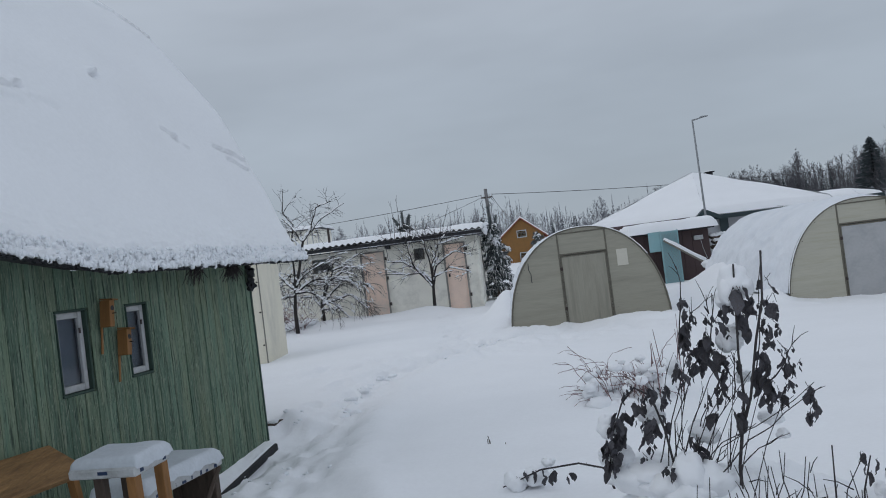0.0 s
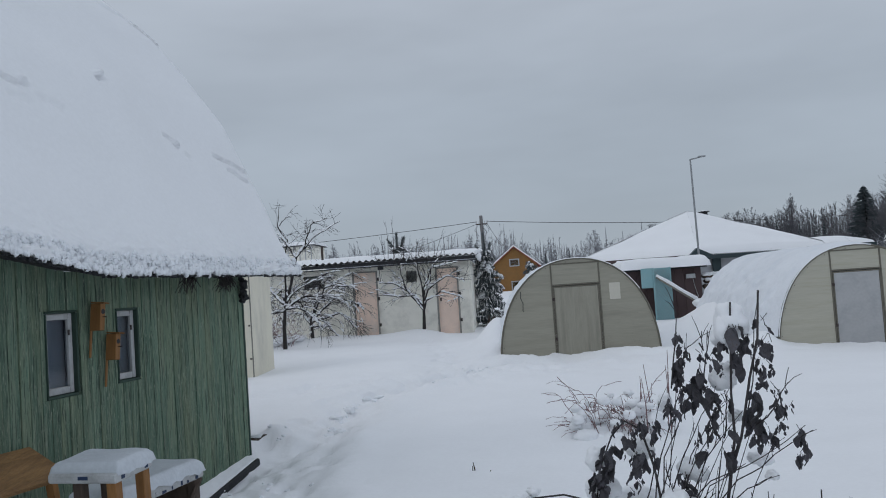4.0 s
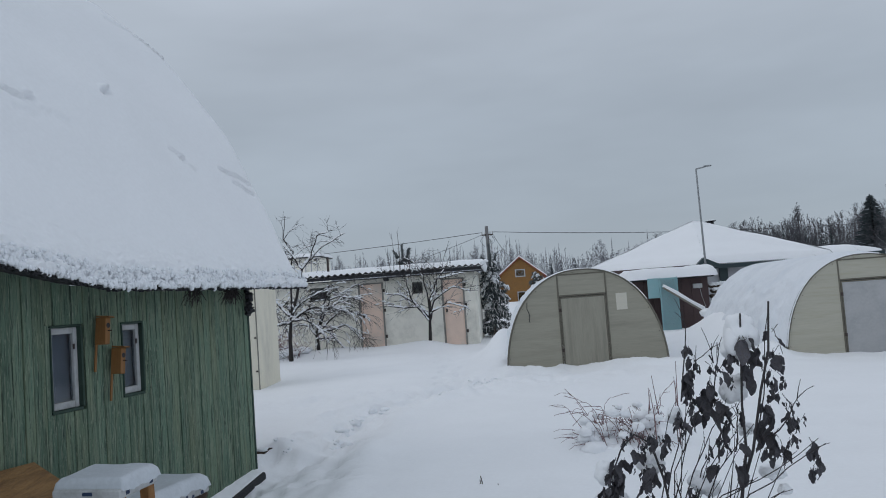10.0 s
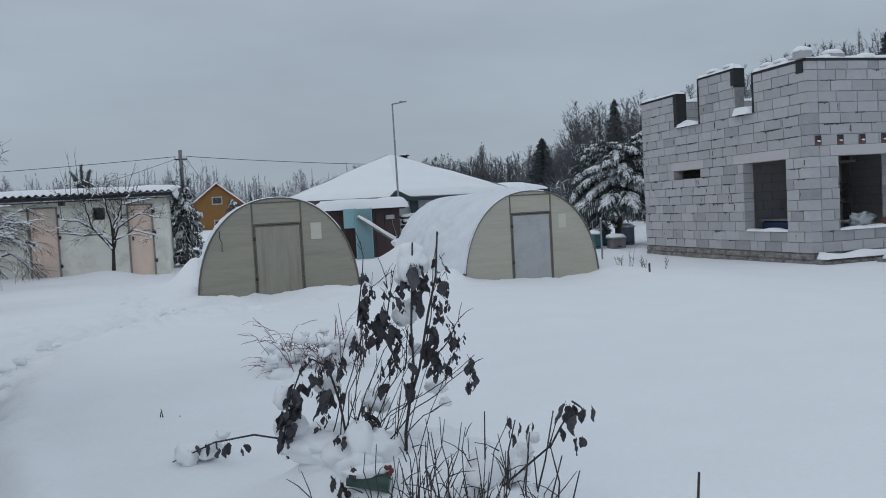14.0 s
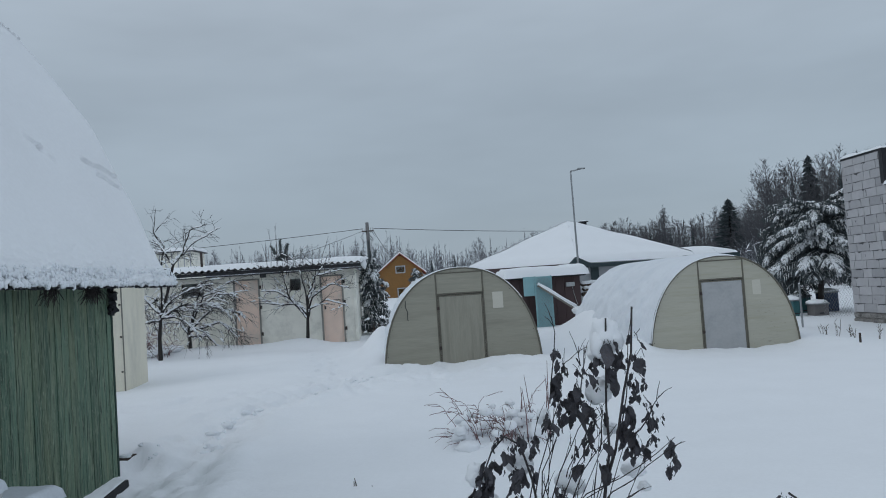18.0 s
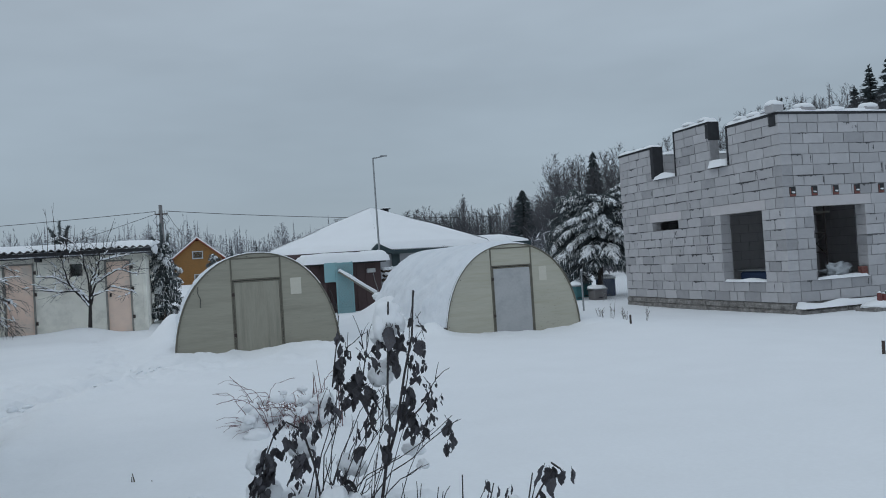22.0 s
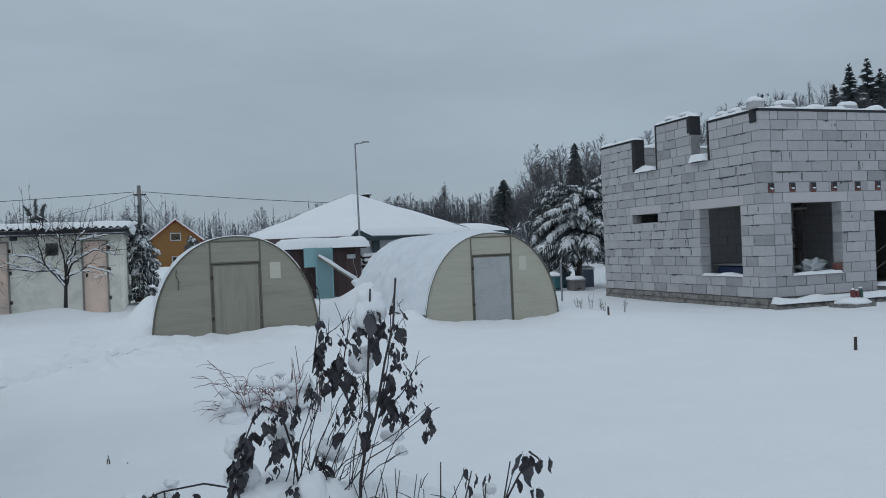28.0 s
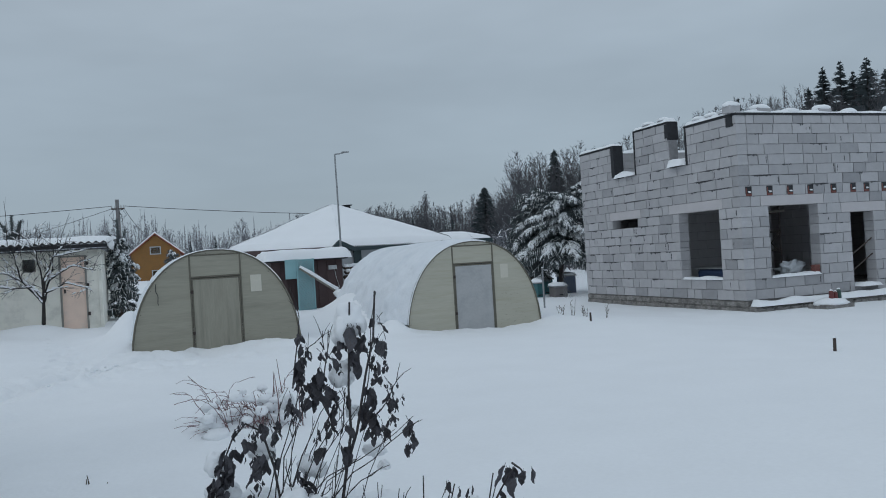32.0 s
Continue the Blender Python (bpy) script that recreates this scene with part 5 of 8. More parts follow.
def build_store():
    st = thing("store_building", (-6.0, GY, -0.1), "long whitewashed store with faded pink doors and snowy slate roof", "store building")
    openings = [(-8.60, -7.86, -0.4, 2.06), (-6.58, -5.93, 1.62, 2.03), (-5.05, -4.27, -0.4, 2.06), (-3.375, -3.05, 1.635, 1.985), (-2.48, -1.78, -0.4, 2.03)]
    xs = sorted({-11.0, -1.42, *[o[0] for o in openings], *[o[1] for o in openings]})
    for a, b in zip(xs, xs[1:]):
        zs = [(-0.5, 2.2)]
        for o0, o1, z0, z1 in openings:
            if abs(a - o0) < 1e-6:
                zs = [(-0.5, z0), (z1, 2.2)]
        for z0, z1 in zs:
            if z1 - z0 > 0.05:
                obj("wall", Geo().box((a, GY, z0), (b, GY + 0.2, z1)), PLASTER, st, "whitewashed stained wall")
    for lo, hi in (((-1.62, GY + 0.2, -0.5), (-1.42, GY + 5.0, 2.2)), ((-11.0, GY + 0.2, -0.5), (-10.8, GY + 5.0, 2.2)), ((-10.8, GY + 4.8, -0.5), (-1.62, GY + 5.0, 2.2))):
        obj("wall", Geo().box(lo, hi), PLASTER, st, "whitewashed stained wall")
    for o0, o1, z0, z1 in openings:
        if z0 < 0:
            door = obj("door", Geo().box((o0 + 0.05, GY + 0.02, -0.35), (o1 - 0.05, GY + 0.06, z1 - 0.04), bevel=0.005), PINK, st, "faded pink door with flaking paint")
            for a in (o0, o1 - 0.05):
                obj("door_post", Geo().box((a, GY - 0.03, -0.4), (a + 0.05, GY + 0.08, z1), bevel=0.006), DOORPOST, st, "grey weathered door post")
            obj("door_head", Geo().box((o0 + 0.051, GY - 0.028, z1 - 0.04), (o1 - 0.051, GY + 0.08, z1), bevel=0.006), DOORPOST, st)
            obj("handle", Geo().box((o0 + 0.10, GY - 0.01, 1.0), (o0 + 0.15, GY + 0.019, 1.10), bevel=0.006), IRON, door, "dark iron handle")
            for hz in (0.35, 1.15, 1.75):
                obj("hinge", Geo().box((o1 - 0.02, GY - 0.042, hz), (o1 + 0.05, GY - 0.031, hz + 0.10), bevel=0.004), IRON, door, "dark iron hinge")
        else:
            win = obj("window", Geo().box((o0, GY + 0.10, z0), (o1, GY + 0.115, z1)), GLASS, st, "small dark window")
            obj("window_frame", Geo().box((o0, GY + 0.06, z0), (o0 + 0.03, GY + 0.099, z1), bevel=0.003), GREYWOOD, win)
            obj("window_frame", Geo().box((o1 - 0.03, GY + 0.06, z0), (o1, GY + 0.099, z1), bevel=0.003), GREYWOOD, win)
    obj("end_post", Geo().box((-1.50, GY - 0.03, -0.4), (-1.40, GY - 0.002, 2.2), bevel=0.006), PLASTER, st)
    # fascia, corrugated sheets, rafters' ends
    # fascia and soffit are black so their colour carries the eave's shade too
    obj("fascia", Geo().box((-11.2, GY - 0.36, 2.225), (-1.20, GY - 0.33, 2.320), bevel=0.004), BITUMEN, st, "fascia board blackened for the shade under the slates")
    obj("soffit", Geo().box((-11.2, GY - 0.329, 2.175), (-1.20, GY - 0.001, 2.195)), BITUMEN, st)
    obj("bracket", Geo().box((-4.20, GY - 0.28, 2.08), (-4.06, GY - 0.003, 2.20), bevel=0.01), BITUMEN, st)
    for j in range(8):
        x0 = -11.2 + j * 1.26
        def fn(u, v, x0=x0):
            x = x0 + u * 1.28
            y = GY - 0.40 + v * 5.7
            return (x, y, 2.345 + 0.032 * math.sin(x * 2 * math.pi / 0.19) + v * 0.30 + (j % 2) * 0.006)
        g = Geo().sheet(fn, 48, 1)
        g.sheet(lambda u, v: (fn(u, 0)[0], GY - 0.40, fn(u, 0)[2] - 0.012 * v), 48, 1)
        obj("roof_sheet", g, SLATE, st, "grey corrugated slate sheet")
    def snow(u, v):
        x = -11.25 + u * 10.12
        y = GY - 0.42 + v * 5.7
        e = min(1, v * 5.7 / 0.12) ** 0.5 * min(1, (1 - u) * 10.12 / 0.15) ** 0.5
        z = 2.372 + v * 0.30 + 0.03 * math.sin(x * 2 * math.pi / 0.19) * (1 - min(1, v * 30)) + 0.115 * e * (1 + 0.35 * noise.noise(Vector((x * 1.2, y * 1.2, 5))))
        return (x, y, z)
    obj("snow_cover", Geo().sheet(snow, 280, 24), SNOW, st, "even blanket of snow on the slate roof", smooth=True)
    obj("verge_board", Geo().box((-1.20, GY - 0.33, 2.18), (-1.17, GY + 5.2, 2.36), bevel=0.004), BITUMEN, st)
    g = Geo()
    for k in range(14):
        g.blob((-1.16, GY - 0.3 + k * 0.15, 2.36 - 0.02 * k % 0.05), (0.07, 0.10, 0.13), 0.2, 9, 6, k)
    obj("snow_cap", g, SNOW, st, "snow curling over the roof end", smooth=True)
    obj("vent_pipe", Geo().tube([(-6.3, GY + 1.5, 2.3), (-6.3, GY + 1.5, 3.05)], 0.04, 8), IRON, st, "thin dark vent pipe")
    st.location.x -= 0.09


build_store()


# ---------------------------------------------------------------- brown annex, teal door, woodpile
def build_annex():
    an = thing("annex_shed", (4.6, 26.5, -0.2), "low brown sheet-clad annex with a thick snow roof", "shed")
    x0, x1, y0 = 3.42, 5.75, 26.5
    obj("wall", Geo().box((x0, y0 + 0.03, -0.5), (x1, y0 + 2.2, 1.50)), BROWN, an, "dull brown sheet wall")
    a = x0
    while a < x1 - 0.05:
        obj("cladding_sheet", Geo().box((a + 0.004, y0, -0.5), (min(a + 0.30, x1) - 0.004, y0 + 0.028, 1.50), bevel=0.006), BROWN, an)
        a += 0.30
    obj("roof", Geo().box((x0 - 0.2, y0 - 0.25, 1.502), (x1 + 0.15, y0 + 2.4, 1.56), bevel=0.01), BITUMEN, an)
    def fn(u, v):
        x, y = x0 - 0.26 + u * (x1 - x0 + 0.55), y0 - 0.32 + v * 2.8
        e = min(min(u, 1 - u) * 3.1, min(v, 1 - v) * 2.8)
        return (x, y, 1.545 + 0.33 * min(1, e / 0.18) ** 0.55 * (1 + 0.3 * noise.noise(Vector((x * 1.1, y, 2)))))
    obj("snow_cover", Geo().sheet(fn, 50, 30), SNOW, an, "thick pillow of snow on the roof", smooth=True)
    obj("meter_box", Geo().box((5.27, y0 - 0.10, 1.17), (5.55, y0 - 0.001, 1.31), bevel=0.01), WHITE, an, "small pale meter box")
    obj("cable", Geo().tube([(5.48, y0 - 0.03, 1.16), (5.52, y0 - 0.03, 0.9), (5.62, y0 - 0.03, 0.55)], 0.008, 5), WHITE, an)
    d = thing("teal_gate", (4.3, 26.05, -0.3), "faded teal sheet gate with a wire mesh panel standing open", "gate")
    obj("panel", Geo().box((4.16, 26.05, -0.45), (4.72, 26.08, 1.56), bevel=0.006), TEAL, d, "faded teal sheet")
    obj("panel", Geo().box((3.80, 26.06, 0.95), (4.155, 26.085, 1.57), bevel=0.006), TEAL, d, "paler teal upper sheet")
    for x in (4.18, 4.70):
        obj("stile", Geo().box((x - 0.025, 26.03, -0.45), (x + 0.025, 26.049, 1.58), bevel=0.004), TEAL, d)
    for z in (0.15, 0.9, 1.54):
        obj("rail", Geo().box((4.206, 26.032, z - 0.02), (4.674, 26.049, z + 0.02), bevel=0.004), TEAL, d)
    g = Geo()
    for k in range(-14, 12):
        for sgn in (1, -1):
            xa, za = 4.2 + k * 0.09, (-0.4 if sgn > 0 else 1.5)
            pts = []
            for q in (0, 1):
                x, z = xa + q * 1.4, za + sgn * q * 1.9
                pts.append((x, z))
            (ax, az), (bx, bz) = pts
            lo, hi = max(4.2, ax), min(4.68, bx)
            if hi - lo < 0.05:
                continue
            f = lambda x: az + (bz - az) * (x - ax) / (bx - ax)
            g.tube([(lo, 26.026, f(lo)), (hi, 26.026, f(hi))], 0.004, 3, False)
    obj("wire_mesh", g, METAL, d, "diagonal wire mesh", kind="")
    b = thing("leaning_board", (5.0, 25.9, 0.2), "long board under a ridge of snow leaning by the gate", "board")
    p0, p1 = Vector((4.25, 25.95, 1.28)), Vector((5.33, 25.6, 0.48))
    obj("board", Geo().tube([p0, p1], 0.045, 4), GREYWOOD, b)
    g = Geo().tube([p0 + Vector((0, 0, 0.05)), p0.lerp(p1, 0.3) + Vector((0, 0, 0.07)), p0.lerp(p1, 0.7) + Vector((0, 0, 0.06)), p1 + Vector((0.03, 0, 0.05))], [0.045, 0.06, 0.055, 0.07], 8)
    g.blob(p1 + Vector((0.10, 0, -0.06)), (0.24, 0.2, 0.12), 0.15, 14, 9, 3)
    obj("snow_cap", g, SNOW, b, "ridge of snow on the board", smooth=True)
    # dark fence boards beside the gate
    f = thing("board_screen", (3.4, 26.3, -0.3), "dark brown upright board screen beside the gate", "fence")
    for k in range(5):
        obj("board", Geo().box((3.34 + k * 0.11, 26.28, -0.4), (3.44 + k * 0.11, 26.31, 0.93), bevel=0.005), BROWN, f)
    # split logs stacked at the annex end
    rnd = random.Random(21)
    for r in range(9):
        for k in range(6 - (r > 6) * 2):
            x, z = 5.88 + k * 0.13 + (r % 2) * 0.06, -0.12 + r * 0.165
            ln = rnd.uniform(0.35, 0.45)
            m = Matrix.Translation((x, 26.45, z)) @ Matrix.Rotation(rnd.uniform(0, 3), 4, "Y")
            lg = obj("split_log", Geo().box((-0.065, 0, -0.05), (0.06, ln, 0.055), m, 0.015), DARKWOOD, None, "dark split firewood log in a snowy stack", category="firewood", group="stacked firewood", at=(x, 26.45, z))
            if rnd.random() < 0.3 or r >= 7:
                obj("snow_cap", Geo().blob((x, 26.5, z + 0.065), (0.11, 0.16, 0.06), 0.2, 8, 5, r + k), SNOW, lg, smooth=True)


build_annex()


# ---------------------------------------------------------------- hip-roofed house behind
def build_hip_house():
    h = thing("hip_roof_house", (8.0, 36.5, -0.2), "low house under a broad snow-covered hip roof", "house")
    F, L, R, B = Vector((7.2, 32.9, 2.03)), Vector((3.0, 37.4, 2.10)), Vector((12.4, 33.4, 1.99)), Vector((9.6, 42.0, 2.1))
    P, Q = Vector((7.95, 37.7, 3.95)), Vector((8.35, 37.9, 3.92))
    def shrink(v, k):
        c = Vector((8.4, 37.2, v.z))
        return c + (v - c) * k
    w = Geo()
    fl, ll, rl, bl = [shrink(v, 0.92) for v in (F, L, R, B)]
    for a, b in ((ll, fl), (bl, ll), (rl, bl)):
        w.add([(a.x, a.y, -0.6), (b.x, b.y, -0.6), (b.x, b.y, 1.92), (a.x, a.y, 1.92)], [(0, 1, 2, 3)])
    obj("wall", w, DARKWOOD, h, "dark timber wall")
    pale = Geo().add([(fl.x, fl.y, -0.6), (rl.x, rl.y, -0.6), (rl.x, rl.y, 1.93), (fl.x, fl.y, 1.93)], [(0, 1, 2, 3)])
    obj("wall", pale, PALEWALL, h, "pale rendered wall")
    def band(a, b, top, low, mat, name, lab):
        n = Vector((b.y - a.y, a.x - b.x, 0)).normalized() * 0.05
        g = Geo().add([a + Vector((0, 0, low)), b + Vector((0, 0, low)), b + Vector((0, 0, top)), a + Vector((0, 0, top)),
                       a + n + Vector((0, 0, low)), b + n + Vector((0, 0, low)), b + n + Vector((0, 0, top)), a + n + Vector((0, 0, top))],
                      [(0, 1, 2, 3), (7, 6, 5, 4), (0, 4, 5, 1), (3, 2, 6, 7), (0, 3, 7, 4), (1, 5, 6, 2)])
        obj(name, g, mat, h, lab)
    band(L, F, 0.0, -0.30, BROWN, "fascia", "dark brown eave board")
    band(F, R, 0.0, -0.20, DARKTEAL, "fascia", "dark green eave board")
    m = fl.lerp(rl, 0.10)
    m2 = fl.lerp(rl, 0.17)
    band(m + Vector((0, -0.1, 0)), m2 + Vector((0, -0.1, 0)), -0.1, -2.6, DARKTEAL, "corner_post", "dark green post")
    # snow roof faces
    def face(a, b, c, d, seed):
        def fn(u, v):
            p = a.lerp(b, u).lerp(d.lerp(c, u), v)
            e = min(1, v / 0.04) ** 0.5 if v > 0 else 0
            return p + Vector((0, 0, 0.20 * e * (1 + 0.25 * noise.noise(Vector((p.x * 0.7, p.y * 0.7, seed)))) - 0.02))
        obj("roof_snow", Geo().sheet(fn, 40, 24), SNOW, h, "smooth deep snow on the roof slope", smooth=True)
    face(L, F, P, P, 1)
    face(F, R, Q, P, 2)
    face(B, L, P, Q, 3)
    face(R, B, Q, Q, 4)
    under = Geo().add([L, F, R, B, P], [(0, 1, 4), (1, 2, 4), (2, 3, 4), (3, 0, 4), (3, 2, 1, 0)])
    obj("roof", under, SLATE, h, "dark roof under the snow")
    ch = obj("chimney", Geo().box((8.76, 38.3, 3.5), (9.02, 38.56, 4.07), bevel=0.02), BITUMEN, h, "dark square chimney")
    obj("chimney_cap", Geo().box((8.68, 38.22, 4.072), (9.10, 38.64, 4.11), bevel=0.01), BITUMEN, ch)
    obj("snow_cap", Geo().blob((8.89, 38.43, 4.118), (0.20, 0.20, 0.05), 0.1, 10, 6, 3, flat=0.2), SNOW, ch, smooth=True)
    # small porch gable where the two eaves meet
    pg = obj("porch_gable", Geo().prism([(6.45, 1.72), (7.05, 2.28), (7.7, 1.95), (7.7, 1.80), (7.05, 2.06), (6.55, 1.66)], 32.4, 32.7), DARKTEAL, h, "dark green porch gable")
    # icicle-like teeth of snow along the right eave
    g = Geo()
    rnd = random.Random(4)
    n = 60
    for k in range(n):
        p = F.lerp(R, (k + 0.5) / n)
        g.blob(p + Vector((0, -0.03, -0.01)), (0.035, 0.05, 0.035), 0.1, 6, 5, k)
    obj("snow_fringe", g, SNOW, h, "scalloped snow edge", smooth=True)


build_hip_house()


def build_low_roof():
    h = thing("low_outbuilding", (13.2, 31.5, -0.2), "low outbuilding with a lumpy snow roof beside the house", "outbuilding")
    obj("wall", Geo().box((11.6, 33.8, -0.5), (14.1, 36.5, 1.86)), DARKWOOD, h, "dark timber wall")
    obj("fascia", Geo().box((11.3, 33.40, 1.87), (14.25, 33.46, 2.06), bevel=0.01), DARKTEAL, h, "dark green eave board")
    def fn(u, v):
        x, y = 11.3 + u * 2.95, 33.45 + v * 3.2
        e = min(min(u, 1 - u) * 2.95, min(v, 1 - v) * 3.2)
        return (x, y, 2.05 + 0.36 * min(1, e / 0.8) ** 0.6 * (1 + 0.4 * noise.noise(Vector((x * 1.2, y * 1.2, 8)))))
    obj("snow_cover", Geo().sheet(fn, 40, 24), SNOW, h, "lumpy snow on the roof", smooth=True)


build_low_roof()


# ---------------------------------------------------------------- lamp post, power pole and wires
def build_lamp_post():
    x, y = 6.29, 28.93
    p = thing("lamp_post", (x, y, -0.3), "slim grey steel lamp post with a short arm", "street lamp")
    obj("pole", Geo().tube([(x + 0.02, y, -0.4), (x - 0.02, y, 5.30)], [0.044, 0.028], 10), METAL, p, "slim grey steel pole")
    obj("arm", Geo().tube([(x - 0.02, y, 5.29), (x + 0.16, y - 0.06, 5.31), (x + 0.42, y - 0.12, 5.36)], [0.028, 0.025, 0.025], 8), METAL, p)
    obj("lamp_head", Geo().box((x + 0.22, y - 0.18, 5.33), (x + 0.48, y - 0.06, 5.375), bevel=0.012), METAL, p, "small flat lamp head")


build_lamp_post()


def build_power_pole():
    x, y, top = -1.96, 53.83, 6.05
    p = thing("power_pole", (x, y, -0.3), "grey timber power pole with insulators and cables", "power pole")
    obj("pole", Geo().tube([(x + 0.1, y, -0.4), (x, y, top)], [0.15, 0.11], 10), POLEWOOD, p, "grey timber pole")
    obj("cross_arm", Geo().box((x - 0.35, y - 0.1, top - 0.62), (x + 0.42, y, top - 0.54), bevel=0.01), IRON, p)
    for dx in (-0.32, -0.12, 0.22, 0.38):
        obj("insulator", Geo().tube([(x + dx, y - 0.05, top - 0.54), (x + dx, y - 0.05, top - 0.36)], [0.05, 0.03], 8), WHITE, p, "small pale insulator")
    def sag(a, b, drop, r, name="cable"):
        a, b = Vector(a), Vector(b)
        pts = [a.lerp(b, k / 16) - Vector((0, 0, drop * 4 * (k / 16) * (1 - k / 16))) for k in range(17)]
        obj(name, Geo().tube(pts, r, 4, False), WIRE, p, "dark overhead cable")
    sag((x - 0.3, y, top - 0.4), (-42.0, 64.0, 5.6), 0.45, 0.018)
    sag((x - 0.3, y, top - 0.55), (-9.5, 46.0, 2.75), 0.10, 0.014)
    sag((x + 0.35, y, top - 0.4), (24.0, 59.4, 4.6), 0.28, 0.018)
    sag((x + 0.38, y, top - 0.55), (-0.2, 105.0, 6.2), 0.5, 0.022)
    for k in range(5):
        rnd = random.Random(k)
        a = Vector((x + rnd.uniform(-0.3, 0.35), y - 0.08, top - 0.55))
        b = Vector((x + rnd.uniform(-0.25, 0.3), y - 0.1, top - 1.2 - rnd.uniform(0, 0.5)))
        obj("cable", Geo().tube([a, a.lerp(b, 0.5) + Vector((rnd.choice((-0.3, 0.3)), 0, 0)), b], 0.014, 4, False), WIRE, p)


build_power_pole()


# ---------------------------------------------------------------- orange house in the distance
def build_orange_house():
    cx, y = 0.40, 105.5
    h = thing("orange_house", (cx, y, 0.0), "orange timber house with a red-edged snowy gable roof, far off", "house")
    half, eave, top = 2.85, 3.75, 6.05
    obj("wall", Geo().prism([(cx - half, 0.0), (cx + half, 0.0), (cx + half, eave), (cx, top - 0.15), (cx - half, eave)], y, y + 7), ORANGE, h, "orange board gable wall")
    for k in range(22):
        z = 0.15 + k * 0.26
        w = half if z < eave else half * (top - 0.15 - z) / (top - 0.15 - eave)
        if w > 0.2:
            obj("board", Geo().box((cx - w, y - 0.03, z), (cx + w, y - 0.002, z + 0.235), bevel=0.01), ORANGE, h)
    for sx in (-1, 1):
        g = Geo().prism([(cx, top), (cx + sx * (half + 0.5), eave - 0.42), (cx + sx * (half + 0.5), eave - 0.28), (cx, top + 0.15)][::sx], y - 0.4, y + 7.2)
        obj("roof", g, REDROOF, h, "red roof edge")
        g = Geo().prism([(cx, top + 0.16), (cx + sx * (half + 0.5), eave - 0.27), (cx + sx * (half + 0.55), eave - 0.10), (cx, top + 0.36)][::sx], y - 0.32, y + 7.3)
        obj("roof_snow", g, SNOW, h, "snow on the gable roof")
    for x0, x1, z0, z1 in ((cx - 0.55, cx + 0.5, 3.7, 4.45), (cx - 0.45, cx + 0.65, 0.5, 1.55)):
        win = obj("window", Geo().box((x0, y - 0.08, z0), (x1, y - 0.033, z1)), GLASS, h, "dark window in white trim")
        t = 0.12
        for lo, hi in (((x0 - t, y - 0.10, z0 - t), (x0, y - 0.032, z1 + t)), ((x1, y - 0.10, z0 - t), (x1 + t, y - 0.032, z1 + t)), ((x0 + 0.001, y - 0.099, z1), (x1 - 0.001, y - 0.032, z1 + t)), ((x0 + 0.001, y - 0.099, z0 - t), (x1 - 0.001, y - 0.032, z0))):
            obj("window_trim", Geo().box(lo, hi), WHITE, win)


build_orange_house()


# ---------------------------------------------------------------- plants: tools
def spray(g, a, b, w):
    """A flat sliver from a to b, for twigs too fine or far to be round."""
    a, b = Vector(a), Vector(b)
    d = b - a
    side = d.cross(Vector((0.2, 0.95, 0.1)))
    side = side.normalized() * w if side.length > 1e-6 else Vector((w, 0, 0))
    n = len(g.v)
    g.v += [tuple(a - side), tuple(a + side), tuple(b)]
    g.f.append((n, n + 1, n + 2))


def limb(rnd, start, way, length, r, bend=0.25, rise=0.1, n=5):
    """A crooked tapering line from a start."""
    pts, p, d = [Vector(start)], Vector(start), Vector(way).normalized()
    for k in range(n):
        d = (d + Vector((rnd.uniform(-bend, bend), rnd.uniform(-bend, bend), rnd.uniform(-bend, bend) + rise))).normalized()
        p = p + d * length / n
        pts.append(p.copy())
    return pts, [max(0.003, r * (1 - 0.75 * k / n)) for k in range(n + 1)]


def along(pts, t):
    k = t * (len(pts) - 1)
    i = min(int(k), len(pts) - 2)
    return pts[i].lerp(pts[i + 1], k - i), (pts[i + 1] - pts[i]).normalized()


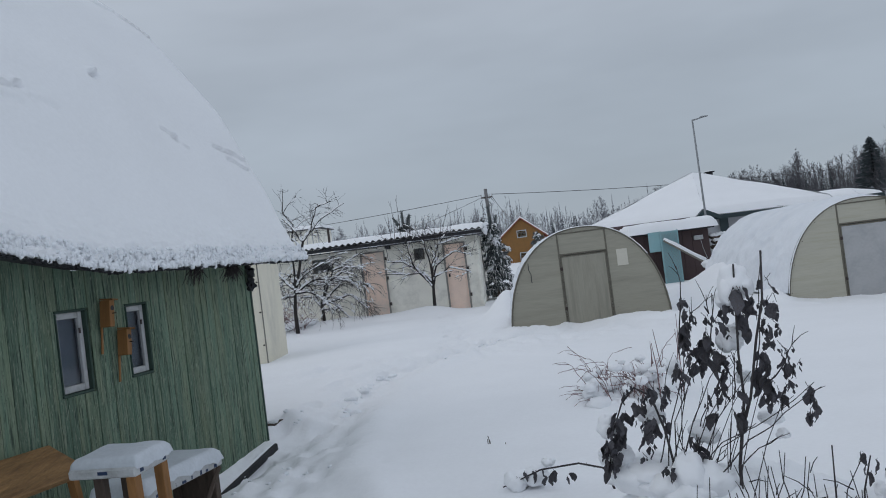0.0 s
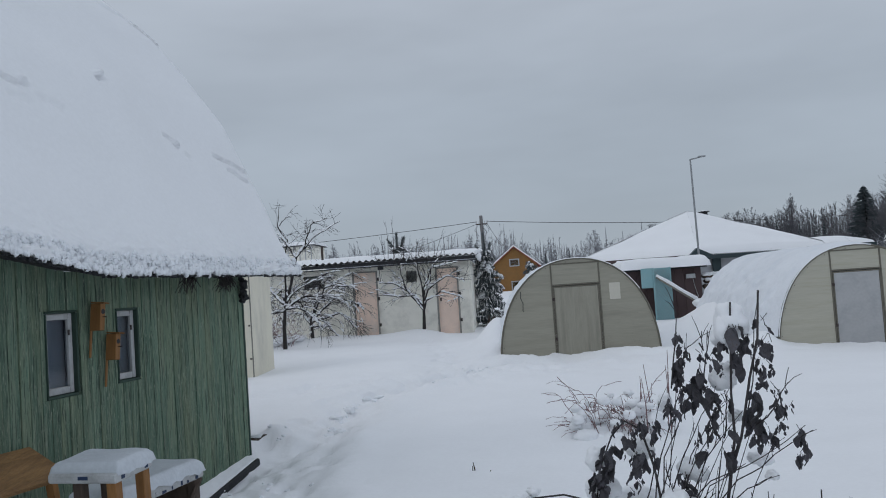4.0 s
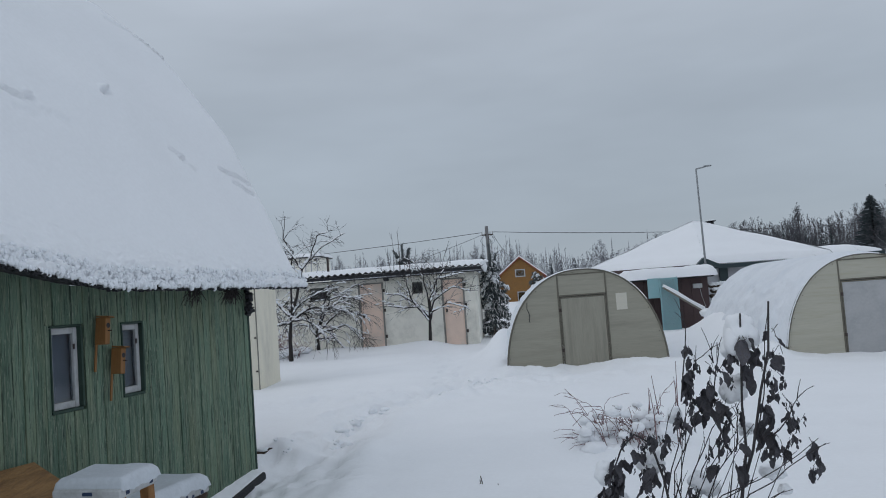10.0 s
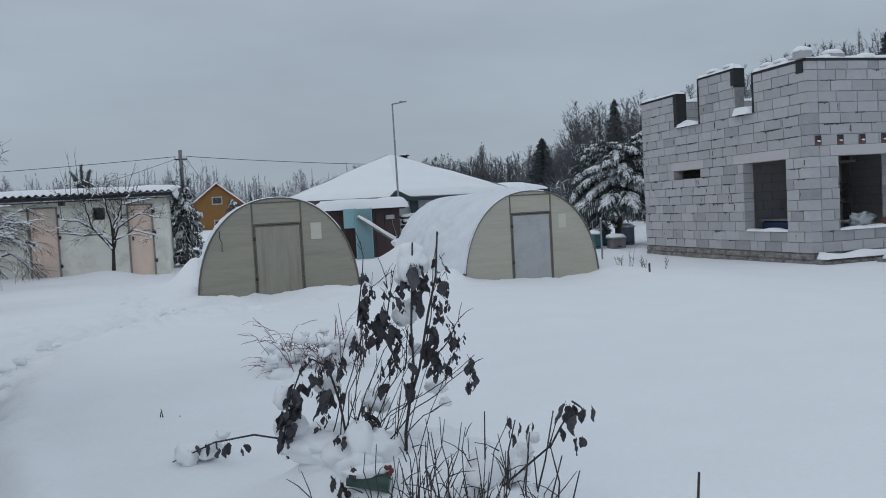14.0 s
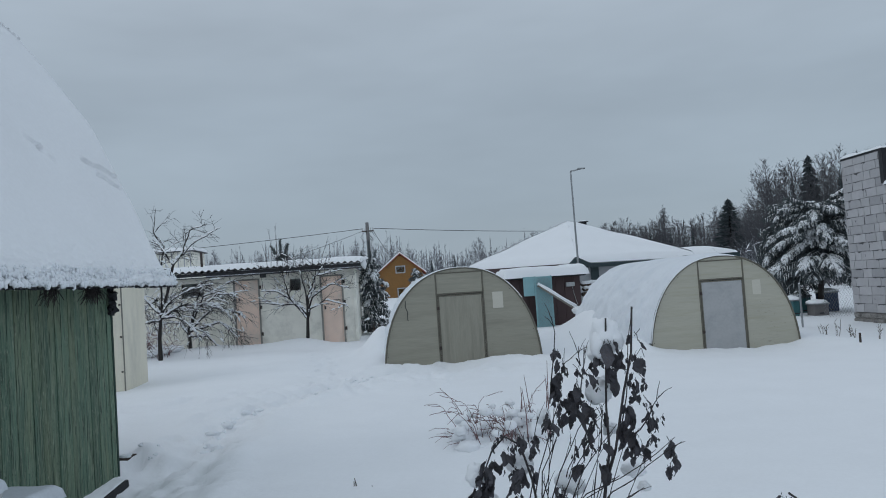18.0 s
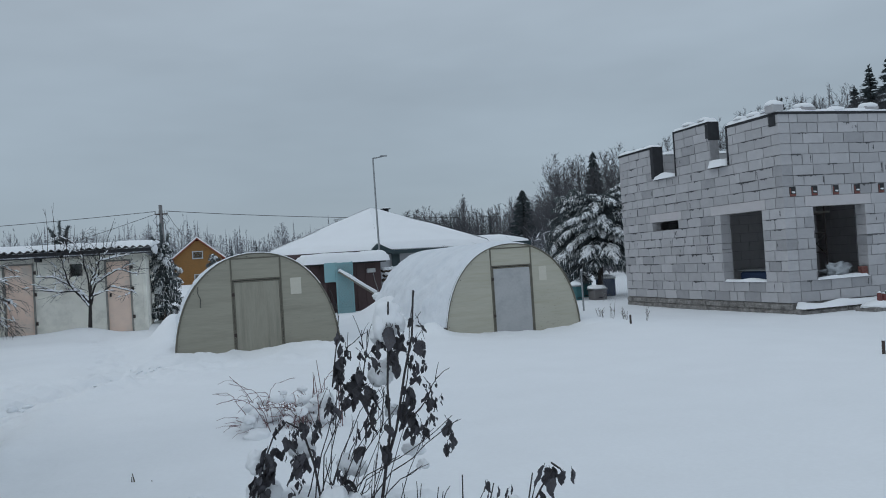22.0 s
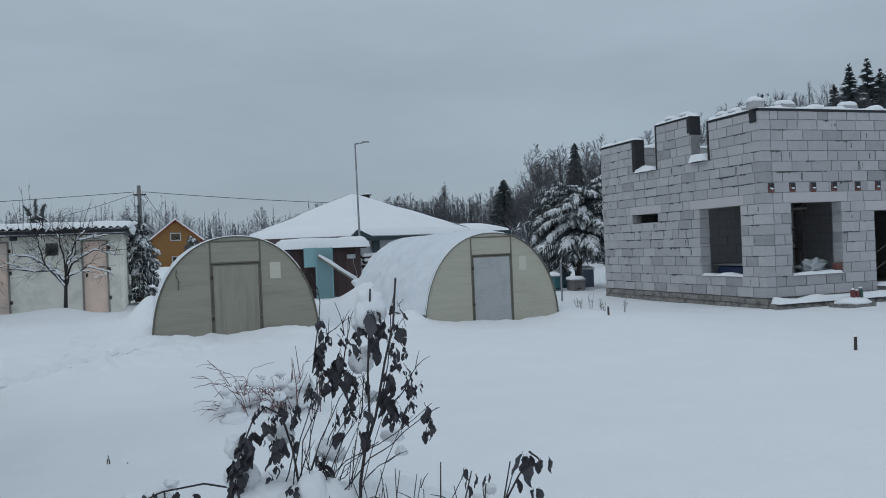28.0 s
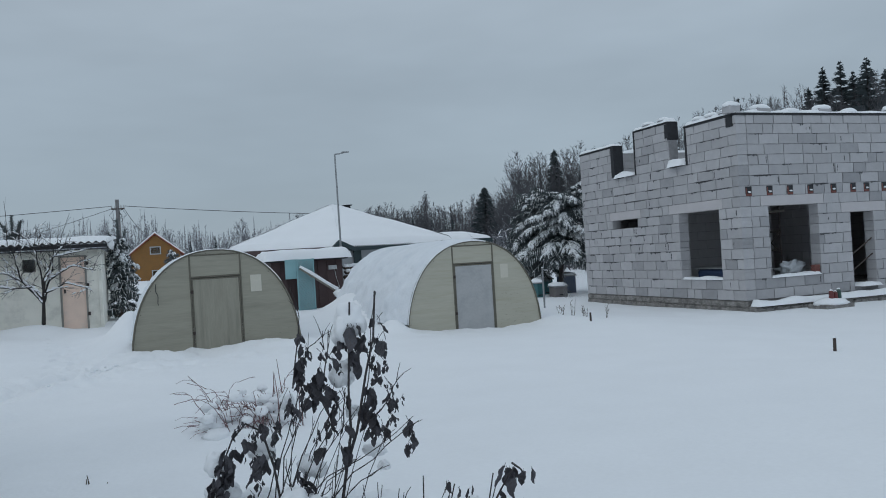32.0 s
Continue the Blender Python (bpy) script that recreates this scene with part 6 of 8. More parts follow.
# ---------------------------------------------------------------- fruit trees by the store
def fruit_tree(base, fork, limbs, droop, seed, label, snow=1.0, whips=(), fine=1.0):
    """Trunk up to the fork, then limbs as lines of (across, beyond, up) offsets from the base, with arching twigs and snow on their backs."""
    rnd = random.Random(seed)
    tree = thing("fruit_tree", base, label, "tree", "bare fruit trees")
    b = Vector(base)
    top = b + Vector(fork)
    obj("trunk", Geo().tube([b - Vector((0, 0, 0.25)), b + Vector((0.012, 0, 0.1)), b.lerp(top, 0.5) + Vector((rnd.uniform(-0.03, 0.03), 0, 0)), top], [0.070, 0.060, 0.050, 0.040], 8), BARK, tree, "dark crooked trunk", smooth=True)
    twigs, cover = Geo(), Geo()

    def load(p, q, r, share):
        """A ridge of snow on the back of a piece of branch."""
        if abs((q - p).normalized().z) > 0.86 or rnd.random() > share:
            return
        h = r * 0.9 + 0.006
        mid = p.lerp(q, rnd.uniform(0.35, 0.65)) + Vector((0, 0, h + r * 0.6 + rnd.uniform(0.003, 0.012)))
        cover.tube([p + Vector((0, 0, h * 0.6)), mid, q + Vector((0, 0, h * 0.6))], [r * 0.7 + 0.004, r * 1.0 + rnd.uniform(0.010, 0.022), r * 0.7 + 0.004], 6, False)
    for line in limbs:
        ctrl = [top - Vector((0, 0, rnd.uniform(0.0, 0.15)))] + [b + Vector(o) for o in line]
        pts = []
        for k in range(len(ctrl) - 1):
            for j in range(4):
                w = 0.022 * (1 if k + j else 0)
                pts.append(ctrl[k].lerp(ctrl[k + 1], j / 4) + Vector((rnd.uniform(-w, w), rnd.uniform(-w, w), rnd.uniform(-w, w))))
        pts.append(ctrl[-1])
        rad = [0.031 - 0.024 * k / (len(pts) - 1) for k in range(len(pts))]
        obj("limb", Geo().tube(pts, rad, 6), BARK, tree, smooth=True)
        for p, q, r in zip(pts, pts[1:], rad):
            load(p, q, r, 0.93 * snow)
        reach = sum((q - p).length for p, q in zip(pts, pts[1:]))
        for j in range(int((5 + 9 * reach) * fine * (0.3 if line[-1][2] > 2.9 else 1))):
            p, d = along(pts, rnd.uniform(0.22, 1.0))
            a2 = rnd.uniform(0, 2 * math.pi)
            w2 = (d * 0.7 + Vector((math.cos(a2) * 0.9, math.sin(a2) * 0.7, rnd.uniform(-0.1, 0.8) - droop))).normalized()
            pts2, rad2 = limb(rnd, p, w2, rnd.uniform(0.25, 0.85), 0.0078, 0.22, -droop * 0.55, 5)
            twigs.tube(pts2, rad2, 4, False)
            lay_snow = rnd.random() < 0.6 * snow
            for u, v in zip(pts2, pts2[1:]):
                if lay_snow:
                    load(u, v, 0.005, 0.7)
            for i in range(6):
                p3, d3 = along(pts2, rnd.uniform(0.2, 1.0))
                w3 = (d3 + Vector((rnd.uniform(-0.8, 0.8), rnd.uniform(-0.8, 0.8), rnd.uniform(-0.5, 0.6) - droop))).normalized()
                pts3, rad3 = limb(rnd, p3, w3, rnd.uniform(0.12, 0.42), 0.0046, 0.28, -droop * 0.4, 3)
                twigs.tube(pts3, rad3, 3, False)
    for x, z0, z1, lean in whips:
        p = b + Vector((x, rnd.uniform(-0.2, 0.2), z0))
        q = b + Vector((x + lean, rnd.uniform(-0.2, 0.2), z1))
        m = p.lerp(q, 0.5) + Vector((rnd.uniform(-0.05, 0.05), 0, 0))
        twigs.tube([p, m, q], [0.009, 0.0065, 0.003], 4, False)
        for i in range(2):
            c = m.lerp(q, rnd.uniform(0, 0.8))
            twigs.tube([c, c + Vector((rnd.uniform(-0.15, 0.15), 0, rnd.uniform(0.1, 0.3)))], [0.005, 0.0025], 3, False)
    obj("brushwood", twigs, TWIG, tree, "fine dark twigs", kind="stuff")
    obj("branch_snow", cover, SNOW, tree, "ridges of snow along the branches", smooth=True, kind="stuff")
    return tree


fruit_tree((-6.45, 21.6, 0.02), (0.08, 0, 1.20),
           [((0.35, 0, 1.55), (1.15, 0.1, 1.95)), ((-0.25, 0.1, 1.5), (-0.5, 0.1, 1.85)), ((0.5, -0.1, 1.10), (1.35, -0.2, 0.55)), ((0.25, 0.2, 1.3), (0.75, 0.3, 1.25)), ((-0.25, -0.2, 1.0), (-0.5, -0.3, 0.4)), ((0.6, 0.1, 1.4), (1.55, 0.2, 1.35)),
            ((-0.1, 0.3, 1.6), (-0.45, 0.4, 1.35), (-0.7, 0.4, 0.8)), ((0.40, 0, 2.35), (0.72, 0, 2.78), (0.92, 0, 3.35), (1.35, 0, 3.45)), ((0.5, 0, 2.55), (0.95, 0, 2.95), (1.7, 0, 3.35)), ((0.1, 0.1, 2.4), (0.20, 0.1, 2.95), (-0.02, 0, 3.35), (0.08, 0, 3.95)), ((0.45, 0, 2.45), (0.10, 0, 3.0), (-0.05, 0, 3.15))],
           0.20, 31, "old fruit tree with drooping snow-lined branches and tall bare shoots", 0.85)
fruit_tree((-6.30, 24.0, 0.02), (0.0, 0, 0.65),
           [((0.45, 0, 1.6), (1.25, 0.1, 2.0)), ((0.75, 0, 1.3), (1.55, 0, 1.05)), ((0.9, -0.1, 0.85), (1.4, -0.1, 0.35)), ((0.5, 0, 0.45), (1.0, 0, -0.02)), ((-0.35, 0, 1.3), (-0.6, 0, 1.7)), ((0.3, 0.1, 1.7), (0.55, 0.1, 1.85)), ((-0.3, 0.1, 0.9), (-0.9, 0, 0.9)), ((0.2, -0.1, 1.2), (0.9, -0.2, 1.65), (1.5, -0.2, 1.6))],
           0.28, 37, "low fruit tree with snow-lined drooping twigs before the store", 1.0, (), 1.0)
fruit_tree((-2.96, 24.15, 0.0), (0.05, 0, 0.90),
           [((-0.44, 0, 1.40), (-0.58, 0, 1.9), (-0.62, 0, 2.25)), ((-0.42, 0.05, 1.38), (-0.8, 0, 1.62), (-1.25, 0, 1.66)), ((0.08, 0, 1.45), (0.36, 0, 2.0), (1.15, -0.05, 2.14)), ((0.02, 0, 1.5), (-0.08, 0.05, 2.2), (-0.30, 0.05, 2.55)), ((0.15, -0.1, 1.08), (0.6, -0.1, 1.28), (1.2, -0.1, 1.12)),
            ((0.2, 0.1, 1.4), (0.75, 0.1, 1.75), (1.3, 0.1, 1.60)), ((-0.2, -0.1, 1.25), (-0.7, -0.1, 1.2), (-1.15, -0.1, 1.32)), ((0.12, 0, 1.35), (0.30, 0.1, 1.7), (0.35, 0.1, 2.3))],
           0.08, 33, "young fruit tree with upright shoots before the store door", 0.9,
           [(-1.05, 2.2, 3.05, -0.1), (-0.95, 2.2, 3.5, 0.0), (-0.80, 2.2, 3.55, 0.03), (-0.70, 2.2, 3.3, -0.05), (-0.5, 2.1, 3.0, 0.1), (-0.42, 2.0, 2.85, -0.05), (-0.30, 2.2, 2.95, 0.06), (-0.1, 2.2, 2.9, 0.08), (0.05, 2.1, 2.85, -0.05),
            (0.25, 2.2, 2.95, 0.05), (0.40, 2.1, 2.8, 0.1), (0.45, 2.1, 3.15, 0.35), (0.6, 2.0, 2.6, 0.15), (-0.62, 2.1, 2.8, 0.0), (-1.2, 1.7, 2.6, -0.15), (0.8, 2.1, 2.7, 0.0)], 0.5)


def thicket(cx, cy, wx, wy, n, tall, mat, seed, label, snow=30, lean=0.25):
    """A tangle of bare stems with snow caught among them, standing on the ground."""
    rnd = random.Random(seed)
    gz = ground_z(cx, cy)
    t = thing("bare_thicket", (cx, cy, gz), label, "shrub")
    stems, cover = Geo(), Geo()
    for k in range(n):
        a = Vector((cx + rnd.uniform(-wx, wx), cy + rnd.uniform(-wy, wy), 0))
        a.z = ground_z(a.x, a.y) - 0.05
        h = tall * rnd.uniform(0.4, 1.0)
        pts, rad = limb(rnd, a, (rnd.gauss(0, lean), rnd.gauss(0, lean), 1), h, 0.008, 0.28, -0.05, 6)
        stems.tube(pts, rad, 4, False)
        for j in range(5):
            p, d = along(pts, rnd.uniform(0.3, 1.0))
            pts2, rad2 = limb(rnd, p, (d.x + rnd.uniform(-0.9, 0.9), d.y + rnd.uniform(-0.9, 0.9), d.z * 0.6), h * rnd.uniform(0.15, 0.35), 0.005, 0.3, -0.05, 3)
            stems.tube(pts2, rad2, 3, False)
            if rnd.random() < 0.30:
                m = pts2[1] + Vector((0, 0, 0.012))
                cover.tube([pts2[0], m, pts2[2]], [0.004, rnd.uniform(0.012, 0.026), 0.006], 5, False)
    for k in range(snow):
        x, y = cx + rnd.uniform(-wx, wx) * 1.05, cy + rnd.uniform(-wy, wy) * 1.05
        r = rnd.uniform(0.05, 0.13)
        cover.blob((x, y, ground_z(x, y) + r * 0.5 + rnd.uniform(0, 0.12 * tall)), (r * 1.3, r * 1.2, r * 0.8), 0.2, 9, 7, k)
    obj("brushwood", stems, mat, t, "tangle of thin bare stems", kind="stuff")
    obj("snow_load", cover, SNOW, t, "snow lying among the stems", smooth=True, kind="stuff")
    return t


thicket(-7.05, 22.9, 0.55, 0.7, 46, 1.15, REDTWIG, 301, "brown thicket of bare stems beside the old fruit tree", 34)
thicket(14.95, 33.0, 0.7, 0.5, 95, 3.3, FROST, 302, "frosted grey thicket between the houses and the pines", 10)
thicket(15.9, 34.5, 0.9, 0.8, 80, 3.6, FROST, 303, "frosted grey thicket behind the dark pine", 10)
thicket(11.9, 31.2, 0.9, 0.3, 30, 2.75, TWIG, 304, "thin bare bush before the low outbuilding", 0)


# ---------------------------------------------------------------- conifers
def tuft(rnd, crown, c, way, blade, thick, n):
    for k in range(n):
        d = (Vector((rnd.uniform(-1, 1), rnd.uniform(-1, 1), rnd.uniform(-0.8, 0.9))) + way * 0.9).normalized()
        spray(crown, c - way * rnd.uniform(0, 0.06), c + d * blade * rnd.uniform(0.6, 1.15), thick)


def needle_branch(rnd, crown, cover, p0, way, length, width, droop, load, blade=0.15, thick=0.010, pad=1.0, dust=0.2):
    """A bough with side shoots of needle tufts; on a laden one every shoot carries its finger of snow."""
    pts, rad = limb(rnd, p0, way, length, 0.03, 0.10, droop, 6)
    crown.tube(pts, [0.016] * 7, 4, False)
    heavy = rnd.random() < load
    n = max(4, int(length / 0.12))
    for i in range(n):
        t = 0.18 + 0.82 * i / (n - 1)
        p, d = along(pts, t)
        side = d.cross(Vector((0, 0, 1)))
        side = side.normalized() if side.length > 1e-4 else Vector((1, 0, 0))
        reach = (width * (1.2 - t) + 0.06) * rnd.uniform(0.4, 1.1)
        for s in (-1, 1):
            q = p + side * s * reach * 0.8 + d * reach * 0.8 + Vector((0, 0, rnd.uniform(-0.45, 0.1) * reach))
            spray(crown, p, q, 0.008)
            m = max(1, int(reach / 0.11))
            for j in range(m + 1):
                tuft(rnd, crown, p.lerp(q, (j + 0.6) / (m + 0.6)), (q - p).normalized() * 0.6 + Vector((0, 0, 0.15)), blade, thick, 9)
            if t > 0.3 and rnd.random() < (0.88 if heavy else dust):
                c0, c1 = p.lerp(q, rnd.uniform(-0.1, 0.3)) + Vector((0, 0, 0.05)), p.lerp(q, 1.15) + Vector((0, 0, 0.0))
                w = (rnd.uniform(0.045, 0.085) if heavy else rnd.uniform(0.015, 0.035)) * pad
                cover.tube([c0, c0.lerp(c1, 0.4) + Vector((0, 0, 0.035)), c0.lerp(c1, 0.8) + Vector((0, 0, 0.015)), c1 + Vector((0, 0, -0.05))], [w * 0.4, w, w * 0.95, w * 0.35], 7)
        if rnd.random() < 0.6:
            tuft(rnd, crown, p, d * 0.5 + Vector((0, 0, 0.3)), blade, thick, 7)
    tuft(rnd, crown, pts[-1], (pts[-1] - pts[-2]).normalized() + Vector((0, 0, 0.3)), blade * 1.25, thick, 14)
    if heavy:
        line = [along(pts, 0.35 + 0.65 * i / 5)[0] + Vector((rnd.uniform(-0.03, 0.03), rnd.uniform(-0.03, 0.03), 0.05)) for i in range(6)]
        line.append(line[-1] + (pts[-1] - pts[-2]).normalized() * 0.12 + Vector((0, 0, -0.09)))
        cover.tube(line, [0.02] + [rnd.uniform(0.05, 0.085) * pad for i in range(5)] + [0.03], 8)


def snowy_pine(base, height, radius, seed, label, boughs=70, load=0.75, low=0.25, name="pine_tree", pad=1.0, blade=0.15, lean=0.0, flat=0.5, laden=(0.0, 1.0), dust=0.2, candles=0):
    """A pine: trunk, whorls of boughs, needles and snow; the share of laden boughs rises between the two heights given."""
    rnd = random.Random(seed)
    t = thing(name, base, label, "tree")
    b = Vector(base)
    obj("trunk", Geo().tube([b - Vector((0, 0, 0.3)), b + Vector((lean * 0.5 + 0.05, 0, height * 0.5)), b + Vector((lean, 0, height * 0.95))], [0.12, 0.08, 0.015], 8), BARK, t, "dark trunk", smooth=True)
    crown, cover = Geo(), Geo()
    for k in range(boughs):
        h = low + (1 - low) * (k / boughs) ** 0.9
        a = k * 2.39996 + rnd.uniform(-0.5, 0.5)
        r = radius * (1.08 - h) ** flat * rnd.uniform(0.45, 1.08) * (0.75 + 0.25 * min(1, (h - low) / 0.15))
        up = rnd.uniform(0.1, 0.6) + 1.1 * max(0, h - 0.55)
        share = load * min(1, max(0.15, (h - laden[0]) / max(1e-6, laden[1] - laden[0])))
        needle_branch(rnd, crown, cover, b + Vector((lean * h, 0, height * h * 0.93)), (math.cos(a), math.sin(a), up), max(0.25, r), 0.19 * radius * (1.2 - h * 0.7) + 0.05, -0.16, share, blade, 0.010, pad, dust)
    # upright leading shoots, thick with needles
    for k in range(candles):
        a = k * 2.4
        p = b + Vector((lean * 0.85 + 0.10 * math.cos(a) * (k > 0), 0.1 * math.sin(a), height * (0.86 if k else 0.92)))
        q = p + Vector((0.26 * math.cos(a) * (k > 0), 0.1 * math.sin(a), (0.62 if k else 0.75) * rnd.uniform(0.8, 1.1)))
        crown.tube([p, q], [0.02, 0.012], 4, False)
        for j in range(11):
            tuft(rnd, crown, p.lerp(q, 0.15 + 0.85 * j / 10), (q - p).normalized() * 0.8, 0.13, 0.012, 12)
    obj("crown", crown, NEEDLE, t, "dark green needles", kind="stuff")
    obj("snow_load", cover, SNOW, t, "heavy snow lying on the boughs", smooth=True, kind="stuff")
    return t


snowy_pine((14.70, 28.2, -0.3), 3.95, 2.5, 51, "broad dark pine with boughs bent under heavy snow", 130, 0.70, 0.34, pad=0.70, blade=0.20, lean=0.3, flat=0.24, laden=(0.30, 0.70), dust=0.75)
snowy_pine((14.15, 29.6, -0.3), 4.1, 1.5, 52, "dark pine with upturned tips and frosted boughs", 96, 0.35, 0.22, "pine_tree", pad=0.6, blade=0.20, lean=0.3, flat=0.32, dust=0.75)
snowy_pine((-1.00, 27.6, -0.2), 2.75, 0.85, 53, "young pine with snow on its boughs by the store end", 74, 0.55, 0.06, pad=0.62, blade=0.12, lean=-0.14, dust=0.85, candles=4)
snowy_pine((-4.80, 32.2, -0.2), 3.55, 0.7, 54, "young pine with upright shoots behind the store", 40, 0.1, 0.3, lean=0.1, candles=6)
snowy_pine((1.30, 60.5, 0.0), 3.05, 0.9, 55, "small snowy conifer before the far orange house", 34, 0.8, 0.1, blade=0.22)


def far_spruce(base, height, radius, seed, group="", label="dark pointed spruce standing above the bare wood"):
    rnd = random.Random(seed)
    t = thing("spruce_tree", base, label, "tree", group)
    b = Vector(base)
    obj("trunk", Geo().tube([b, b + Vector((0, 0, height * 1.0))], [0.22, 0.02], 6), BARK, t)
    crown = Geo()
    n = 42
    for k in range(n):
        for j in range(13):
            h = 0.05 + 0.95 * (k + rnd.uniform(-0.9, 0.9)) / n
            a = 2 * math.pi * (j + rnd.random()) / 13
            r = radius * max(0.0, 1.0 - h) ** 0.70 * rnd.uniform(0.55, 1.15) + 0.06
            p = b + Vector((0, 0, height * h))
            q = p + Vector((math.cos(a) * r, math.sin(a) * r, -0.10 * r + height * 0.012))
            spray(crown, p, q, 0.06 + 0.07 * r)
            spray(crown, p.lerp(q, 0.4), q + Vector((rnd.uniform(-0.25, 0.25), 0, -0.22)), 0.08)
    obj("crown", crown, FARNEEDLE, t, "dark drooping boughs", kind="stuff")
    return t


def bearing(deg, d):
    return Vector((-0.2 + d * math.sin(radians(deg)), 0.5 + d * math.cos(radians(deg)), 0.0))


for k, (deg, d, rise, slim) in enumerate(((23.3, 100, 0.081, 0.36), (28.4, 74, 0.121, 0.20), (40.9, 88, 0.160, 0.16), (46.1, 84, 0.184, 0.20), (47.1, 82, 0.187, 0.22), (47.8, 85, 0.174, 0.20), (48.6, 80, 0.187, 0.27), (49.6, 83, 0.172, 0.22), (50.6, 84, 0.185, 0.22), (51.8, 84, 0.176, 0.22), (45.2, 88, 0.164, 0.2), (48.2, 90, 0.166, 0.24), (50.1, 89, 0.165, 0.24), (51.2, 88, 0.168, 0.24))):
    top = 1.44 + d * rise
    p = bearing(deg, d)
    gz = ground_z(p.x, p.y)
    far_spruce((p.x, p.y, gz), top - gz, (top - gz) * slim, 60 + k, "tall dark spruces")


def bare_tree(rnd, g, base, height, width, boughs=70, fine=1.0, oval=False):
    """A leafless tree: a stem, boughs fanning up from it to a domed or pointed outline, branches and fine twigs that follow their sweep."""
    b = Vector(base)
    top = b + Vector((rnd.uniform(-0.3, 0.3), 0, height))
    g.tube([b, b.lerp(top, 0.5), b.lerp(top, 0.93)], [0.05 + height * 0.006, 0.03 + height * 0.003, 0.012], 4, False)
    foot = rnd.uniform(0.18, 0.26) if oval else rnd.uniform(0.10, 0.20)
    for k in range(boughs):
        h = foot + (1 - foot) * rnd.random() ** (0.75 if oval else 0.9)
        a = rnd.uniform(0, 2 * math.pi)
        u = (h - foot) / (1 - foot)
        if oval:
            wide = math.sqrt(max(0.0, 1 - (1.75 * u - 0.75) ** 2)) if u > 0.43 else 0.55 + u
        else:
            wide = (1.0 - u) ** 0.8 if u > 0.3 else 0.5 + u
        if rnd.random() > 0.08 + wide:
            continue
        r = width * wide * rnd.random() ** 0.45
        q = b.lerp(top, h) + Vector((math.cos(a) * r, math.sin(a) * r * 0.7, 0))
        p = b.lerp(top, max(0.08, h - (r * (1.5 if oval else 2.2) + 0.03 * height) / height))
        m = p.lerp(q, 0.55) + Vector((math.cos(a) * r, math.sin(a) * r, 0)) * 0.12
        spray(g, p, m, 0.016 * fine)
        spray(g, m, q, 0.010 * fine)
        way = (q - p).normalized()
        for j in range(6):
            c = m.lerp(q, rnd.uniform(-0.6, 0.95))
            d = (way + Vector((rnd.uniform(-1.1, 1.1), rnd.uniform(-0.6, 0.6), rnd.uniform(-0.3, 0.6)))).normalized()
            ln = rnd.uniform(0.3, 0.9) * (0.3 + 0.7 * wide)
            spray(g, c, c + d * ln, 0.008 * fine)
            for i in range(6):
                f = c + d * ln * rnd.uniform(0.1, 1.0)
                e = d * 0.7 + Vector((rnd.uniform(-0.9, 0.9), rnd.uniform(-0.5, 0.5), rnd.uniform(-0.4, 0.7)))
                spray(g, f, f + e * rnd.uniform(0.15, 0.5) * (0.35 + 0.65 * wide), 0.0065 * fine)


def wood_spruce(rnd, g, p, gz, h, slim=0.15):
    for i in range(22):
        u = 0.04 + 0.96 * i / 22
        for j in range(8):
            a = 2 * math.pi * (j + rnd.random()) / 8
            r = h * slim * (1.02 - u) * rnd.uniform(0.55, 1.15) + 0.05
            c = p + Vector((0, 0, gz + h * min(1, u + rnd.uniform(-0.035, 0.035))))
            spray(g, c, c + Vector((math.cos(a) * r, math.sin(a) * r, -rnd.uniform(0.1, 0.7) * r)), 0.04 + r * 0.10)
    g.tube([p + Vector((0, 0, gz + h * 0.9)), p + Vector((0, 0, gz + h * 1.05))], [0.05, 0.02], 3, False)


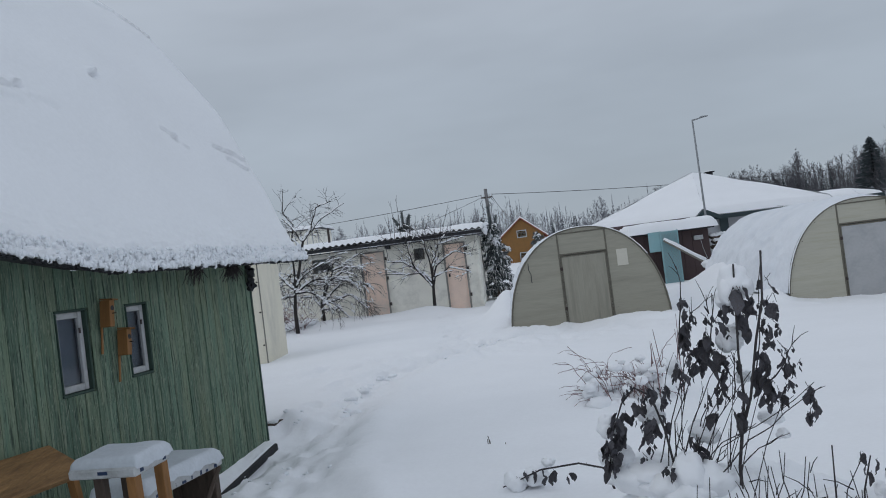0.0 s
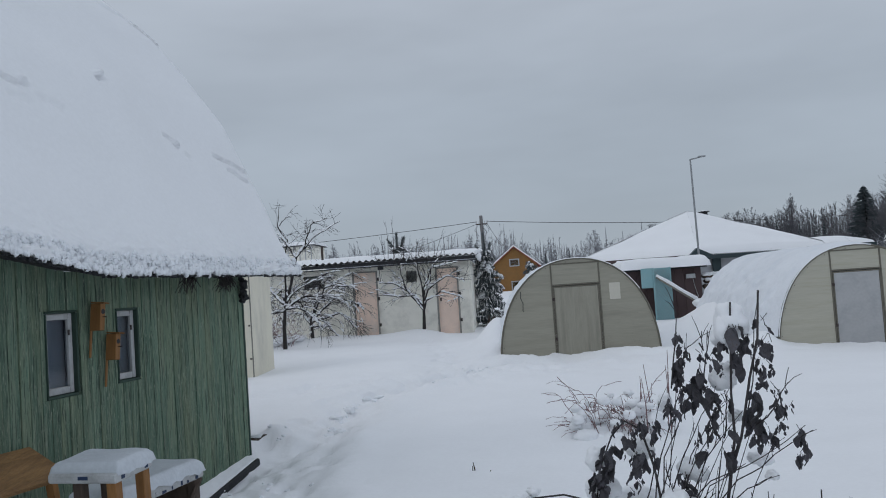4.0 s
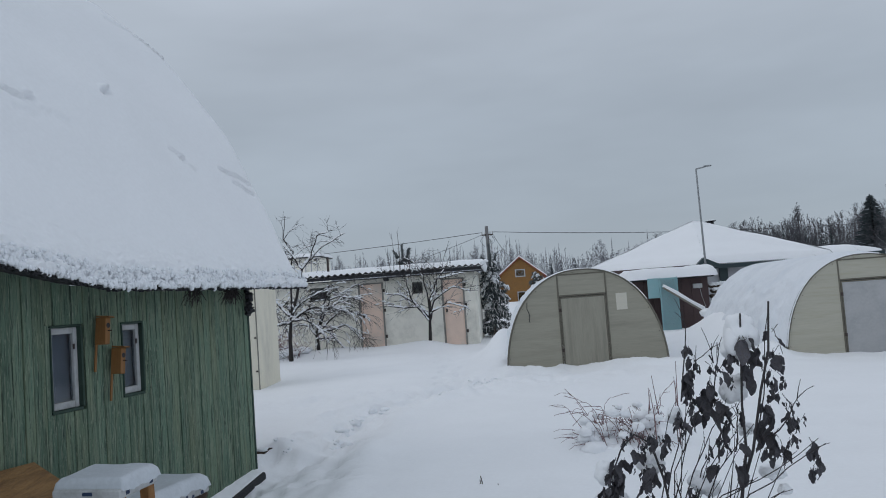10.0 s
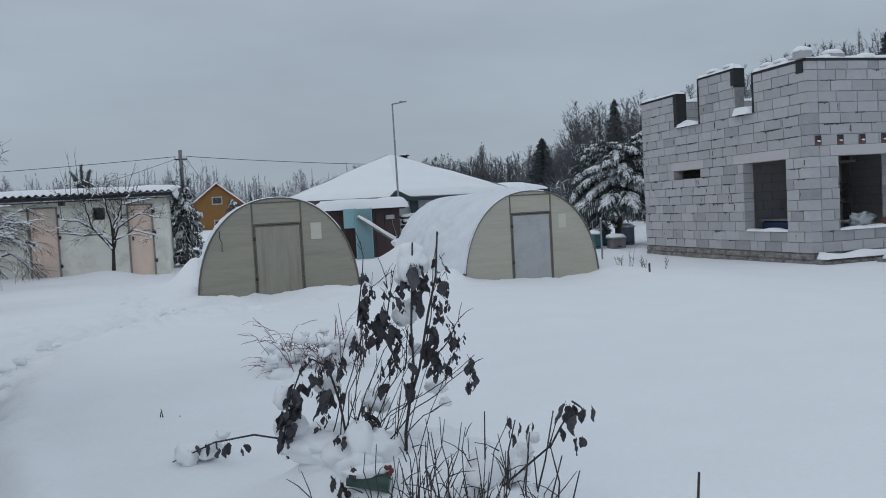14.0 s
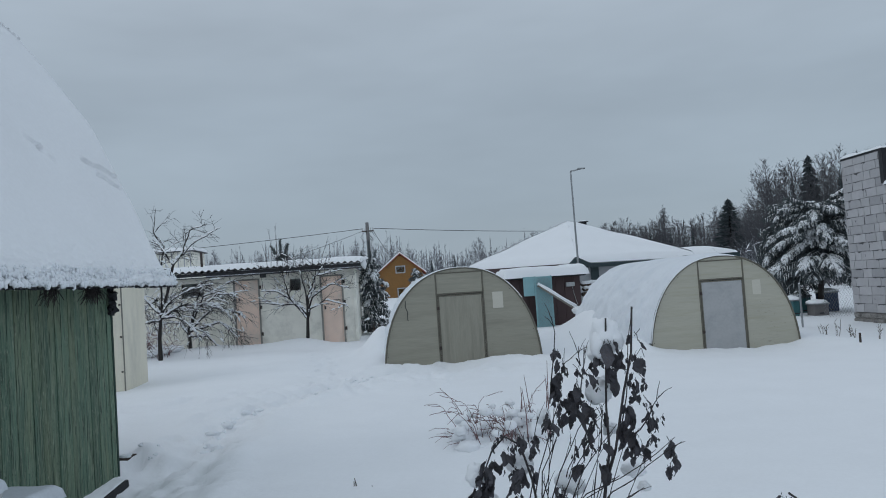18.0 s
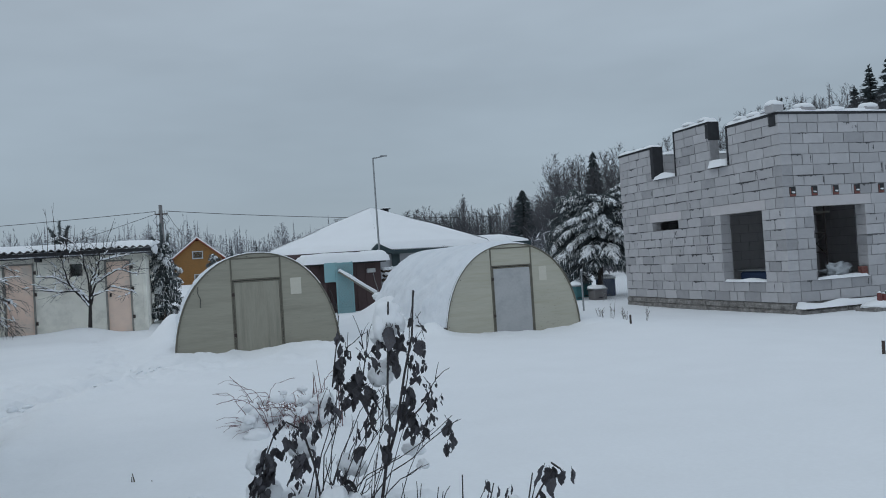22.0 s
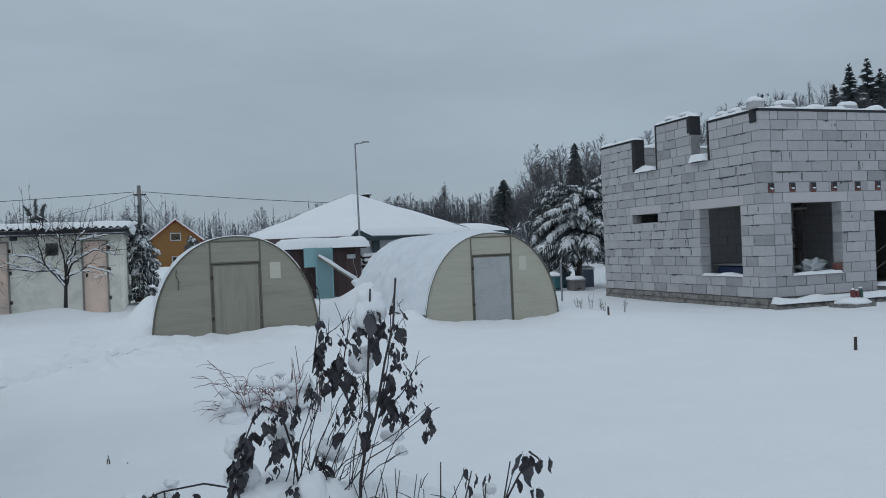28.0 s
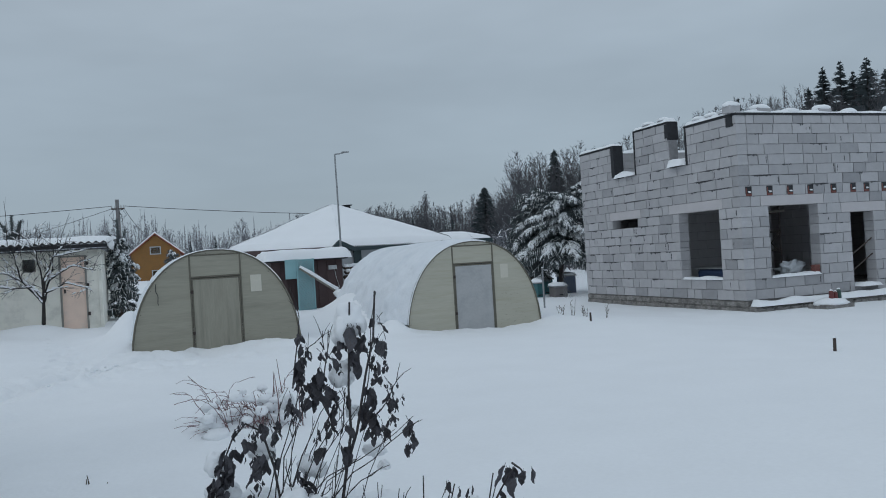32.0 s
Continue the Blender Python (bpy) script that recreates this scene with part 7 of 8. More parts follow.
def build_woods():
    rnd = random.Random(77)
    far, dark = Geo(), Geo()
    deg = -32.0
    while deg < 20.0:
        d = rnd.uniform(150, 185)
        p = bearing(deg, d)
        gz = ground_z(p.x, p.y) - 0.5
        top = d * ((0.047 if deg > 1 else 0.060) + 0.010 * noise.noise(Vector((deg * 0.35, 0, 1))) + rnd.uniform(-0.012, 0.009)) + 1.4 + (0.9 if deg > -3 else 0)
        if rnd.random() < 0.22:
            wood_spruce(rnd, far, p, gz, top - gz, 0.13)
        else:
            bare_tree(rnd, far, (p.x, p.y, gz), top - gz, rnd.uniform(1.5, 2.7), 66, 1.5, rnd.random() < 0.25)
        deg += rnd.uniform(0.10, 0.24)
    obj("far_woods", far, HAZED_TWIG, None, "distant bare birch wood along the horizon", category="woods", kind="stuff")
    mid = Geo()
    deg = 10.0
    while deg < 25.6:
        d = rnd.uniform(112, 135)
        p = bearing(deg, d)
        ang = 0.064 + 0.010 * noise.noise(Vector((deg * 0.9, 3, 1))) + rnd.uniform(-0.014, 0.004)
        if deg > 18.2:
            ang += 0.006 + (0.010 if abs(deg - 18.9) < 0.3 else 0)
        top = d * ang + 1.4
        gz = ground_z(p.x, p.y) - 0.5
        if rnd.random() < 0.2:
            wood_spruce(rnd, dark, p, gz, (top - gz) * 0.85, 0.14)
        else:
            bare_tree(rnd, mid, (p.x, p.y, gz), top - gz, rnd.uniform(1.5, 2.5), 92, 1.2, rnd.random() < (0.8 if deg < 18.2 else 0.3))
        deg += rnd.uniform(0.07, 0.18)
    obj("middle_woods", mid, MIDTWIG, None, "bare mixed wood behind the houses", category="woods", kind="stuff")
    near = Geo()
    deg = 25.0
    while deg < 54:
        d = rnd.uniform(66, 86)
        p = bearing(deg, d)
        ang = (0.113 + 0.0022 * (deg - 25)) + 0.007 * noise.noise(Vector((deg * 0.6, 5, 1))) + rnd.uniform(-0.022, 0.006)
        ang += 0.014 * min(1, max(0, (deg - 36) / 3))
        if deg < 25.6:
            ang -= 0.03 * (25.6 - deg)
        top = d * ang + 1.4
        gz = ground_z(p.x, p.y) - 0.5
        bare_tree(rnd, near, (p.x, p.y, gz), top - gz, rnd.uniform(2.0, 3.0), 185, 1.15, rnd.random() < 0.85)
        deg += rnd.uniform(0.35, 0.7)
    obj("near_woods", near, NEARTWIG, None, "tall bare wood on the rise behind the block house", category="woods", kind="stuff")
    under = Geo()
    for k in range(480):
        deg = rnd.uniform(-32, 54)
        if -3.0 < deg < 2.5:
            continue
        d = rnd.uniform(95, 130) if deg < 24 else rnd.uniform(55, 75)
        p = bearing(deg, d)
        h = rnd.uniform(2.0, 4.6) * (1 if deg > 8 else 0.8)
        for j in range(30):
            a = rnd.uniform(0, 6.28)
            c = p + Vector((rnd.uniform(-0.9, 0.9), 0, ground_z(p.x, p.y) + rnd.uniform(0, h * 0.6)))
            spray(under, c, c + Vector((math.cos(a) * 0.6, 0.2, rnd.uniform(0.5, 1.0) * h * 0.45)), 0.035)
    obj("undergrowth", under, MIDTWIG, None, "grey brush at the foot of the wood", category="woods", kind="stuff")
    for k in range(70):
        deg = rnd.choice((rnd.uniform(14, 24), rnd.uniform(26, 53), rnd.uniform(-6, 12)))
        d = rnd.uniform(120, 150) if deg < 24 else rnd.uniform(70, 84)
        p = bearing(deg, d)
        gz = ground_z(p.x, p.y)
        h = d * (0.036 if deg < 14 else 0.05 if deg < 24 else 0.10) * rnd.uniform(0.6, 1.1) + 1.4 - gz
        wood_spruce(rnd, dark, p, gz, h, 0.17)
    obj("spruce_woods", dark, FARNEEDLE, None, "dark spruces scattered through the wood", category="woods", kind="stuff")


build_woods()


# ---------------------------------------------------------------- shrubs near the camera
BUSH = Vector((1.098, 4.295, 0.0))
BUSH_R, BUSH_F = Vector((0.9486, -0.3166, 0.0)), Vector((0.3166, 0.9486, 0.0))


def bush(r, z, f=0.0):
    """A place by the shrub: across, up, beyond."""
    p = BUSH + BUSH_R * r + BUSH_F * f
    return Vector((p.x, p.y, z))


def leaf_mesh(k):
    """A frost-curled hanging leaf with a torn edge, folded along its middle; origin at its stalk, hanging down."""
    rnd = random.Random(k)
    w = rnd.uniform(0.30, 0.40)
    curl, fold, twist = rnd.uniform(-0.5, 0.5), rnd.uniform(0.15, 0.6), rnd.uniform(-0.6, 0.6)
    def fn(u, v):
        half = w * math.sin(math.pi * min(1, 0.05 + v * 0.95)) ** 0.7 * (1 - 0.3 * v) * (1 + 0.30 * noise.noise(Vector((k * 3.1 + (1 if u > 0.5 else -1) * 2, v * 7.0, 0))))
        x, y = (u * 2 - 1) * half, abs(u * 2 - 1) * half * fold
        c, s = math.cos(twist * v), math.sin(twist * v)
        return (x * c - y * s + 0.10 * math.sin(v * 4 + k), x * s + y * c + curl * v * v * 0.5 + 0.05 * math.sin(v * 9 + k) + 0.10 * noise.noise(Vector((u * 3, v * 5, k))), -0.14 - v)
    g = Geo().sheet(fn, 6, 9)
    g.tube([(0, 0, 0), (0.03, 0, -0.08), (0.10 * math.sin(k), 0, -0.16)], 0.018, 3, False)
    return mesh_of("leaf", g, LEAF, True)


LEAVES = [leaf_mesh(k) for k in range(14)]


def hang_leaf(rnd, parent, p, size):
    m = Matrix.Rotation(rnd.uniform(0, 6.28), 4, "Z") @ Matrix.Rotation(rnd.uniform(-0.5, 0.5), 4, "X") @ Matrix.Rotation(rnd.uniform(-0.35, 0.35), 4, "Y") @ Matrix.Diagonal((size, size, size * rnd.uniform(0.85, 1.2), 1))
    place("leaf", rnd.choice(LEAVES), p, parent, turn=m)


def stem(parent, pts, r0, r1, mat=None, name="stem", sides=5):
    n = len(pts)
    obj(name, Geo().tube(pts, [r0 + (r1 - r0) * k / (n - 1) for k in range(n)], sides), mat or TWIG, parent, smooth=True)


def clump(parent, r, z, f, size, seed, squash=0.85):
    if size > 0.13:
        z, squash, size = z - 0.45 * size, squash * 0.75, size * 1.25
    rnd = random.Random(int(seed * 1000))
    g = Geo().blob(bush(r, z, f), (size * 0.9, size * 0.9, size * squash * 0.9), 0.16, 22, 16, seed, 1.6)
    for k in range(5):
        a = rnd.uniform(0, 6.28)
        g.blob(bush(r + math.cos(a) * size * 0.55, z + rnd.uniform(-0.6, 0.35) * size * squash, f + math.sin(a) * size * 0.5), (size * 0.62, size * 0.62, size * squash * rnd.uniform(0.55, 0.75)), 0.16, 16, 12, seed + k, 2.0)
    obj("snow_clump", g, SNOW, parent, "soft clump of snow caught in the stems", smooth=True)


def build_main_bush():
    rnd = random.Random(101)
    b = thing("garden_shrub", bush(-0.46, -0.2), "tall shrub with blackened hanging leaves and snow clumps", "shrub")
    stem(b, [bush(-0.47, -0.2), bush(-0.46, 0.26), bush(-0.40, 0.59), bush(-0.40, 0.80), bush(-0.37, 1.235)], 0.0095, 0.0045, sides=7)
    stem(b, [bush(-0.41, 0.48), bush(-0.37, 0.59), bush(-0.31, 0.87, -0.02), bush(-0.26, 1.06, -0.03), bush(-0.24, 1.285, -0.03)], 0.0075, 0.0048, sides=7)
    lines = [((-0.81, 0.18), (-0.76, 0.49), (-0.68, 0.71), (-0.62, 0.89)), ((-0.76, 0.2), (-0.73, 0.49), (-0.64, 0.69), (-0.57, 0.83)), ((-0.75, 0.18), (-0.64, 0.5), (-0.54, 0.7), (-0.48, 0.78)), ((-0.72, 0.2), (-0.62, 0.48), (-0.48, 0.72)), ((-0.71, 0.18), (-0.58, 0.5), (-0.43, 0.69)), ((-0.69, 0.2), (-0.54, 0.48), (-0.36, 0.71)), ((-0.82, 0.17), (-0.72, 0.44), (-0.69, 0.57), (-0.66, 0.86)), ((-0.65, 0.17), (-0.58, 0.33), (-0.45, 0.42), (-0.27, 0.51), (-0.09, 0.65)), ((-0.62, 0.16), (-0.4, 0.4), (-0.29, 0.46), (-0.15, 0.58), (-0.06, 0.64)), ((-0.45, 0.27), (-0.36, 0.36), (-0.25, 0.42)), ((-0.6, 0.19), (-0.54, 0.34), (-0.36, 0.46))]
    more = [((-0.87, 0.2), (-0.81, 0.4), (-0.79, 0.58), (-0.75, 0.75)), ((-0.76, 0.2), (-0.67, 0.16), (-0.72, 0.44)), ((-0.7, 0.17), (-0.78, 0.17), (-0.69, 0.3)), ((-0.65, 0.22), (-0.71, 0.29), (-0.75, 0.43)), ((-0.61, 0.16), (-0.58, 0.27), (-0.51, 0.31)), ((-0.4, 0.52), (-0.33, 0.73), (-0.29, 0.95), (-0.24, 1.28)), ((-0.45, 0.58), (-0.43, 0.71), (-0.43, 0.81)), ((-0.3, 0.65), (-0.2, 0.75), (-0.14, 0.85)), ((-0.68, 0.82), (-0.64, 1.08), (-0.64, 1.25)), ((-0.53, 0.82), (-0.51, 0.96), (-0.49, 1.1)), ((-0.58, 0.96), (-0.61, 1), (-0.56, 1.04)), ((-0.53, 1.04), (-0.52, 1), (-0.52, 1.1))]
    left_leaves = [(-0.63, 1.03, 0.06, 3), (-0.6, 0.98, 0.06, 2), (-0.62, 0.92, 0.06, 3), (-0.64, 0.86, 0.055, 3), (-0.65, 0.81, 0.05, 2), (-0.62, 0.77, 0.06, 4), (-0.69, 0.74, 0.06, 3), (-0.69, 0.68, 0.06, 3), (-0.53, 0.97, 0.035, 2), (-0.54, 0.88, 0.055, 4), (-0.54, 0.79, 0.095, 4), (-0.49, 0.94, 0.06, 2), (-0.48, 0.77, 0.055, 5), (-0.48, 0.69, 0.05, 3), (-0.42, 0.75, 0.05, 3), (-0.51, 0.6, 0.065, 4), (-0.52, 0.54, 0.06, 2), (-0.44, 0.55, 0.085, 2), (-0.56, 0.57, 0.045, 2)]
    right_leaves = [(-0.43, 1, 0.065, 4), (-0.35, 1.04, 0.1, 3), (-0.37, 0.94, 0.07, 4), (-0.43, 0.91, 0.035, 2), (-0.24, 1.11, 0.055, 2), (-0.24, 1.01, 0.06, 2), (-0.2, 1, 0.07, 2), (-0.29, 0.99, 0.04, 1), (-0.27, 0.92, 0.055, 4), (-0.26, 0.85, 0.055, 3), (-0.21, 0.9, 0.045, 3), (-0.3, 0.74, 0.09, 4), (-0.21, 0.81, 0.03, 2), (-0.2, 0.76, 0.045, 4), (-0.2, 0.7, 0.045, 4), (-0.19, 0.63, 0.04, 3), (-0.15, 0.78, 0.04, 1), (-0.15, 0.7, 0.045, 2), (-0.28, 0.62, 0.06, 5), (-0.3, 0.56, 0.05, 3), (-0.24, 0.58, 0.05, 3), (-0.11, 0.59, 0.05, 4), (-0.09, 0.54, 0.045, 3), (-0.12, 0.49, 0.045, 3)]
    low_leaves = [(-0.95, 0.65, 0.04, 3), (-0.89, 0.6, 0.05, 3), (-0.9, 0.55, 0.04, 1), (-0.87, 0.58, 0.04, 1), (-0.82, 0.64, 0.04, 2), (-0.78, 0.6, 0.05, 4), (-0.87, 0.45, 0.06, 9), (-0.9, 0.43, 0.06, 5), (-0.87, 0.33, 0.04, 2), (-0.9, 0.28, 0.04, 2), (-0.65, 0.35, 0.055, 5), (-0.79, 0.44, 0.045, 2)]
    for line in lines + more:
        f = rnd.uniform(-0.07, 0.10)
        pts = [bush(*line[0], f * 0.5)] if line[0][1] > 0.3 else [bush(line[0][0] - 0.3 * (line[1][0] - line[0][0]), -0.1, f * 0.3), bush(*line[0], f * 0.5)]
        for (r0, z0), (r1, z1) in zip(line, line[1:]):
            for t in (0.5, 1.0):
                w = 0.010 if t < 1 else 0.004
                pts.append(bush(r0 + (r1 - r0) * t + rnd.uniform(-w, w), z0 + (z1 - z0) * t + rnd.uniform(-w, w), f))
        stem(b, pts, 0.0042, 0.0018)
        for j in range(2):
            p, d = along(pts, rnd.uniform(0.55, 0.97))
            q = p + d * rnd.uniform(0.03, 0.08) + BUSH_R * rnd.uniform(-0.05, 0.06) + Vector((0, 0, rnd.uniform(0.0, 0.05)))
            stem(b, [p, p.lerp(q, 0.5) + Vector((0, 0, 0.008)), q], 0.0022, 0.0012, sides=4)
    for k in range(16):
        r, f = rnd.uniform(-0.85, -0.45), rnd.uniform(-0.05, 0.15)
        z1, lean = rnd.uniform(0.40, 0.74), rnd.uniform(0.05, 0.36)
        pts = [bush(r + lean * u + rnd.uniform(-0.008, 0.008), z1 * u - 0.02 + 0.03 * math.sin(3 * u), f + 0.02 * math.sin(9 * u + k)) for u in (0.0, 0.3, 0.55, 0.8, 1.0)]
        stem(b, pts, 0.0032, 0.0014)
    for r, z, size, n in left_leaves + right_leaves + low_leaves:
        f = rnd.uniform(-0.03, 0.06)
        for k in range(int(n * 1.9) + 1):
            hang_leaf(rnd, b, bush(r + rnd.gauss(0, 0.24) * size, z + rnd.uniform(-0.75, 0.6) * size + size * 0.5, f + rnd.uniform(-0.03, 0.03)), size * (rnd.uniform(0.55, 0.85) if rnd.random() < 0.62 else rnd.uniform(0.95, 1.4)))
        stem(b, [bush(r + rnd.uniform(-0.03, 0.03), z + size * 1.1, f + 0.02), bush(r, z + size * 0.5, f)], 0.0018, 0.0012, sides=4)
    # arching branch loaded with leaves
    arch_pts = [bush(-0.72, -0.1), bush(-0.79, 0.44), bush(-0.84, 0.62), bush(-0.92, 0.665), bush(-0.99, 0.59), bush(-1.06, 0.43), bush(-1.09, 0.27)]
    stem(b, arch_pts, 0.007, 0.0035)
    for k in range(50):
        p, d = along(arch_pts, rnd.uniform(0.70, 1.0))
        hang_leaf(rnd, b, p + Vector((rnd.uniform(-0.035, 0.035), rnd.uniform(-0.05, 0.05), rnd.uniform(-0.03, 0.02))), rnd.uniform(0.05, 0.085))
    for k in range(6):
        hang_leaf(rnd, b, bush(-0.88 + rnd.uniform(-0.07, 0.08), 0.50 + rnd.uniform(-0.05, 0.03), rnd.uniform(-0.05, 0.1)), rnd.uniform(0.05, 0.075))
    for k in range(9):
        hang_leaf(rnd, b, bush(-0.79 + rnd.uniform(-0.06, 0.05), 0.65 + rnd.uniform(-0.03, 0.03), rnd.uniform(-0.03, 0.05)), rnd.uniform(0.05, 0.07))
    for r, z, f, size, sq in ((-0.385, 1.15, 0.06, 0.078, 1.2), (-0.44, 1.06, 0.08, 0.045, 1.1), (-0.44, 0.86, 0.10, 0.06, 1.2), (-1.10, 0.46, 0.06, 0.055, 1.2), (-1.07, 0.31, 0.08, 0.08, 0.9), (-0.87, 0.52, 0.1, 0.07, 0.8), (-0.74, 0.73, 0.2, 0.04, 1.2),
                              (-0.95, 0.26, 0.12, 0.15, 0.7), (-0.62, 0.40, 0.12, 0.07, 0.8), (-0.70, 0.22, 0.02, 0.15, 0.95), (-0.66, 0.06, -0.08, 0.17, 0.8), (-0.38, 0.16, 0.22, 0.21, 0.8), (-0.17, 0.11, 0.20, 0.18, 0.7), (-0.25, 0.405, 0.05, 0.03, 0.9),
                              (-0.53, 0.18, 0.26, 0.20, 0.75), (-0.82, 0.16, 0.15, 0.19, 0.7), (-0.40, 0.66, 0.2, 0.04, 0.8), (-0.30, 0.45, 0.18, 0.06, 0.6), (-0.69, 0.23, -0.06, 0.105, 1.2), (-0.70, 0.12, -0.08, 0.125, 1.1)):
        clump(b, r, z, f, size, r * 9 + z * 5, sq)
    # bare stubble of cut stems at the foot
    for k in range(84):
        r, f = rnd.triangular(-0.78, 0.34, -0.22), rnd.uniform(-0.75, -0.30)
        h = rnd.uniform(0.08, 0.48) - 0.20 * abs(r + 0.25)
        a = bush(r, -0.2, f)
        c = bush(r + rnd.gauss(0.03, 0.10), h, f + rnd.uniform(-0.08, 0.08))
        m = a.lerp(c, 0.6) + BUSH_R * rnd.uniform(-0.05, 0.05)
        stem(b, [a, m, m.lerp(c, 0.5) + BUSH_R * rnd.uniform(-0.025, 0.025), c], 0.0036, 0.0018)
        if rnd.random() < 0.75:
            p = m.lerp(c, rnd.uniform(0.0, 0.8))
            q = p + BUSH_R * rnd.uniform(-0.12, 0.12) + Vector((0, 0, rnd.uniform(0.0, 0.09)))
            stem(b, [p, p.lerp(q, 0.5) + Vector((0, 0, 0.01)), q], 0.0030, 0.0015)
    for k in range(7):
        hang_leaf(rnd, b, bush(-0.75 + rnd.uniform(-0.05, 0.06), 0.12 + rnd.uniform(-0.06, 0.08), -0.3), rnd.uniform(0.05, 0.075))
    for k in range(5):
        hang_leaf(rnd, b, bush(-0.76 + rnd.uniform(-0.03, 0.03), 0.30 + rnd.uniform(-0.05, 0.05), -0.15), rnd.uniform(0.045, 0.06))


build_main_bush()


def build_low_branch():
    rnd = random.Random(7)
    b = thing("arching_branch", bush(-1.4, -0.1, 0.85), "thorny arching branch with a few withered leaves in the snow", "branch")
    pts = [bush(-1.28, -0.15, 0.85), bush(-1.34, 0.02, 0.85), bush(-1.50, 0.055, 0.84), bush(-1.75, 0.02, 0.83), bush(-1.92, -0.05, 0.82), bush(-2.02, -0.09, 0.82)]
    stem(b, pts, 0.008, 0.004)
    for k in range(26):
        p, d = along(pts, rnd.uniform(0.15, 1))
        stem(b, [p, p + Vector((rnd.uniform(-0.012, 0.012), 0, rnd.uniform(-0.012, 0.014)))], 0.002, 0.0008, name="thorn", sides=3)
    for r in (-1.92, -1.86, -1.80, -1.74, -1.72, -1.68, -1.66, -1.58, -1.56):
        hang_leaf(rnd, b, bush(r, 0.01 + rnd.uniform(-0.03, 0.02), 0.82), rnd.uniform(0.055, 0.085))
    for r, z, s in ((-1.95, -0.06, 0.10), (-1.82, -0.04, 0.09), (-1.72, 0.05, 0.045)):
        clump(b, r, z, 0.9, s, r, 0.8)


build_low_branch()


def build_side_shrub():
    rnd = random.Random(17)
    b = thing("rose_shrub", bush(0.15, -0.2, -0.38), "small bare shrub with a few blackened leaves standing in snow", "shrub")
    pts = [bush(-0.10, -0.2, -0.38), bush(0.02, 0.10, -0.38), bush(0.24, 0.27, -0.37), bush(0.29, 0.42, -0.36)]
    stem(b, pts, 0.007, 0.004)
    extra = [((0.10, -0.2), (0.22, 0.2), (0.27, 0.43)), ((0.02, -0.2), (0.05, 0.25), (0.09, 0.40)), ((0.12, -0.2), (0.12, 0.1), (0.15, 0.36)), ((0.24, 0.27), (0.30, 0.36), (0.36, 0.47)),
             ((0.2, -0.2), (0.24, 0.05), (0.30, 0.22)), ((0.3, -0.2), (0.33, 0.0), (0.38, 0.14)), ((0.12, -0.2), (0.18, 0.0), (0.17, 0.22)), ((-0.07, -0.2), (-0.06, 0.2), (-0.05, 0.45)), ((0.36, 0.47), (0.39, 0.46), (0.41, 0.42)), ((0.25, -0.2), (0.28, 0.1), (0.24, 0.3))]
    for line in extra:
        stem(b, [bush(r, z, -0.38 + rnd.uniform(-0.05, 0.05)) for r, z in line], 0.0055, 0.003)
    for r, z, n, s in ((0.35, 0.45, 6, 0.075), (0.43, 0.42, 3, 0.07), (0.37, 0.30, 2, 0.08), (0.30, 0.36, 2, 0.06), (0.085, 0.38, 5, 0.055), (0.15, 0.36, 2, 0.05), (0.20, 0.02, 3, 0.06)):
        for k in range(n):
            hang_leaf(rnd, b, bush(r + rnd.uniform(-0.03, 0.03), z + rnd.uniform(-0.03, 0.04), -0.38 + rnd.uniform(-0.05, 0.05)), s * rnd.uniform(0.8, 1.15))
    for r, z, s in ((-0.06, 0.14, 0.11), (0.08, 0.18, 0.07), (0.17, 0.30, 0.03), (0.05, 0.03, 0.14), (0.12, 0.24, 0.045)):
        clump(b, r, z, -0.30, s, r * 7, 1.0)


build_side_shrub()


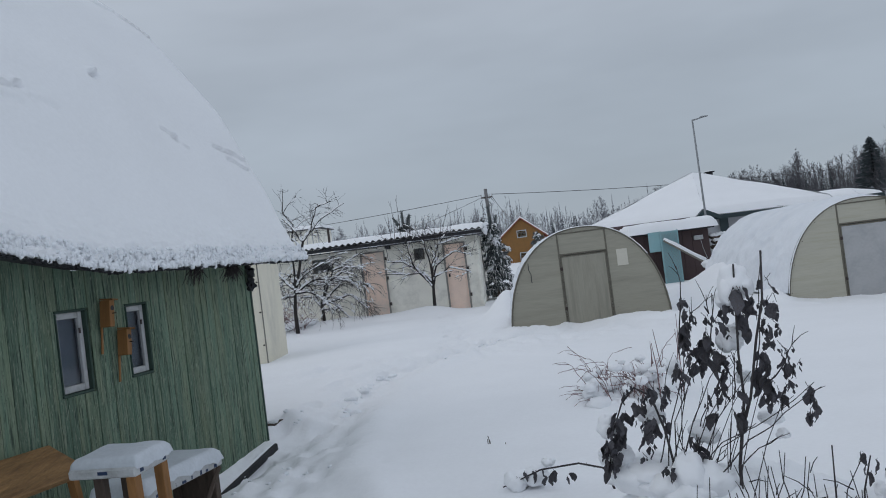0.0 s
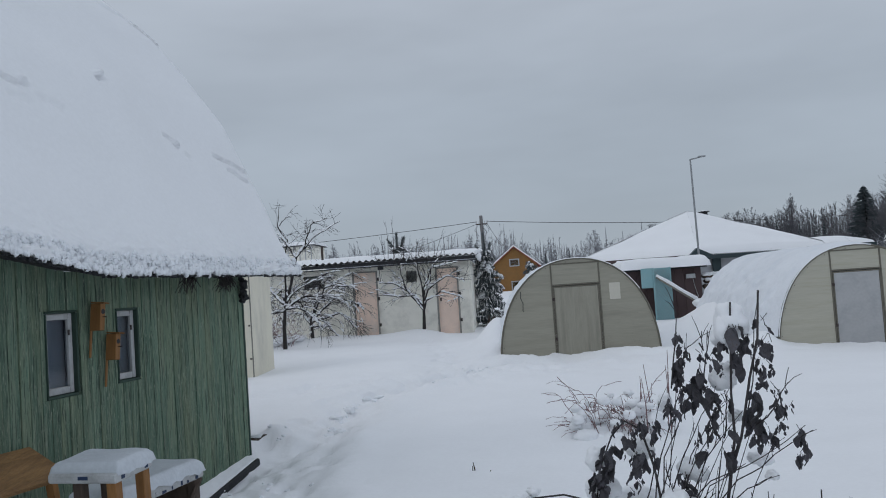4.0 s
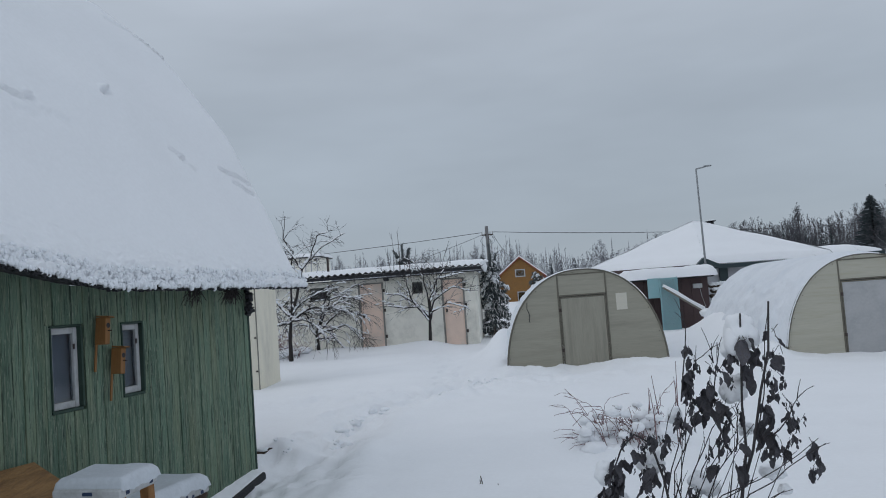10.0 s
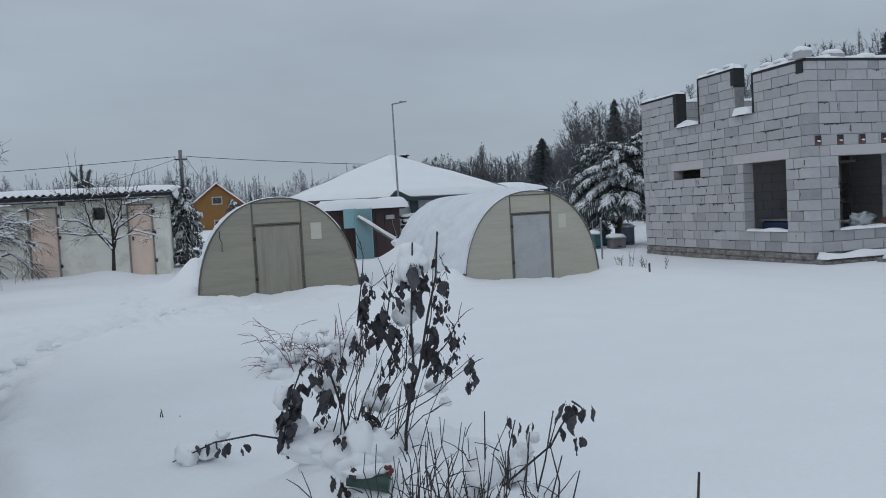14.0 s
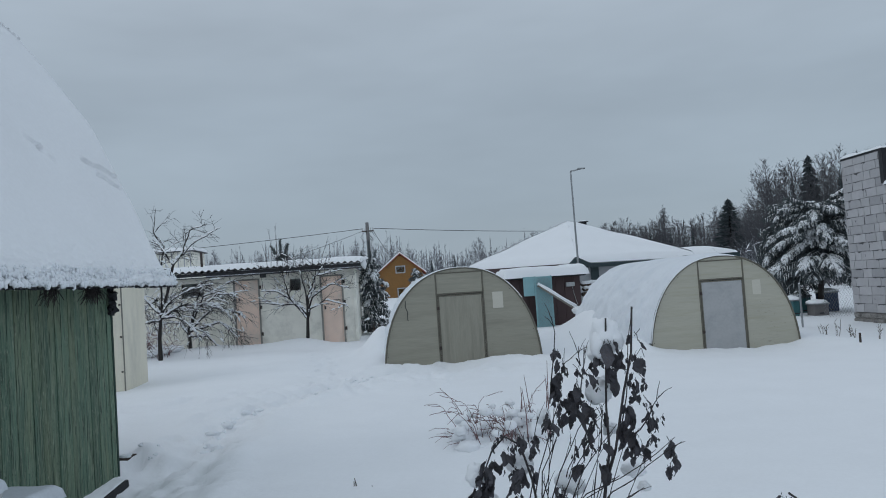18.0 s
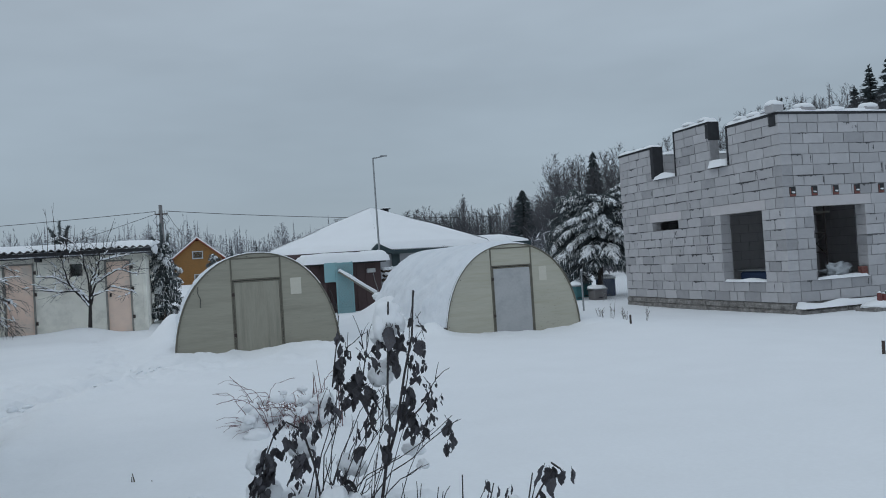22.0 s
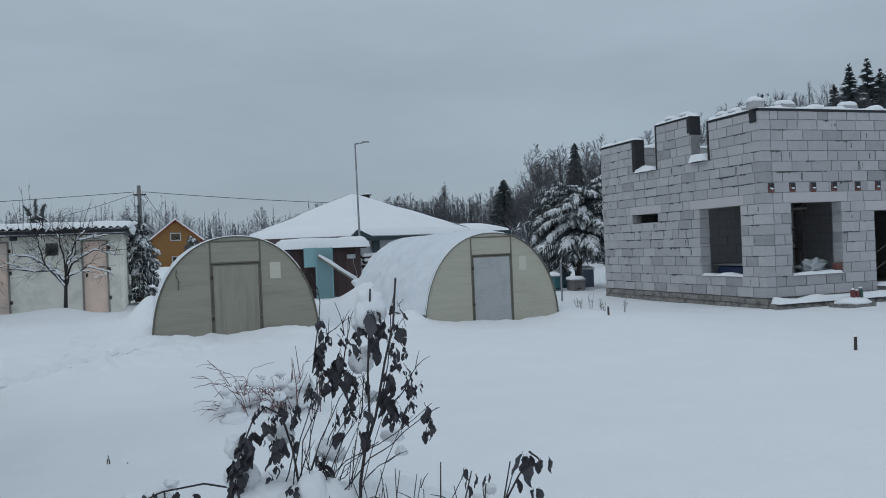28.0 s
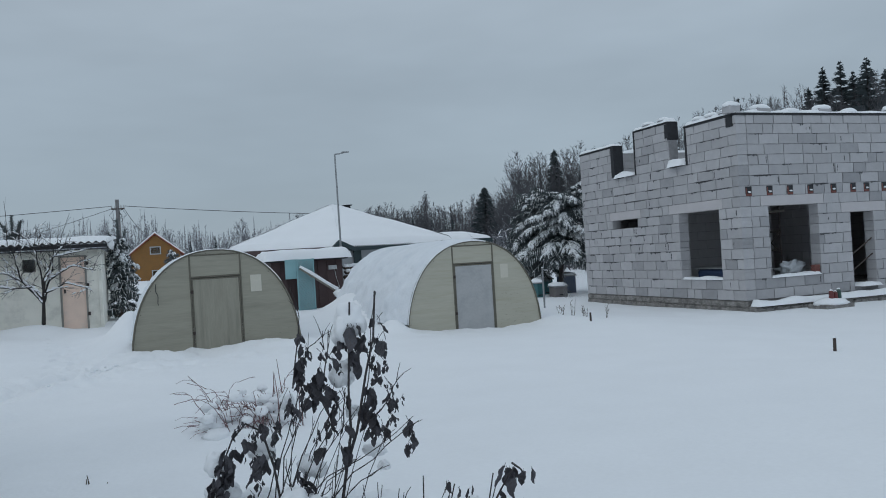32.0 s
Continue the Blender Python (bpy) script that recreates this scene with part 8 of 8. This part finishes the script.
def build_red_shrub():
    rnd = random.Random(23)
    c = Vector((0.51, 8.25, -0.19))
    b = thing("red_stemmed_shrub", c, "low shrub of arching reddish stems sagging under snow", "shrub")
    for k in range(115):
        a = c + Vector((rnd.uniform(-0.18, 0.40), rnd.uniform(-0.3, 0.3), rnd.uniform(-0.05, 0.08)))
        side = max(-0.40, rnd.gauss(-0.13, 0.19))
        h = rnd.uniform(0.24, 0.70)
        tip = a + Vector((side, rnd.uniform(-0.15, 0.15), h * rnd.uniform(0.08, 0.85)))
        top = a.lerp(tip, 0.45) + Vector((0, 0, h * 0.62))
        pts = []
        for i in range(8):
            t = i / 7
            pts.append(a * (1 - t) ** 2 + top * 2 * t * (1 - t) + tip * t * t + Vector((rnd.uniform(-0.012, 0.012), 0, rnd.uniform(-0.012, 0.012))))
        obj("stem", Geo().tube(pts, [0.0042 - 0.0004 * i for i in range(8)], 4, False), REDTWIG, b)
        if rnd.random() < 0.6:
            p, d = along(pts, rnd.uniform(0.45, 0.95))
            pts2, rad2 = limb(rnd, p, (d.x + rnd.uniform(-0.5, 0.5), 0, d.z + rnd.uniform(-0.2, 0.8)), rnd.uniform(0.07, 0.2), 0.0036, 0.25, -0.06, 3)
            obj("stem", Geo().tube(pts2, rad2, 3, False), REDTWIG, b)
    for k in range(7):
        a = c + Vector((0.30 + rnd.uniform(-0.15, 0.35), rnd.uniform(-0.3, 0.3), 0))
        obj("stem", Geo().tube([a, a + Vector((0.0, 0, 0.40)), a + Vector((rnd.uniform(-0.05, 0.05), 0, rnd.uniform(0.5, 0.95)))], [0.006, 0.005, 0.0025], 5), REDTWIG, b, "straight bare shoot")
    for k in range(58):
        x = rnd.uniform(-0.34, 0.52)
        z = rnd.uniform(-0.08, 0.52) * (1 - 0.7 * abs(x - 0.1))
        s = rnd.uniform(0.035, 0.075) * (1.6 - z * 2.2)
        obj("snow_clump", Geo().blob(c + Vector((x, rnd.uniform(-0.32, 0.2), z)), (s * rnd.uniform(1.2, 1.6), s * 1.3, s * rnd.uniform(0.75, 1.0)), 0.16, 16, 11, k, 2.2), SNOW, b, "soft snow lying on the stems", smooth=True)


build_red_shrub()


def build_bed_edge():
    a, c = Vector((-7.6, 22.3, 0.0)), Vector((-6.55, 24.0, 0.0))
    e = thing("bed_edging", a, "low dark board edging a snowed-in garden bed", "edging")
    obj("board", Geo().tube([a + Vector((0, 0, 0.10)), c + Vector((0, 0, 0.12))], [0.075, 0.075], 4), DARKWOOD, e)
    g = Geo()
    for k in range(9):
        g.blob(a.lerp(c, (k + 0.5) / 9) + Vector((0, 0.06, 0.19)), (0.16, 0.16, 0.06), 0.2, 9, 6, k)
    obj("snow_cap", g, SNOW, e, "snow lying on the edging", smooth=True)


build_bed_edge()


def build_crumbs():
    """Lumps of kicked-up snow along the old trail and by the shed corner."""
    rnd = random.Random(88)
    g = Geo()
    for (ax, ay), (bx, by), n, wide in TRAILS:
        for k in range(n):
            t = rnd.random()
            x, y = ax + (bx - ax) * t + rnd.gauss(0, wide), ay + (by - ay) * t + rnd.gauss(0, wide)
            r = rnd.uniform(0.008, 0.026) if wide > 0.06 else rnd.uniform(0.03, 0.075)
            g.blob((x, y, ground_z(x, y) - r * 0.1), (r * 1.3, r * 1.2, r * 0.7), 0.3, 7, 5, k)
    obj("snow_lumps", g, SNOW_ROUGH, None, "small lumps of kicked-up snow beside the trail", smooth=True, category="snow", kind="stuff")


TRAILS = (((-2.52, 11.4), (-2.46, 9.3), 16, 0.05), ((-2.36, 11.6), (-2.30, 11.75), 5, 0.05), ((-1.9, 12.2), (-1.5, 13.4), 9, 0.055), ((-2.51, 11.7), (-2.40, 9.2), 12, 0.10), ((-3.05, 9.2), (-2.9, 9.0), 9, 0.07), ((-1.05, 14.4), (-0.75, 14.6), 40, 0.10), ((-2.0, 12.4), (-1.2, 13.9), 16, 0.20), ((-2.4, 6.4), (-2.6, 7.6), 30, 0.2))
build_crumbs()


# ---------------------------------------------------------------- weeds, stakes and small things in the snow
def weed(p, h, n, seed, label="thin dry weed stalk poking out of the snow"):
    rnd = random.Random(seed)
    w = thing("dry_weed", p, label, "weed", "dry weeds")
    for k in range(n):
        a = Vector(p) + Vector((rnd.uniform(-0.04, 0.04), 0, -0.05))
        b = a + Vector((rnd.uniform(-0.12, 0.12) * h * 2, rnd.uniform(-0.05, 0.05), h * rnd.uniform(0.6, 1.05)))
        obj("stalk", Geo().tube([a, a.lerp(b, 0.5) + Vector((0.01, 0, 0)), b], [0.006, 0.005, 0.003], 4, False), DRY, w)
        if h > 0.2:
            for j in range(3):
                q = a.lerp(b, rnd.uniform(0.5, 1))
                obj("side_shoot", Geo().tube([q, q + Vector((rnd.uniform(-0.06, 0.06), 0, rnd.uniform(0.02, 0.07)))], [0.005, 0.003], 3, False), DRY, w)


weed((-0.70, 7.0, ground_z(-0.70, 7.0)), 0.12, 2, 1)
weed((-0.62, 7.0, ground_z(-0.62, 7.0)), 0.09, 1, 2)
for k, (wx, wy, wh) in enumerate(((8.35, 16.3, 0.30), (8.75, 16.6, 0.36), (9.0, 16.4, 0.33), (9.45, 16.3, 0.36), (8.55, 16.8, 0.25), (9.2, 16.9, 0.22))):
    weed((wx, wy, ground_z(wx, wy)), wh, 3, 10 + k, "small dry bush of weed stalks beyond the greenhouse")
rw = random.Random(99)
for k in range(9):
    wx, wy = -0.9 + rw.uniform(-0.35, 0.5), 24.0 + rw.uniform(-0.4, 1.2)
    weed((wx, wy, ground_z(wx, wy)), rw.uniform(0.35, 0.6), 3, 30 + k, "dry weed stalks in the snow beside the store")


def stake(p, h, lean, label):
    s = thing("stake", p, label, "stake", "stakes in the snow")
    a = Vector(p) - Vector((0, 0, 0.15))
    b = Vector(p) + Vector((lean, 0, h))
    obj("post", Geo().tube([a, b], [0.022, 0.020], 7), IRON, s)
    obj("snow_cap", Geo().blob(b + Vector((0, 0, 0.008)), (0.026, 0.026, 0.02), 0.1, 8, 5, 1), SNOW, s, smooth=True)


stake((7.92, 8.38, ground_z(7.92, 8.38)), 0.17, 0.01, "short dark iron stake standing in open snow")
stake((8.10, 14.7, ground_z(8.1, 14.7)), 0.18, 0.0, "short dark stake near the weeds")


def build_cut_stem():
    a = bush(0.910, -0.15, -0.38)
    s = thing("cut_stem", a, "thin dark cut stem standing alone in the snow", "stem")
    stem(s, [a, bush(0.908, 0.0, -0.38), bush(0.917, 0.127, -0.38)], 0.0070, 0.0060, sides=7)


build_cut_stem()


def build_corner_twig():
    a = shed(2.95, -0.05, -0.02)
    t = thing("dark_twig", a, "short dark twig poking out beside the shed corner", "twig")
    obj("stem", Geo().tube([a, a + Vector((0.10, 0, -0.01)), a + Vector((0.16, 0, 0.03)), a + Vector((0.19, 0, 0.035))], [0.016, 0.014, 0.012, 0.006], 6), DARKWOOD, t)
    obj("snow_cap", Geo().blob(a + Vector((0.09, 0, 0.025)), (0.07, 0.03, 0.022), 0.2, 10, 6, 3), SNOW, t, smooth=True)


build_corner_twig()


def build_pale_shed():
    """A pale shed far beyond the store, its snow roof just showing above it."""
    h = thing("pale_shed", (-14.0, 48.0, 0.0), "pale distant shed with a flat snow-covered roof", "shed")
    obj("wall", Geo().box((-16.5, 48.0, -0.3), (-12.05, 51.0, 4.50)), PLASTER, h, "pale rendered wall")
    for k in range(13):
        obj("batten", Geo().box((-16.45 + k * 0.355, 47.96, 0.0), (-16.40 + k * 0.355, 47.998, 4.48), bevel=0.004), PALEWALL, h)
    obj("roof", Geo().box((-16.7, 47.7, 4.502), (-11.9, 51.2, 4.56), bevel=0.01), SLATE, h)
    def fn(u, v):
        x, y = -16.75 + u * 4.9, 47.65 + v * 3.6
        e = min(min(u, 1 - u) * 4.9, min(v, 1 - v) * 3.6)
        return (x, y, 4.55 + 0.22 * min(1, e / 0.15) ** 0.55 * (1 + 0.25 * noise.noise(Vector((x, y, 2)))))
    obj("snow_cover", Geo().sheet(fn, 50, 24), SNOW, h, "snow lying on the roof", smooth=True)


build_pale_shed()


def build_hives():
    spots = ((13.86, 26.8, 0.50, 0.36, GREYBOX, "small grey hive box with a thick snow cap"), (15.2, 28.6, 0.58, 0.68, BLUE, "blue painted hive box under the pine"), (14.45, 29.0, 0.46, 0.58, TEALBOX, "dark green-blue hive box with snow on its lid"), (13.20, 27.2, 0.22, 0.50, TEALBOX, "narrow dark hive box half hidden by the greenhouse"))
    for x, y, w, h, mat, lab in spots:
        z = ground_z(x, y)
        b = thing("bee_hive", (x, y, z), lab, "hive", "hives under the pine")
        obj("body", Geo().box((x - w / 2, y - 0.25, z - 0.1), (x + w / 2, y + 0.25, z + h), bevel=0.012), mat, b)
        obj("lid", Geo().box((x - w / 2 - 0.04, y - 0.29, z + h + 0.002), (x + w / 2 + 0.04, y + 0.29, z + h + 0.05), bevel=0.01), METAL, b, "grey metal lid")
        # uncut slot, its shade shown by a thin black strip on the front
        obj("entrance", Geo().box((x - 0.09, y - 0.256, z + 0.06), (x + 0.09, y - 0.251, z + 0.10)), BITUMEN, b)
        obj("snow_cap", Geo().blob((x, y, z + h + 0.06), (w / 2 + 0.10, 0.36, 0.13), 0.1, 16, 9, x, flat=0.1), SNOW, b, "rounded cap of snow", smooth=True)


build_hives()


def build_fence():
    f = thing("wire_fence", (10.86, 22.1, -0.3), "thin wire mesh fence on grey steel posts", "fence")
    ends = [Vector((10.86, 22.1, 0)), Vector((13.2, 25.2, 0)), Vector((16.5, 25.4, 0)), Vector((20.0, 25.5, 0))]
    for p in ends[:1]:
        z = ground_z(p.x, p.y)
        obj("post", Geo().tube([(p.x, p.y, z - 0.2), (p.x, p.y, 0.85)], 0.028, 8), METAL, f, "grey steel post")
        obj("post_cap", Geo().tube([(p.x, p.y, 0.85), (p.x, p.y, 0.88)], [0.032, 0.02], 8), SNOW, f)
    g = Geo()
    for a, b in zip(ends[1:], ends[2:]):
        n = 34
        for k in range(-6, n):
            for s in (1, -1):
                u0, u1 = k / n, (k + 6) / n
                za, zb = (-0.35, 0.55) if s > 0 else (0.55, -0.35)
                lo, hi = max(0, u0), min(1, u1)
                if hi <= lo:
                    continue
                fz = lambda u: za + (zb - za) * (u - u0) / (u1 - u0)
                p, q = a.lerp(b, lo), a.lerp(b, hi)
                g.tube([(p.x, p.y, fz(lo)), (q.x, q.y, fz(hi))], 0.0035, 3, False)
    obj("wire_mesh", g, METAL, f, "diagonal wire mesh", kind="stuff")


build_fence()


def build_stone_heap():
    z = ground_z(14.8, 15.1)
    s = thing("slab_with_tools", (14.8, 15.1, z), "low snowy slab by the block house", "slab")
    c = Vector((14.80, 15.10, -0.27))
    obj("slab", Geo().box((c.x - 0.42, c.y - 0.3, c.z - 0.15), (c.x + 0.42, c.y + 0.3, c.z), bevel=0.02), PLINTH, s, "grey concrete slab")
    obj("snow_cap", Geo().blob(c + Vector((0, 0, 0.0)), (0.45, 0.33, 0.15), 0.10, 16, 9, 2, flat=0.1), SNOW, s, "snow on the slab", smooth=True)
    for dx, mat, nm, lab, h in ((-0.10, REDPLASTIC, "red_can", "small red plastic can with snow on top", 0.22), (0.02, REDPLASTIC, "red_can", "small red plastic can with snow on top", 0.19), (0.13, GREENPLASTIC, "green_can", "small dark green plastic can", 0.24)):
        p = c + Vector((dx, -0.12, 0.10))
        can = thing(nm, p, lab, "can")
        obj("body", Geo().tube([p, p + Vector((0, 0, 0.03)), p + Vector((0, 0, h * 0.8)), p + Vector((0, 0, h))], [0.045, 0.058, 0.055, 0.03], 10), mat, can)
        obj("snow_cap", Geo().blob(p + Vector((0, 0, h)), (0.04, 0.04, 0.025), 0.2, 8, 5, dx), SNOW, can, smooth=True)


build_stone_heap()


def build_inside():
    """What shows through the openings of the block house: scaffold, film, a pipe, a stack."""
    sc = thing("scaffold", (14.6, 18.2, 0.0), "dark steel scaffold frame inside the block house", "scaffold")
    x0, x1, y0, y1 = 14.75, 15.75, 17.6, 18.5
    for x in (x0, x1):
        for y in (y0, y1):
            obj("upright", Geo().tube([(x, y, -0.1), (x, y, 2.4)], 0.024, 6), IRON, sc)
    for z in (0.5, 1.0, 1.5, 2.0):
        for y in (y0, y1):
            obj("rung", Geo().tube([(x0, y, z), (x1, y, z)], 0.018, 6), IRON, sc)
    obj("brace", Geo().tube([(x0, y0, 1.9), (x1, y0, 0.9)], 0.014, 5), IRON, sc)
    obj("brace", Geo().tube([(x0, y0, 0.6), (x1, y0, 1.5)], 0.014, 5), IRON, sc)
    bd = thing("scaffold_board", (15.2, 18.0, 2.03), "pale board lying across the scaffold", "board")
    obj("board", Geo().box((14.6, 17.55, 2.02), (15.9, 17.85, 2.07), bevel=0.006), GREYWOOD, bd)
    fm = thing("plastic_film", (15.1, 16.35, 0.4), "crumpled translucent plastic film on the window ledge", "film")
    obj("film", Geo().blob((14.95, 16.45, 0.50), (0.36, 0.16, 0.20), 0.45, 22, 14, 5, 3.0), PLASTIC, fm, smooth=True)
    rb = thing("brick_stack", (15.36, 16.02, 0.42), "short stack of red bricks at the window edge", "bricks")
    for k in range(3):
        obj("brick", Geo().box((15.24, 15.97, 0.42 + k * 0.068), (15.42, 16.1, 0.484 + k * 0.068), bevel=0.005), REDBRICK, rb)
    ld = thing("ladder_rail", (14.2, 17.2, 0.0), "dark pole leaning inside the window", "pole")
    obj("pole", Geo().tube([(14.25, 16.9, -0.1), (14.45, 17.6, 2.3)], 0.03, 6), IRON, ld)
    bl = thing("blue_tank", (14.3, 17.6, 0.0), "dark blue plastic tank standing inside the house", "tank")
    obj("body", Geo().box((13.6, 17.2, -0.09), (14.2, 18.4, 0.62), bevel=0.06), BLUE, bl)
    obj("rim", Geo().box((13.57, 17.17, 0.622), (14.23, 18.43, 0.66), bevel=0.012), METAL, bl)
    for z in (0.9, 1.3):
        bar = thing("door_bar", (BX + 3.8, BY + 0.12, z), "dark bar fixed across the doorway", "bar", "bars in the doorway")
        obj("bar", Geo().tube([(BX + 3.38, BY + 0.1, z - 0.55), (BX + 4.17, BY + 0.1, z - 0.1)], 0.018, 6), IRON, bar)


build_inside()


def build_buried_pot():
    p = bush(-0.63, 0.12, -0.25)
    t = thing("planter", p, "dark green plastic planter half buried in snow", "planter")
    obj("body", Geo().tube([p + BUSH_R * -0.10, p + BUSH_R * 0.09 + Vector((0, 0, -0.03))], [0.036, 0.044], 10), GREENPLASTIC, t)
    obj("rim", Geo().tube([p + BUSH_R * 0.09 + Vector((0, 0, -0.03)), p + BUSH_R * 0.105 + Vector((0, 0, -0.032))], [0.048, 0.048], 10), GREENPLASTIC, t)
    obj("snow_cap", Geo().blob(p + Vector((0, 0, 0.035)), (0.12, 0.06, 0.03), 0.2, 12, 8, 4), SNOW, t, "snow lying on the planter", smooth=True)
    q = bush(-0.53, 0.15, -0.25)
    fl = thing("flower_ornament", q, "small faded red garden ornament among the stems", "ornament")
    for k in range(6):
        a = k * 1.047
        obj("petal", Geo().blob(q + BUSH_R * 0.018 * math.cos(a) + Vector((0, 0, 0.018 * math.sin(a))), (0.013, 0.010, 0.013), 0.15, 7, 5, k), REDPLASTIC, fl, smooth=True)


build_buried_pot()


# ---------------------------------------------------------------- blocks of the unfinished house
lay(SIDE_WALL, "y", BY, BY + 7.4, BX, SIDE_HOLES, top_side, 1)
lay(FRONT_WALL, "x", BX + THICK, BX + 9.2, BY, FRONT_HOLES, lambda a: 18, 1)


# squeezed-out mortar hanging raggedly from the joints
def smear_mesh(k):
    """A flat ragged lick of mortar, 4 mm thick: straight above, torn below."""
    rnd = random.Random(400 + k)
    ln, n = rnd.uniform(0.06, 0.22), 9
    up = [(-ln + 2 * ln * i / n, rnd.uniform(0.0, 0.007)) for i in range(n + 1)]
    low = [(-ln + 2 * ln * i / n, -rnd.uniform(0.004, 0.024) - (rnd.uniform(0.01, 0.04) if rnd.random() < 0.16 else 0)) for i in range(n + 1)]
    verts, faces = [], []
    for (a, z0), (c, z1) in zip(up, low):
        verts += [(-0.004, a, z0), (-0.004, c, z1), (0.01, a, z0), (0.01, c, z1)]
    for i in range(n):
        p, q = i * 4, i * 4 + 4
        faces += [(p, p + 1, q + 1, q), (p, q, q + 2, p + 2), (p + 1, p + 3, q + 3, q + 1)]
    return mesh_of("mortar_smear", Geo().add(verts, faces), SMEAR)


def smears():
    rnd = random.Random(61)
    kinds = [smear_mesh(k) for k in range(14)]
    turn = Matrix.Rotation(radians(90), 4, "Z")
    for wall, holes, start, long, count in ((SIDE_WALL, SIDE_HOLES, BY, 7.3, 230), (FRONT_WALL, FRONT_HOLES, BX + 0.1, 6.6, 170)):
        for k in range(count):
            a, z = start + rnd.uniform(0.1, long), BZ + (rnd.randrange(1, 18) if rnd.random() < 0.6 else rnd.randrange(5, 13)) * COURSE + rnd.uniform(-0.004, 0.006)
            if any(o0 - 0.2 < a < o1 + 0.2 and z0 - 0.1 < z < z1 + 0.1 for o0, o1, z0, z1 in holes):
                continue
            if rnd.random() < 0.2:
                m = Matrix.Rotation(radians(90), 4, "X") @ Matrix.Diagonal((1, rnd.uniform(0.3, 0.7), rnd.uniform(0.5, 1.1), 1))
                z += 0.125
            else:
                m = Matrix.Diagonal((1, rnd.uniform(0.5, 1.5), rnd.uniform(0.6, 1.4), 1))
            org = (BX - 0.002, a, z) if wall is SIDE_WALL else (a, BY - 0.002, z)
            place("mortar_smear", rnd.choice(kinds), org, wall, turn=m if wall is SIDE_WALL else turn @ m)


smears()
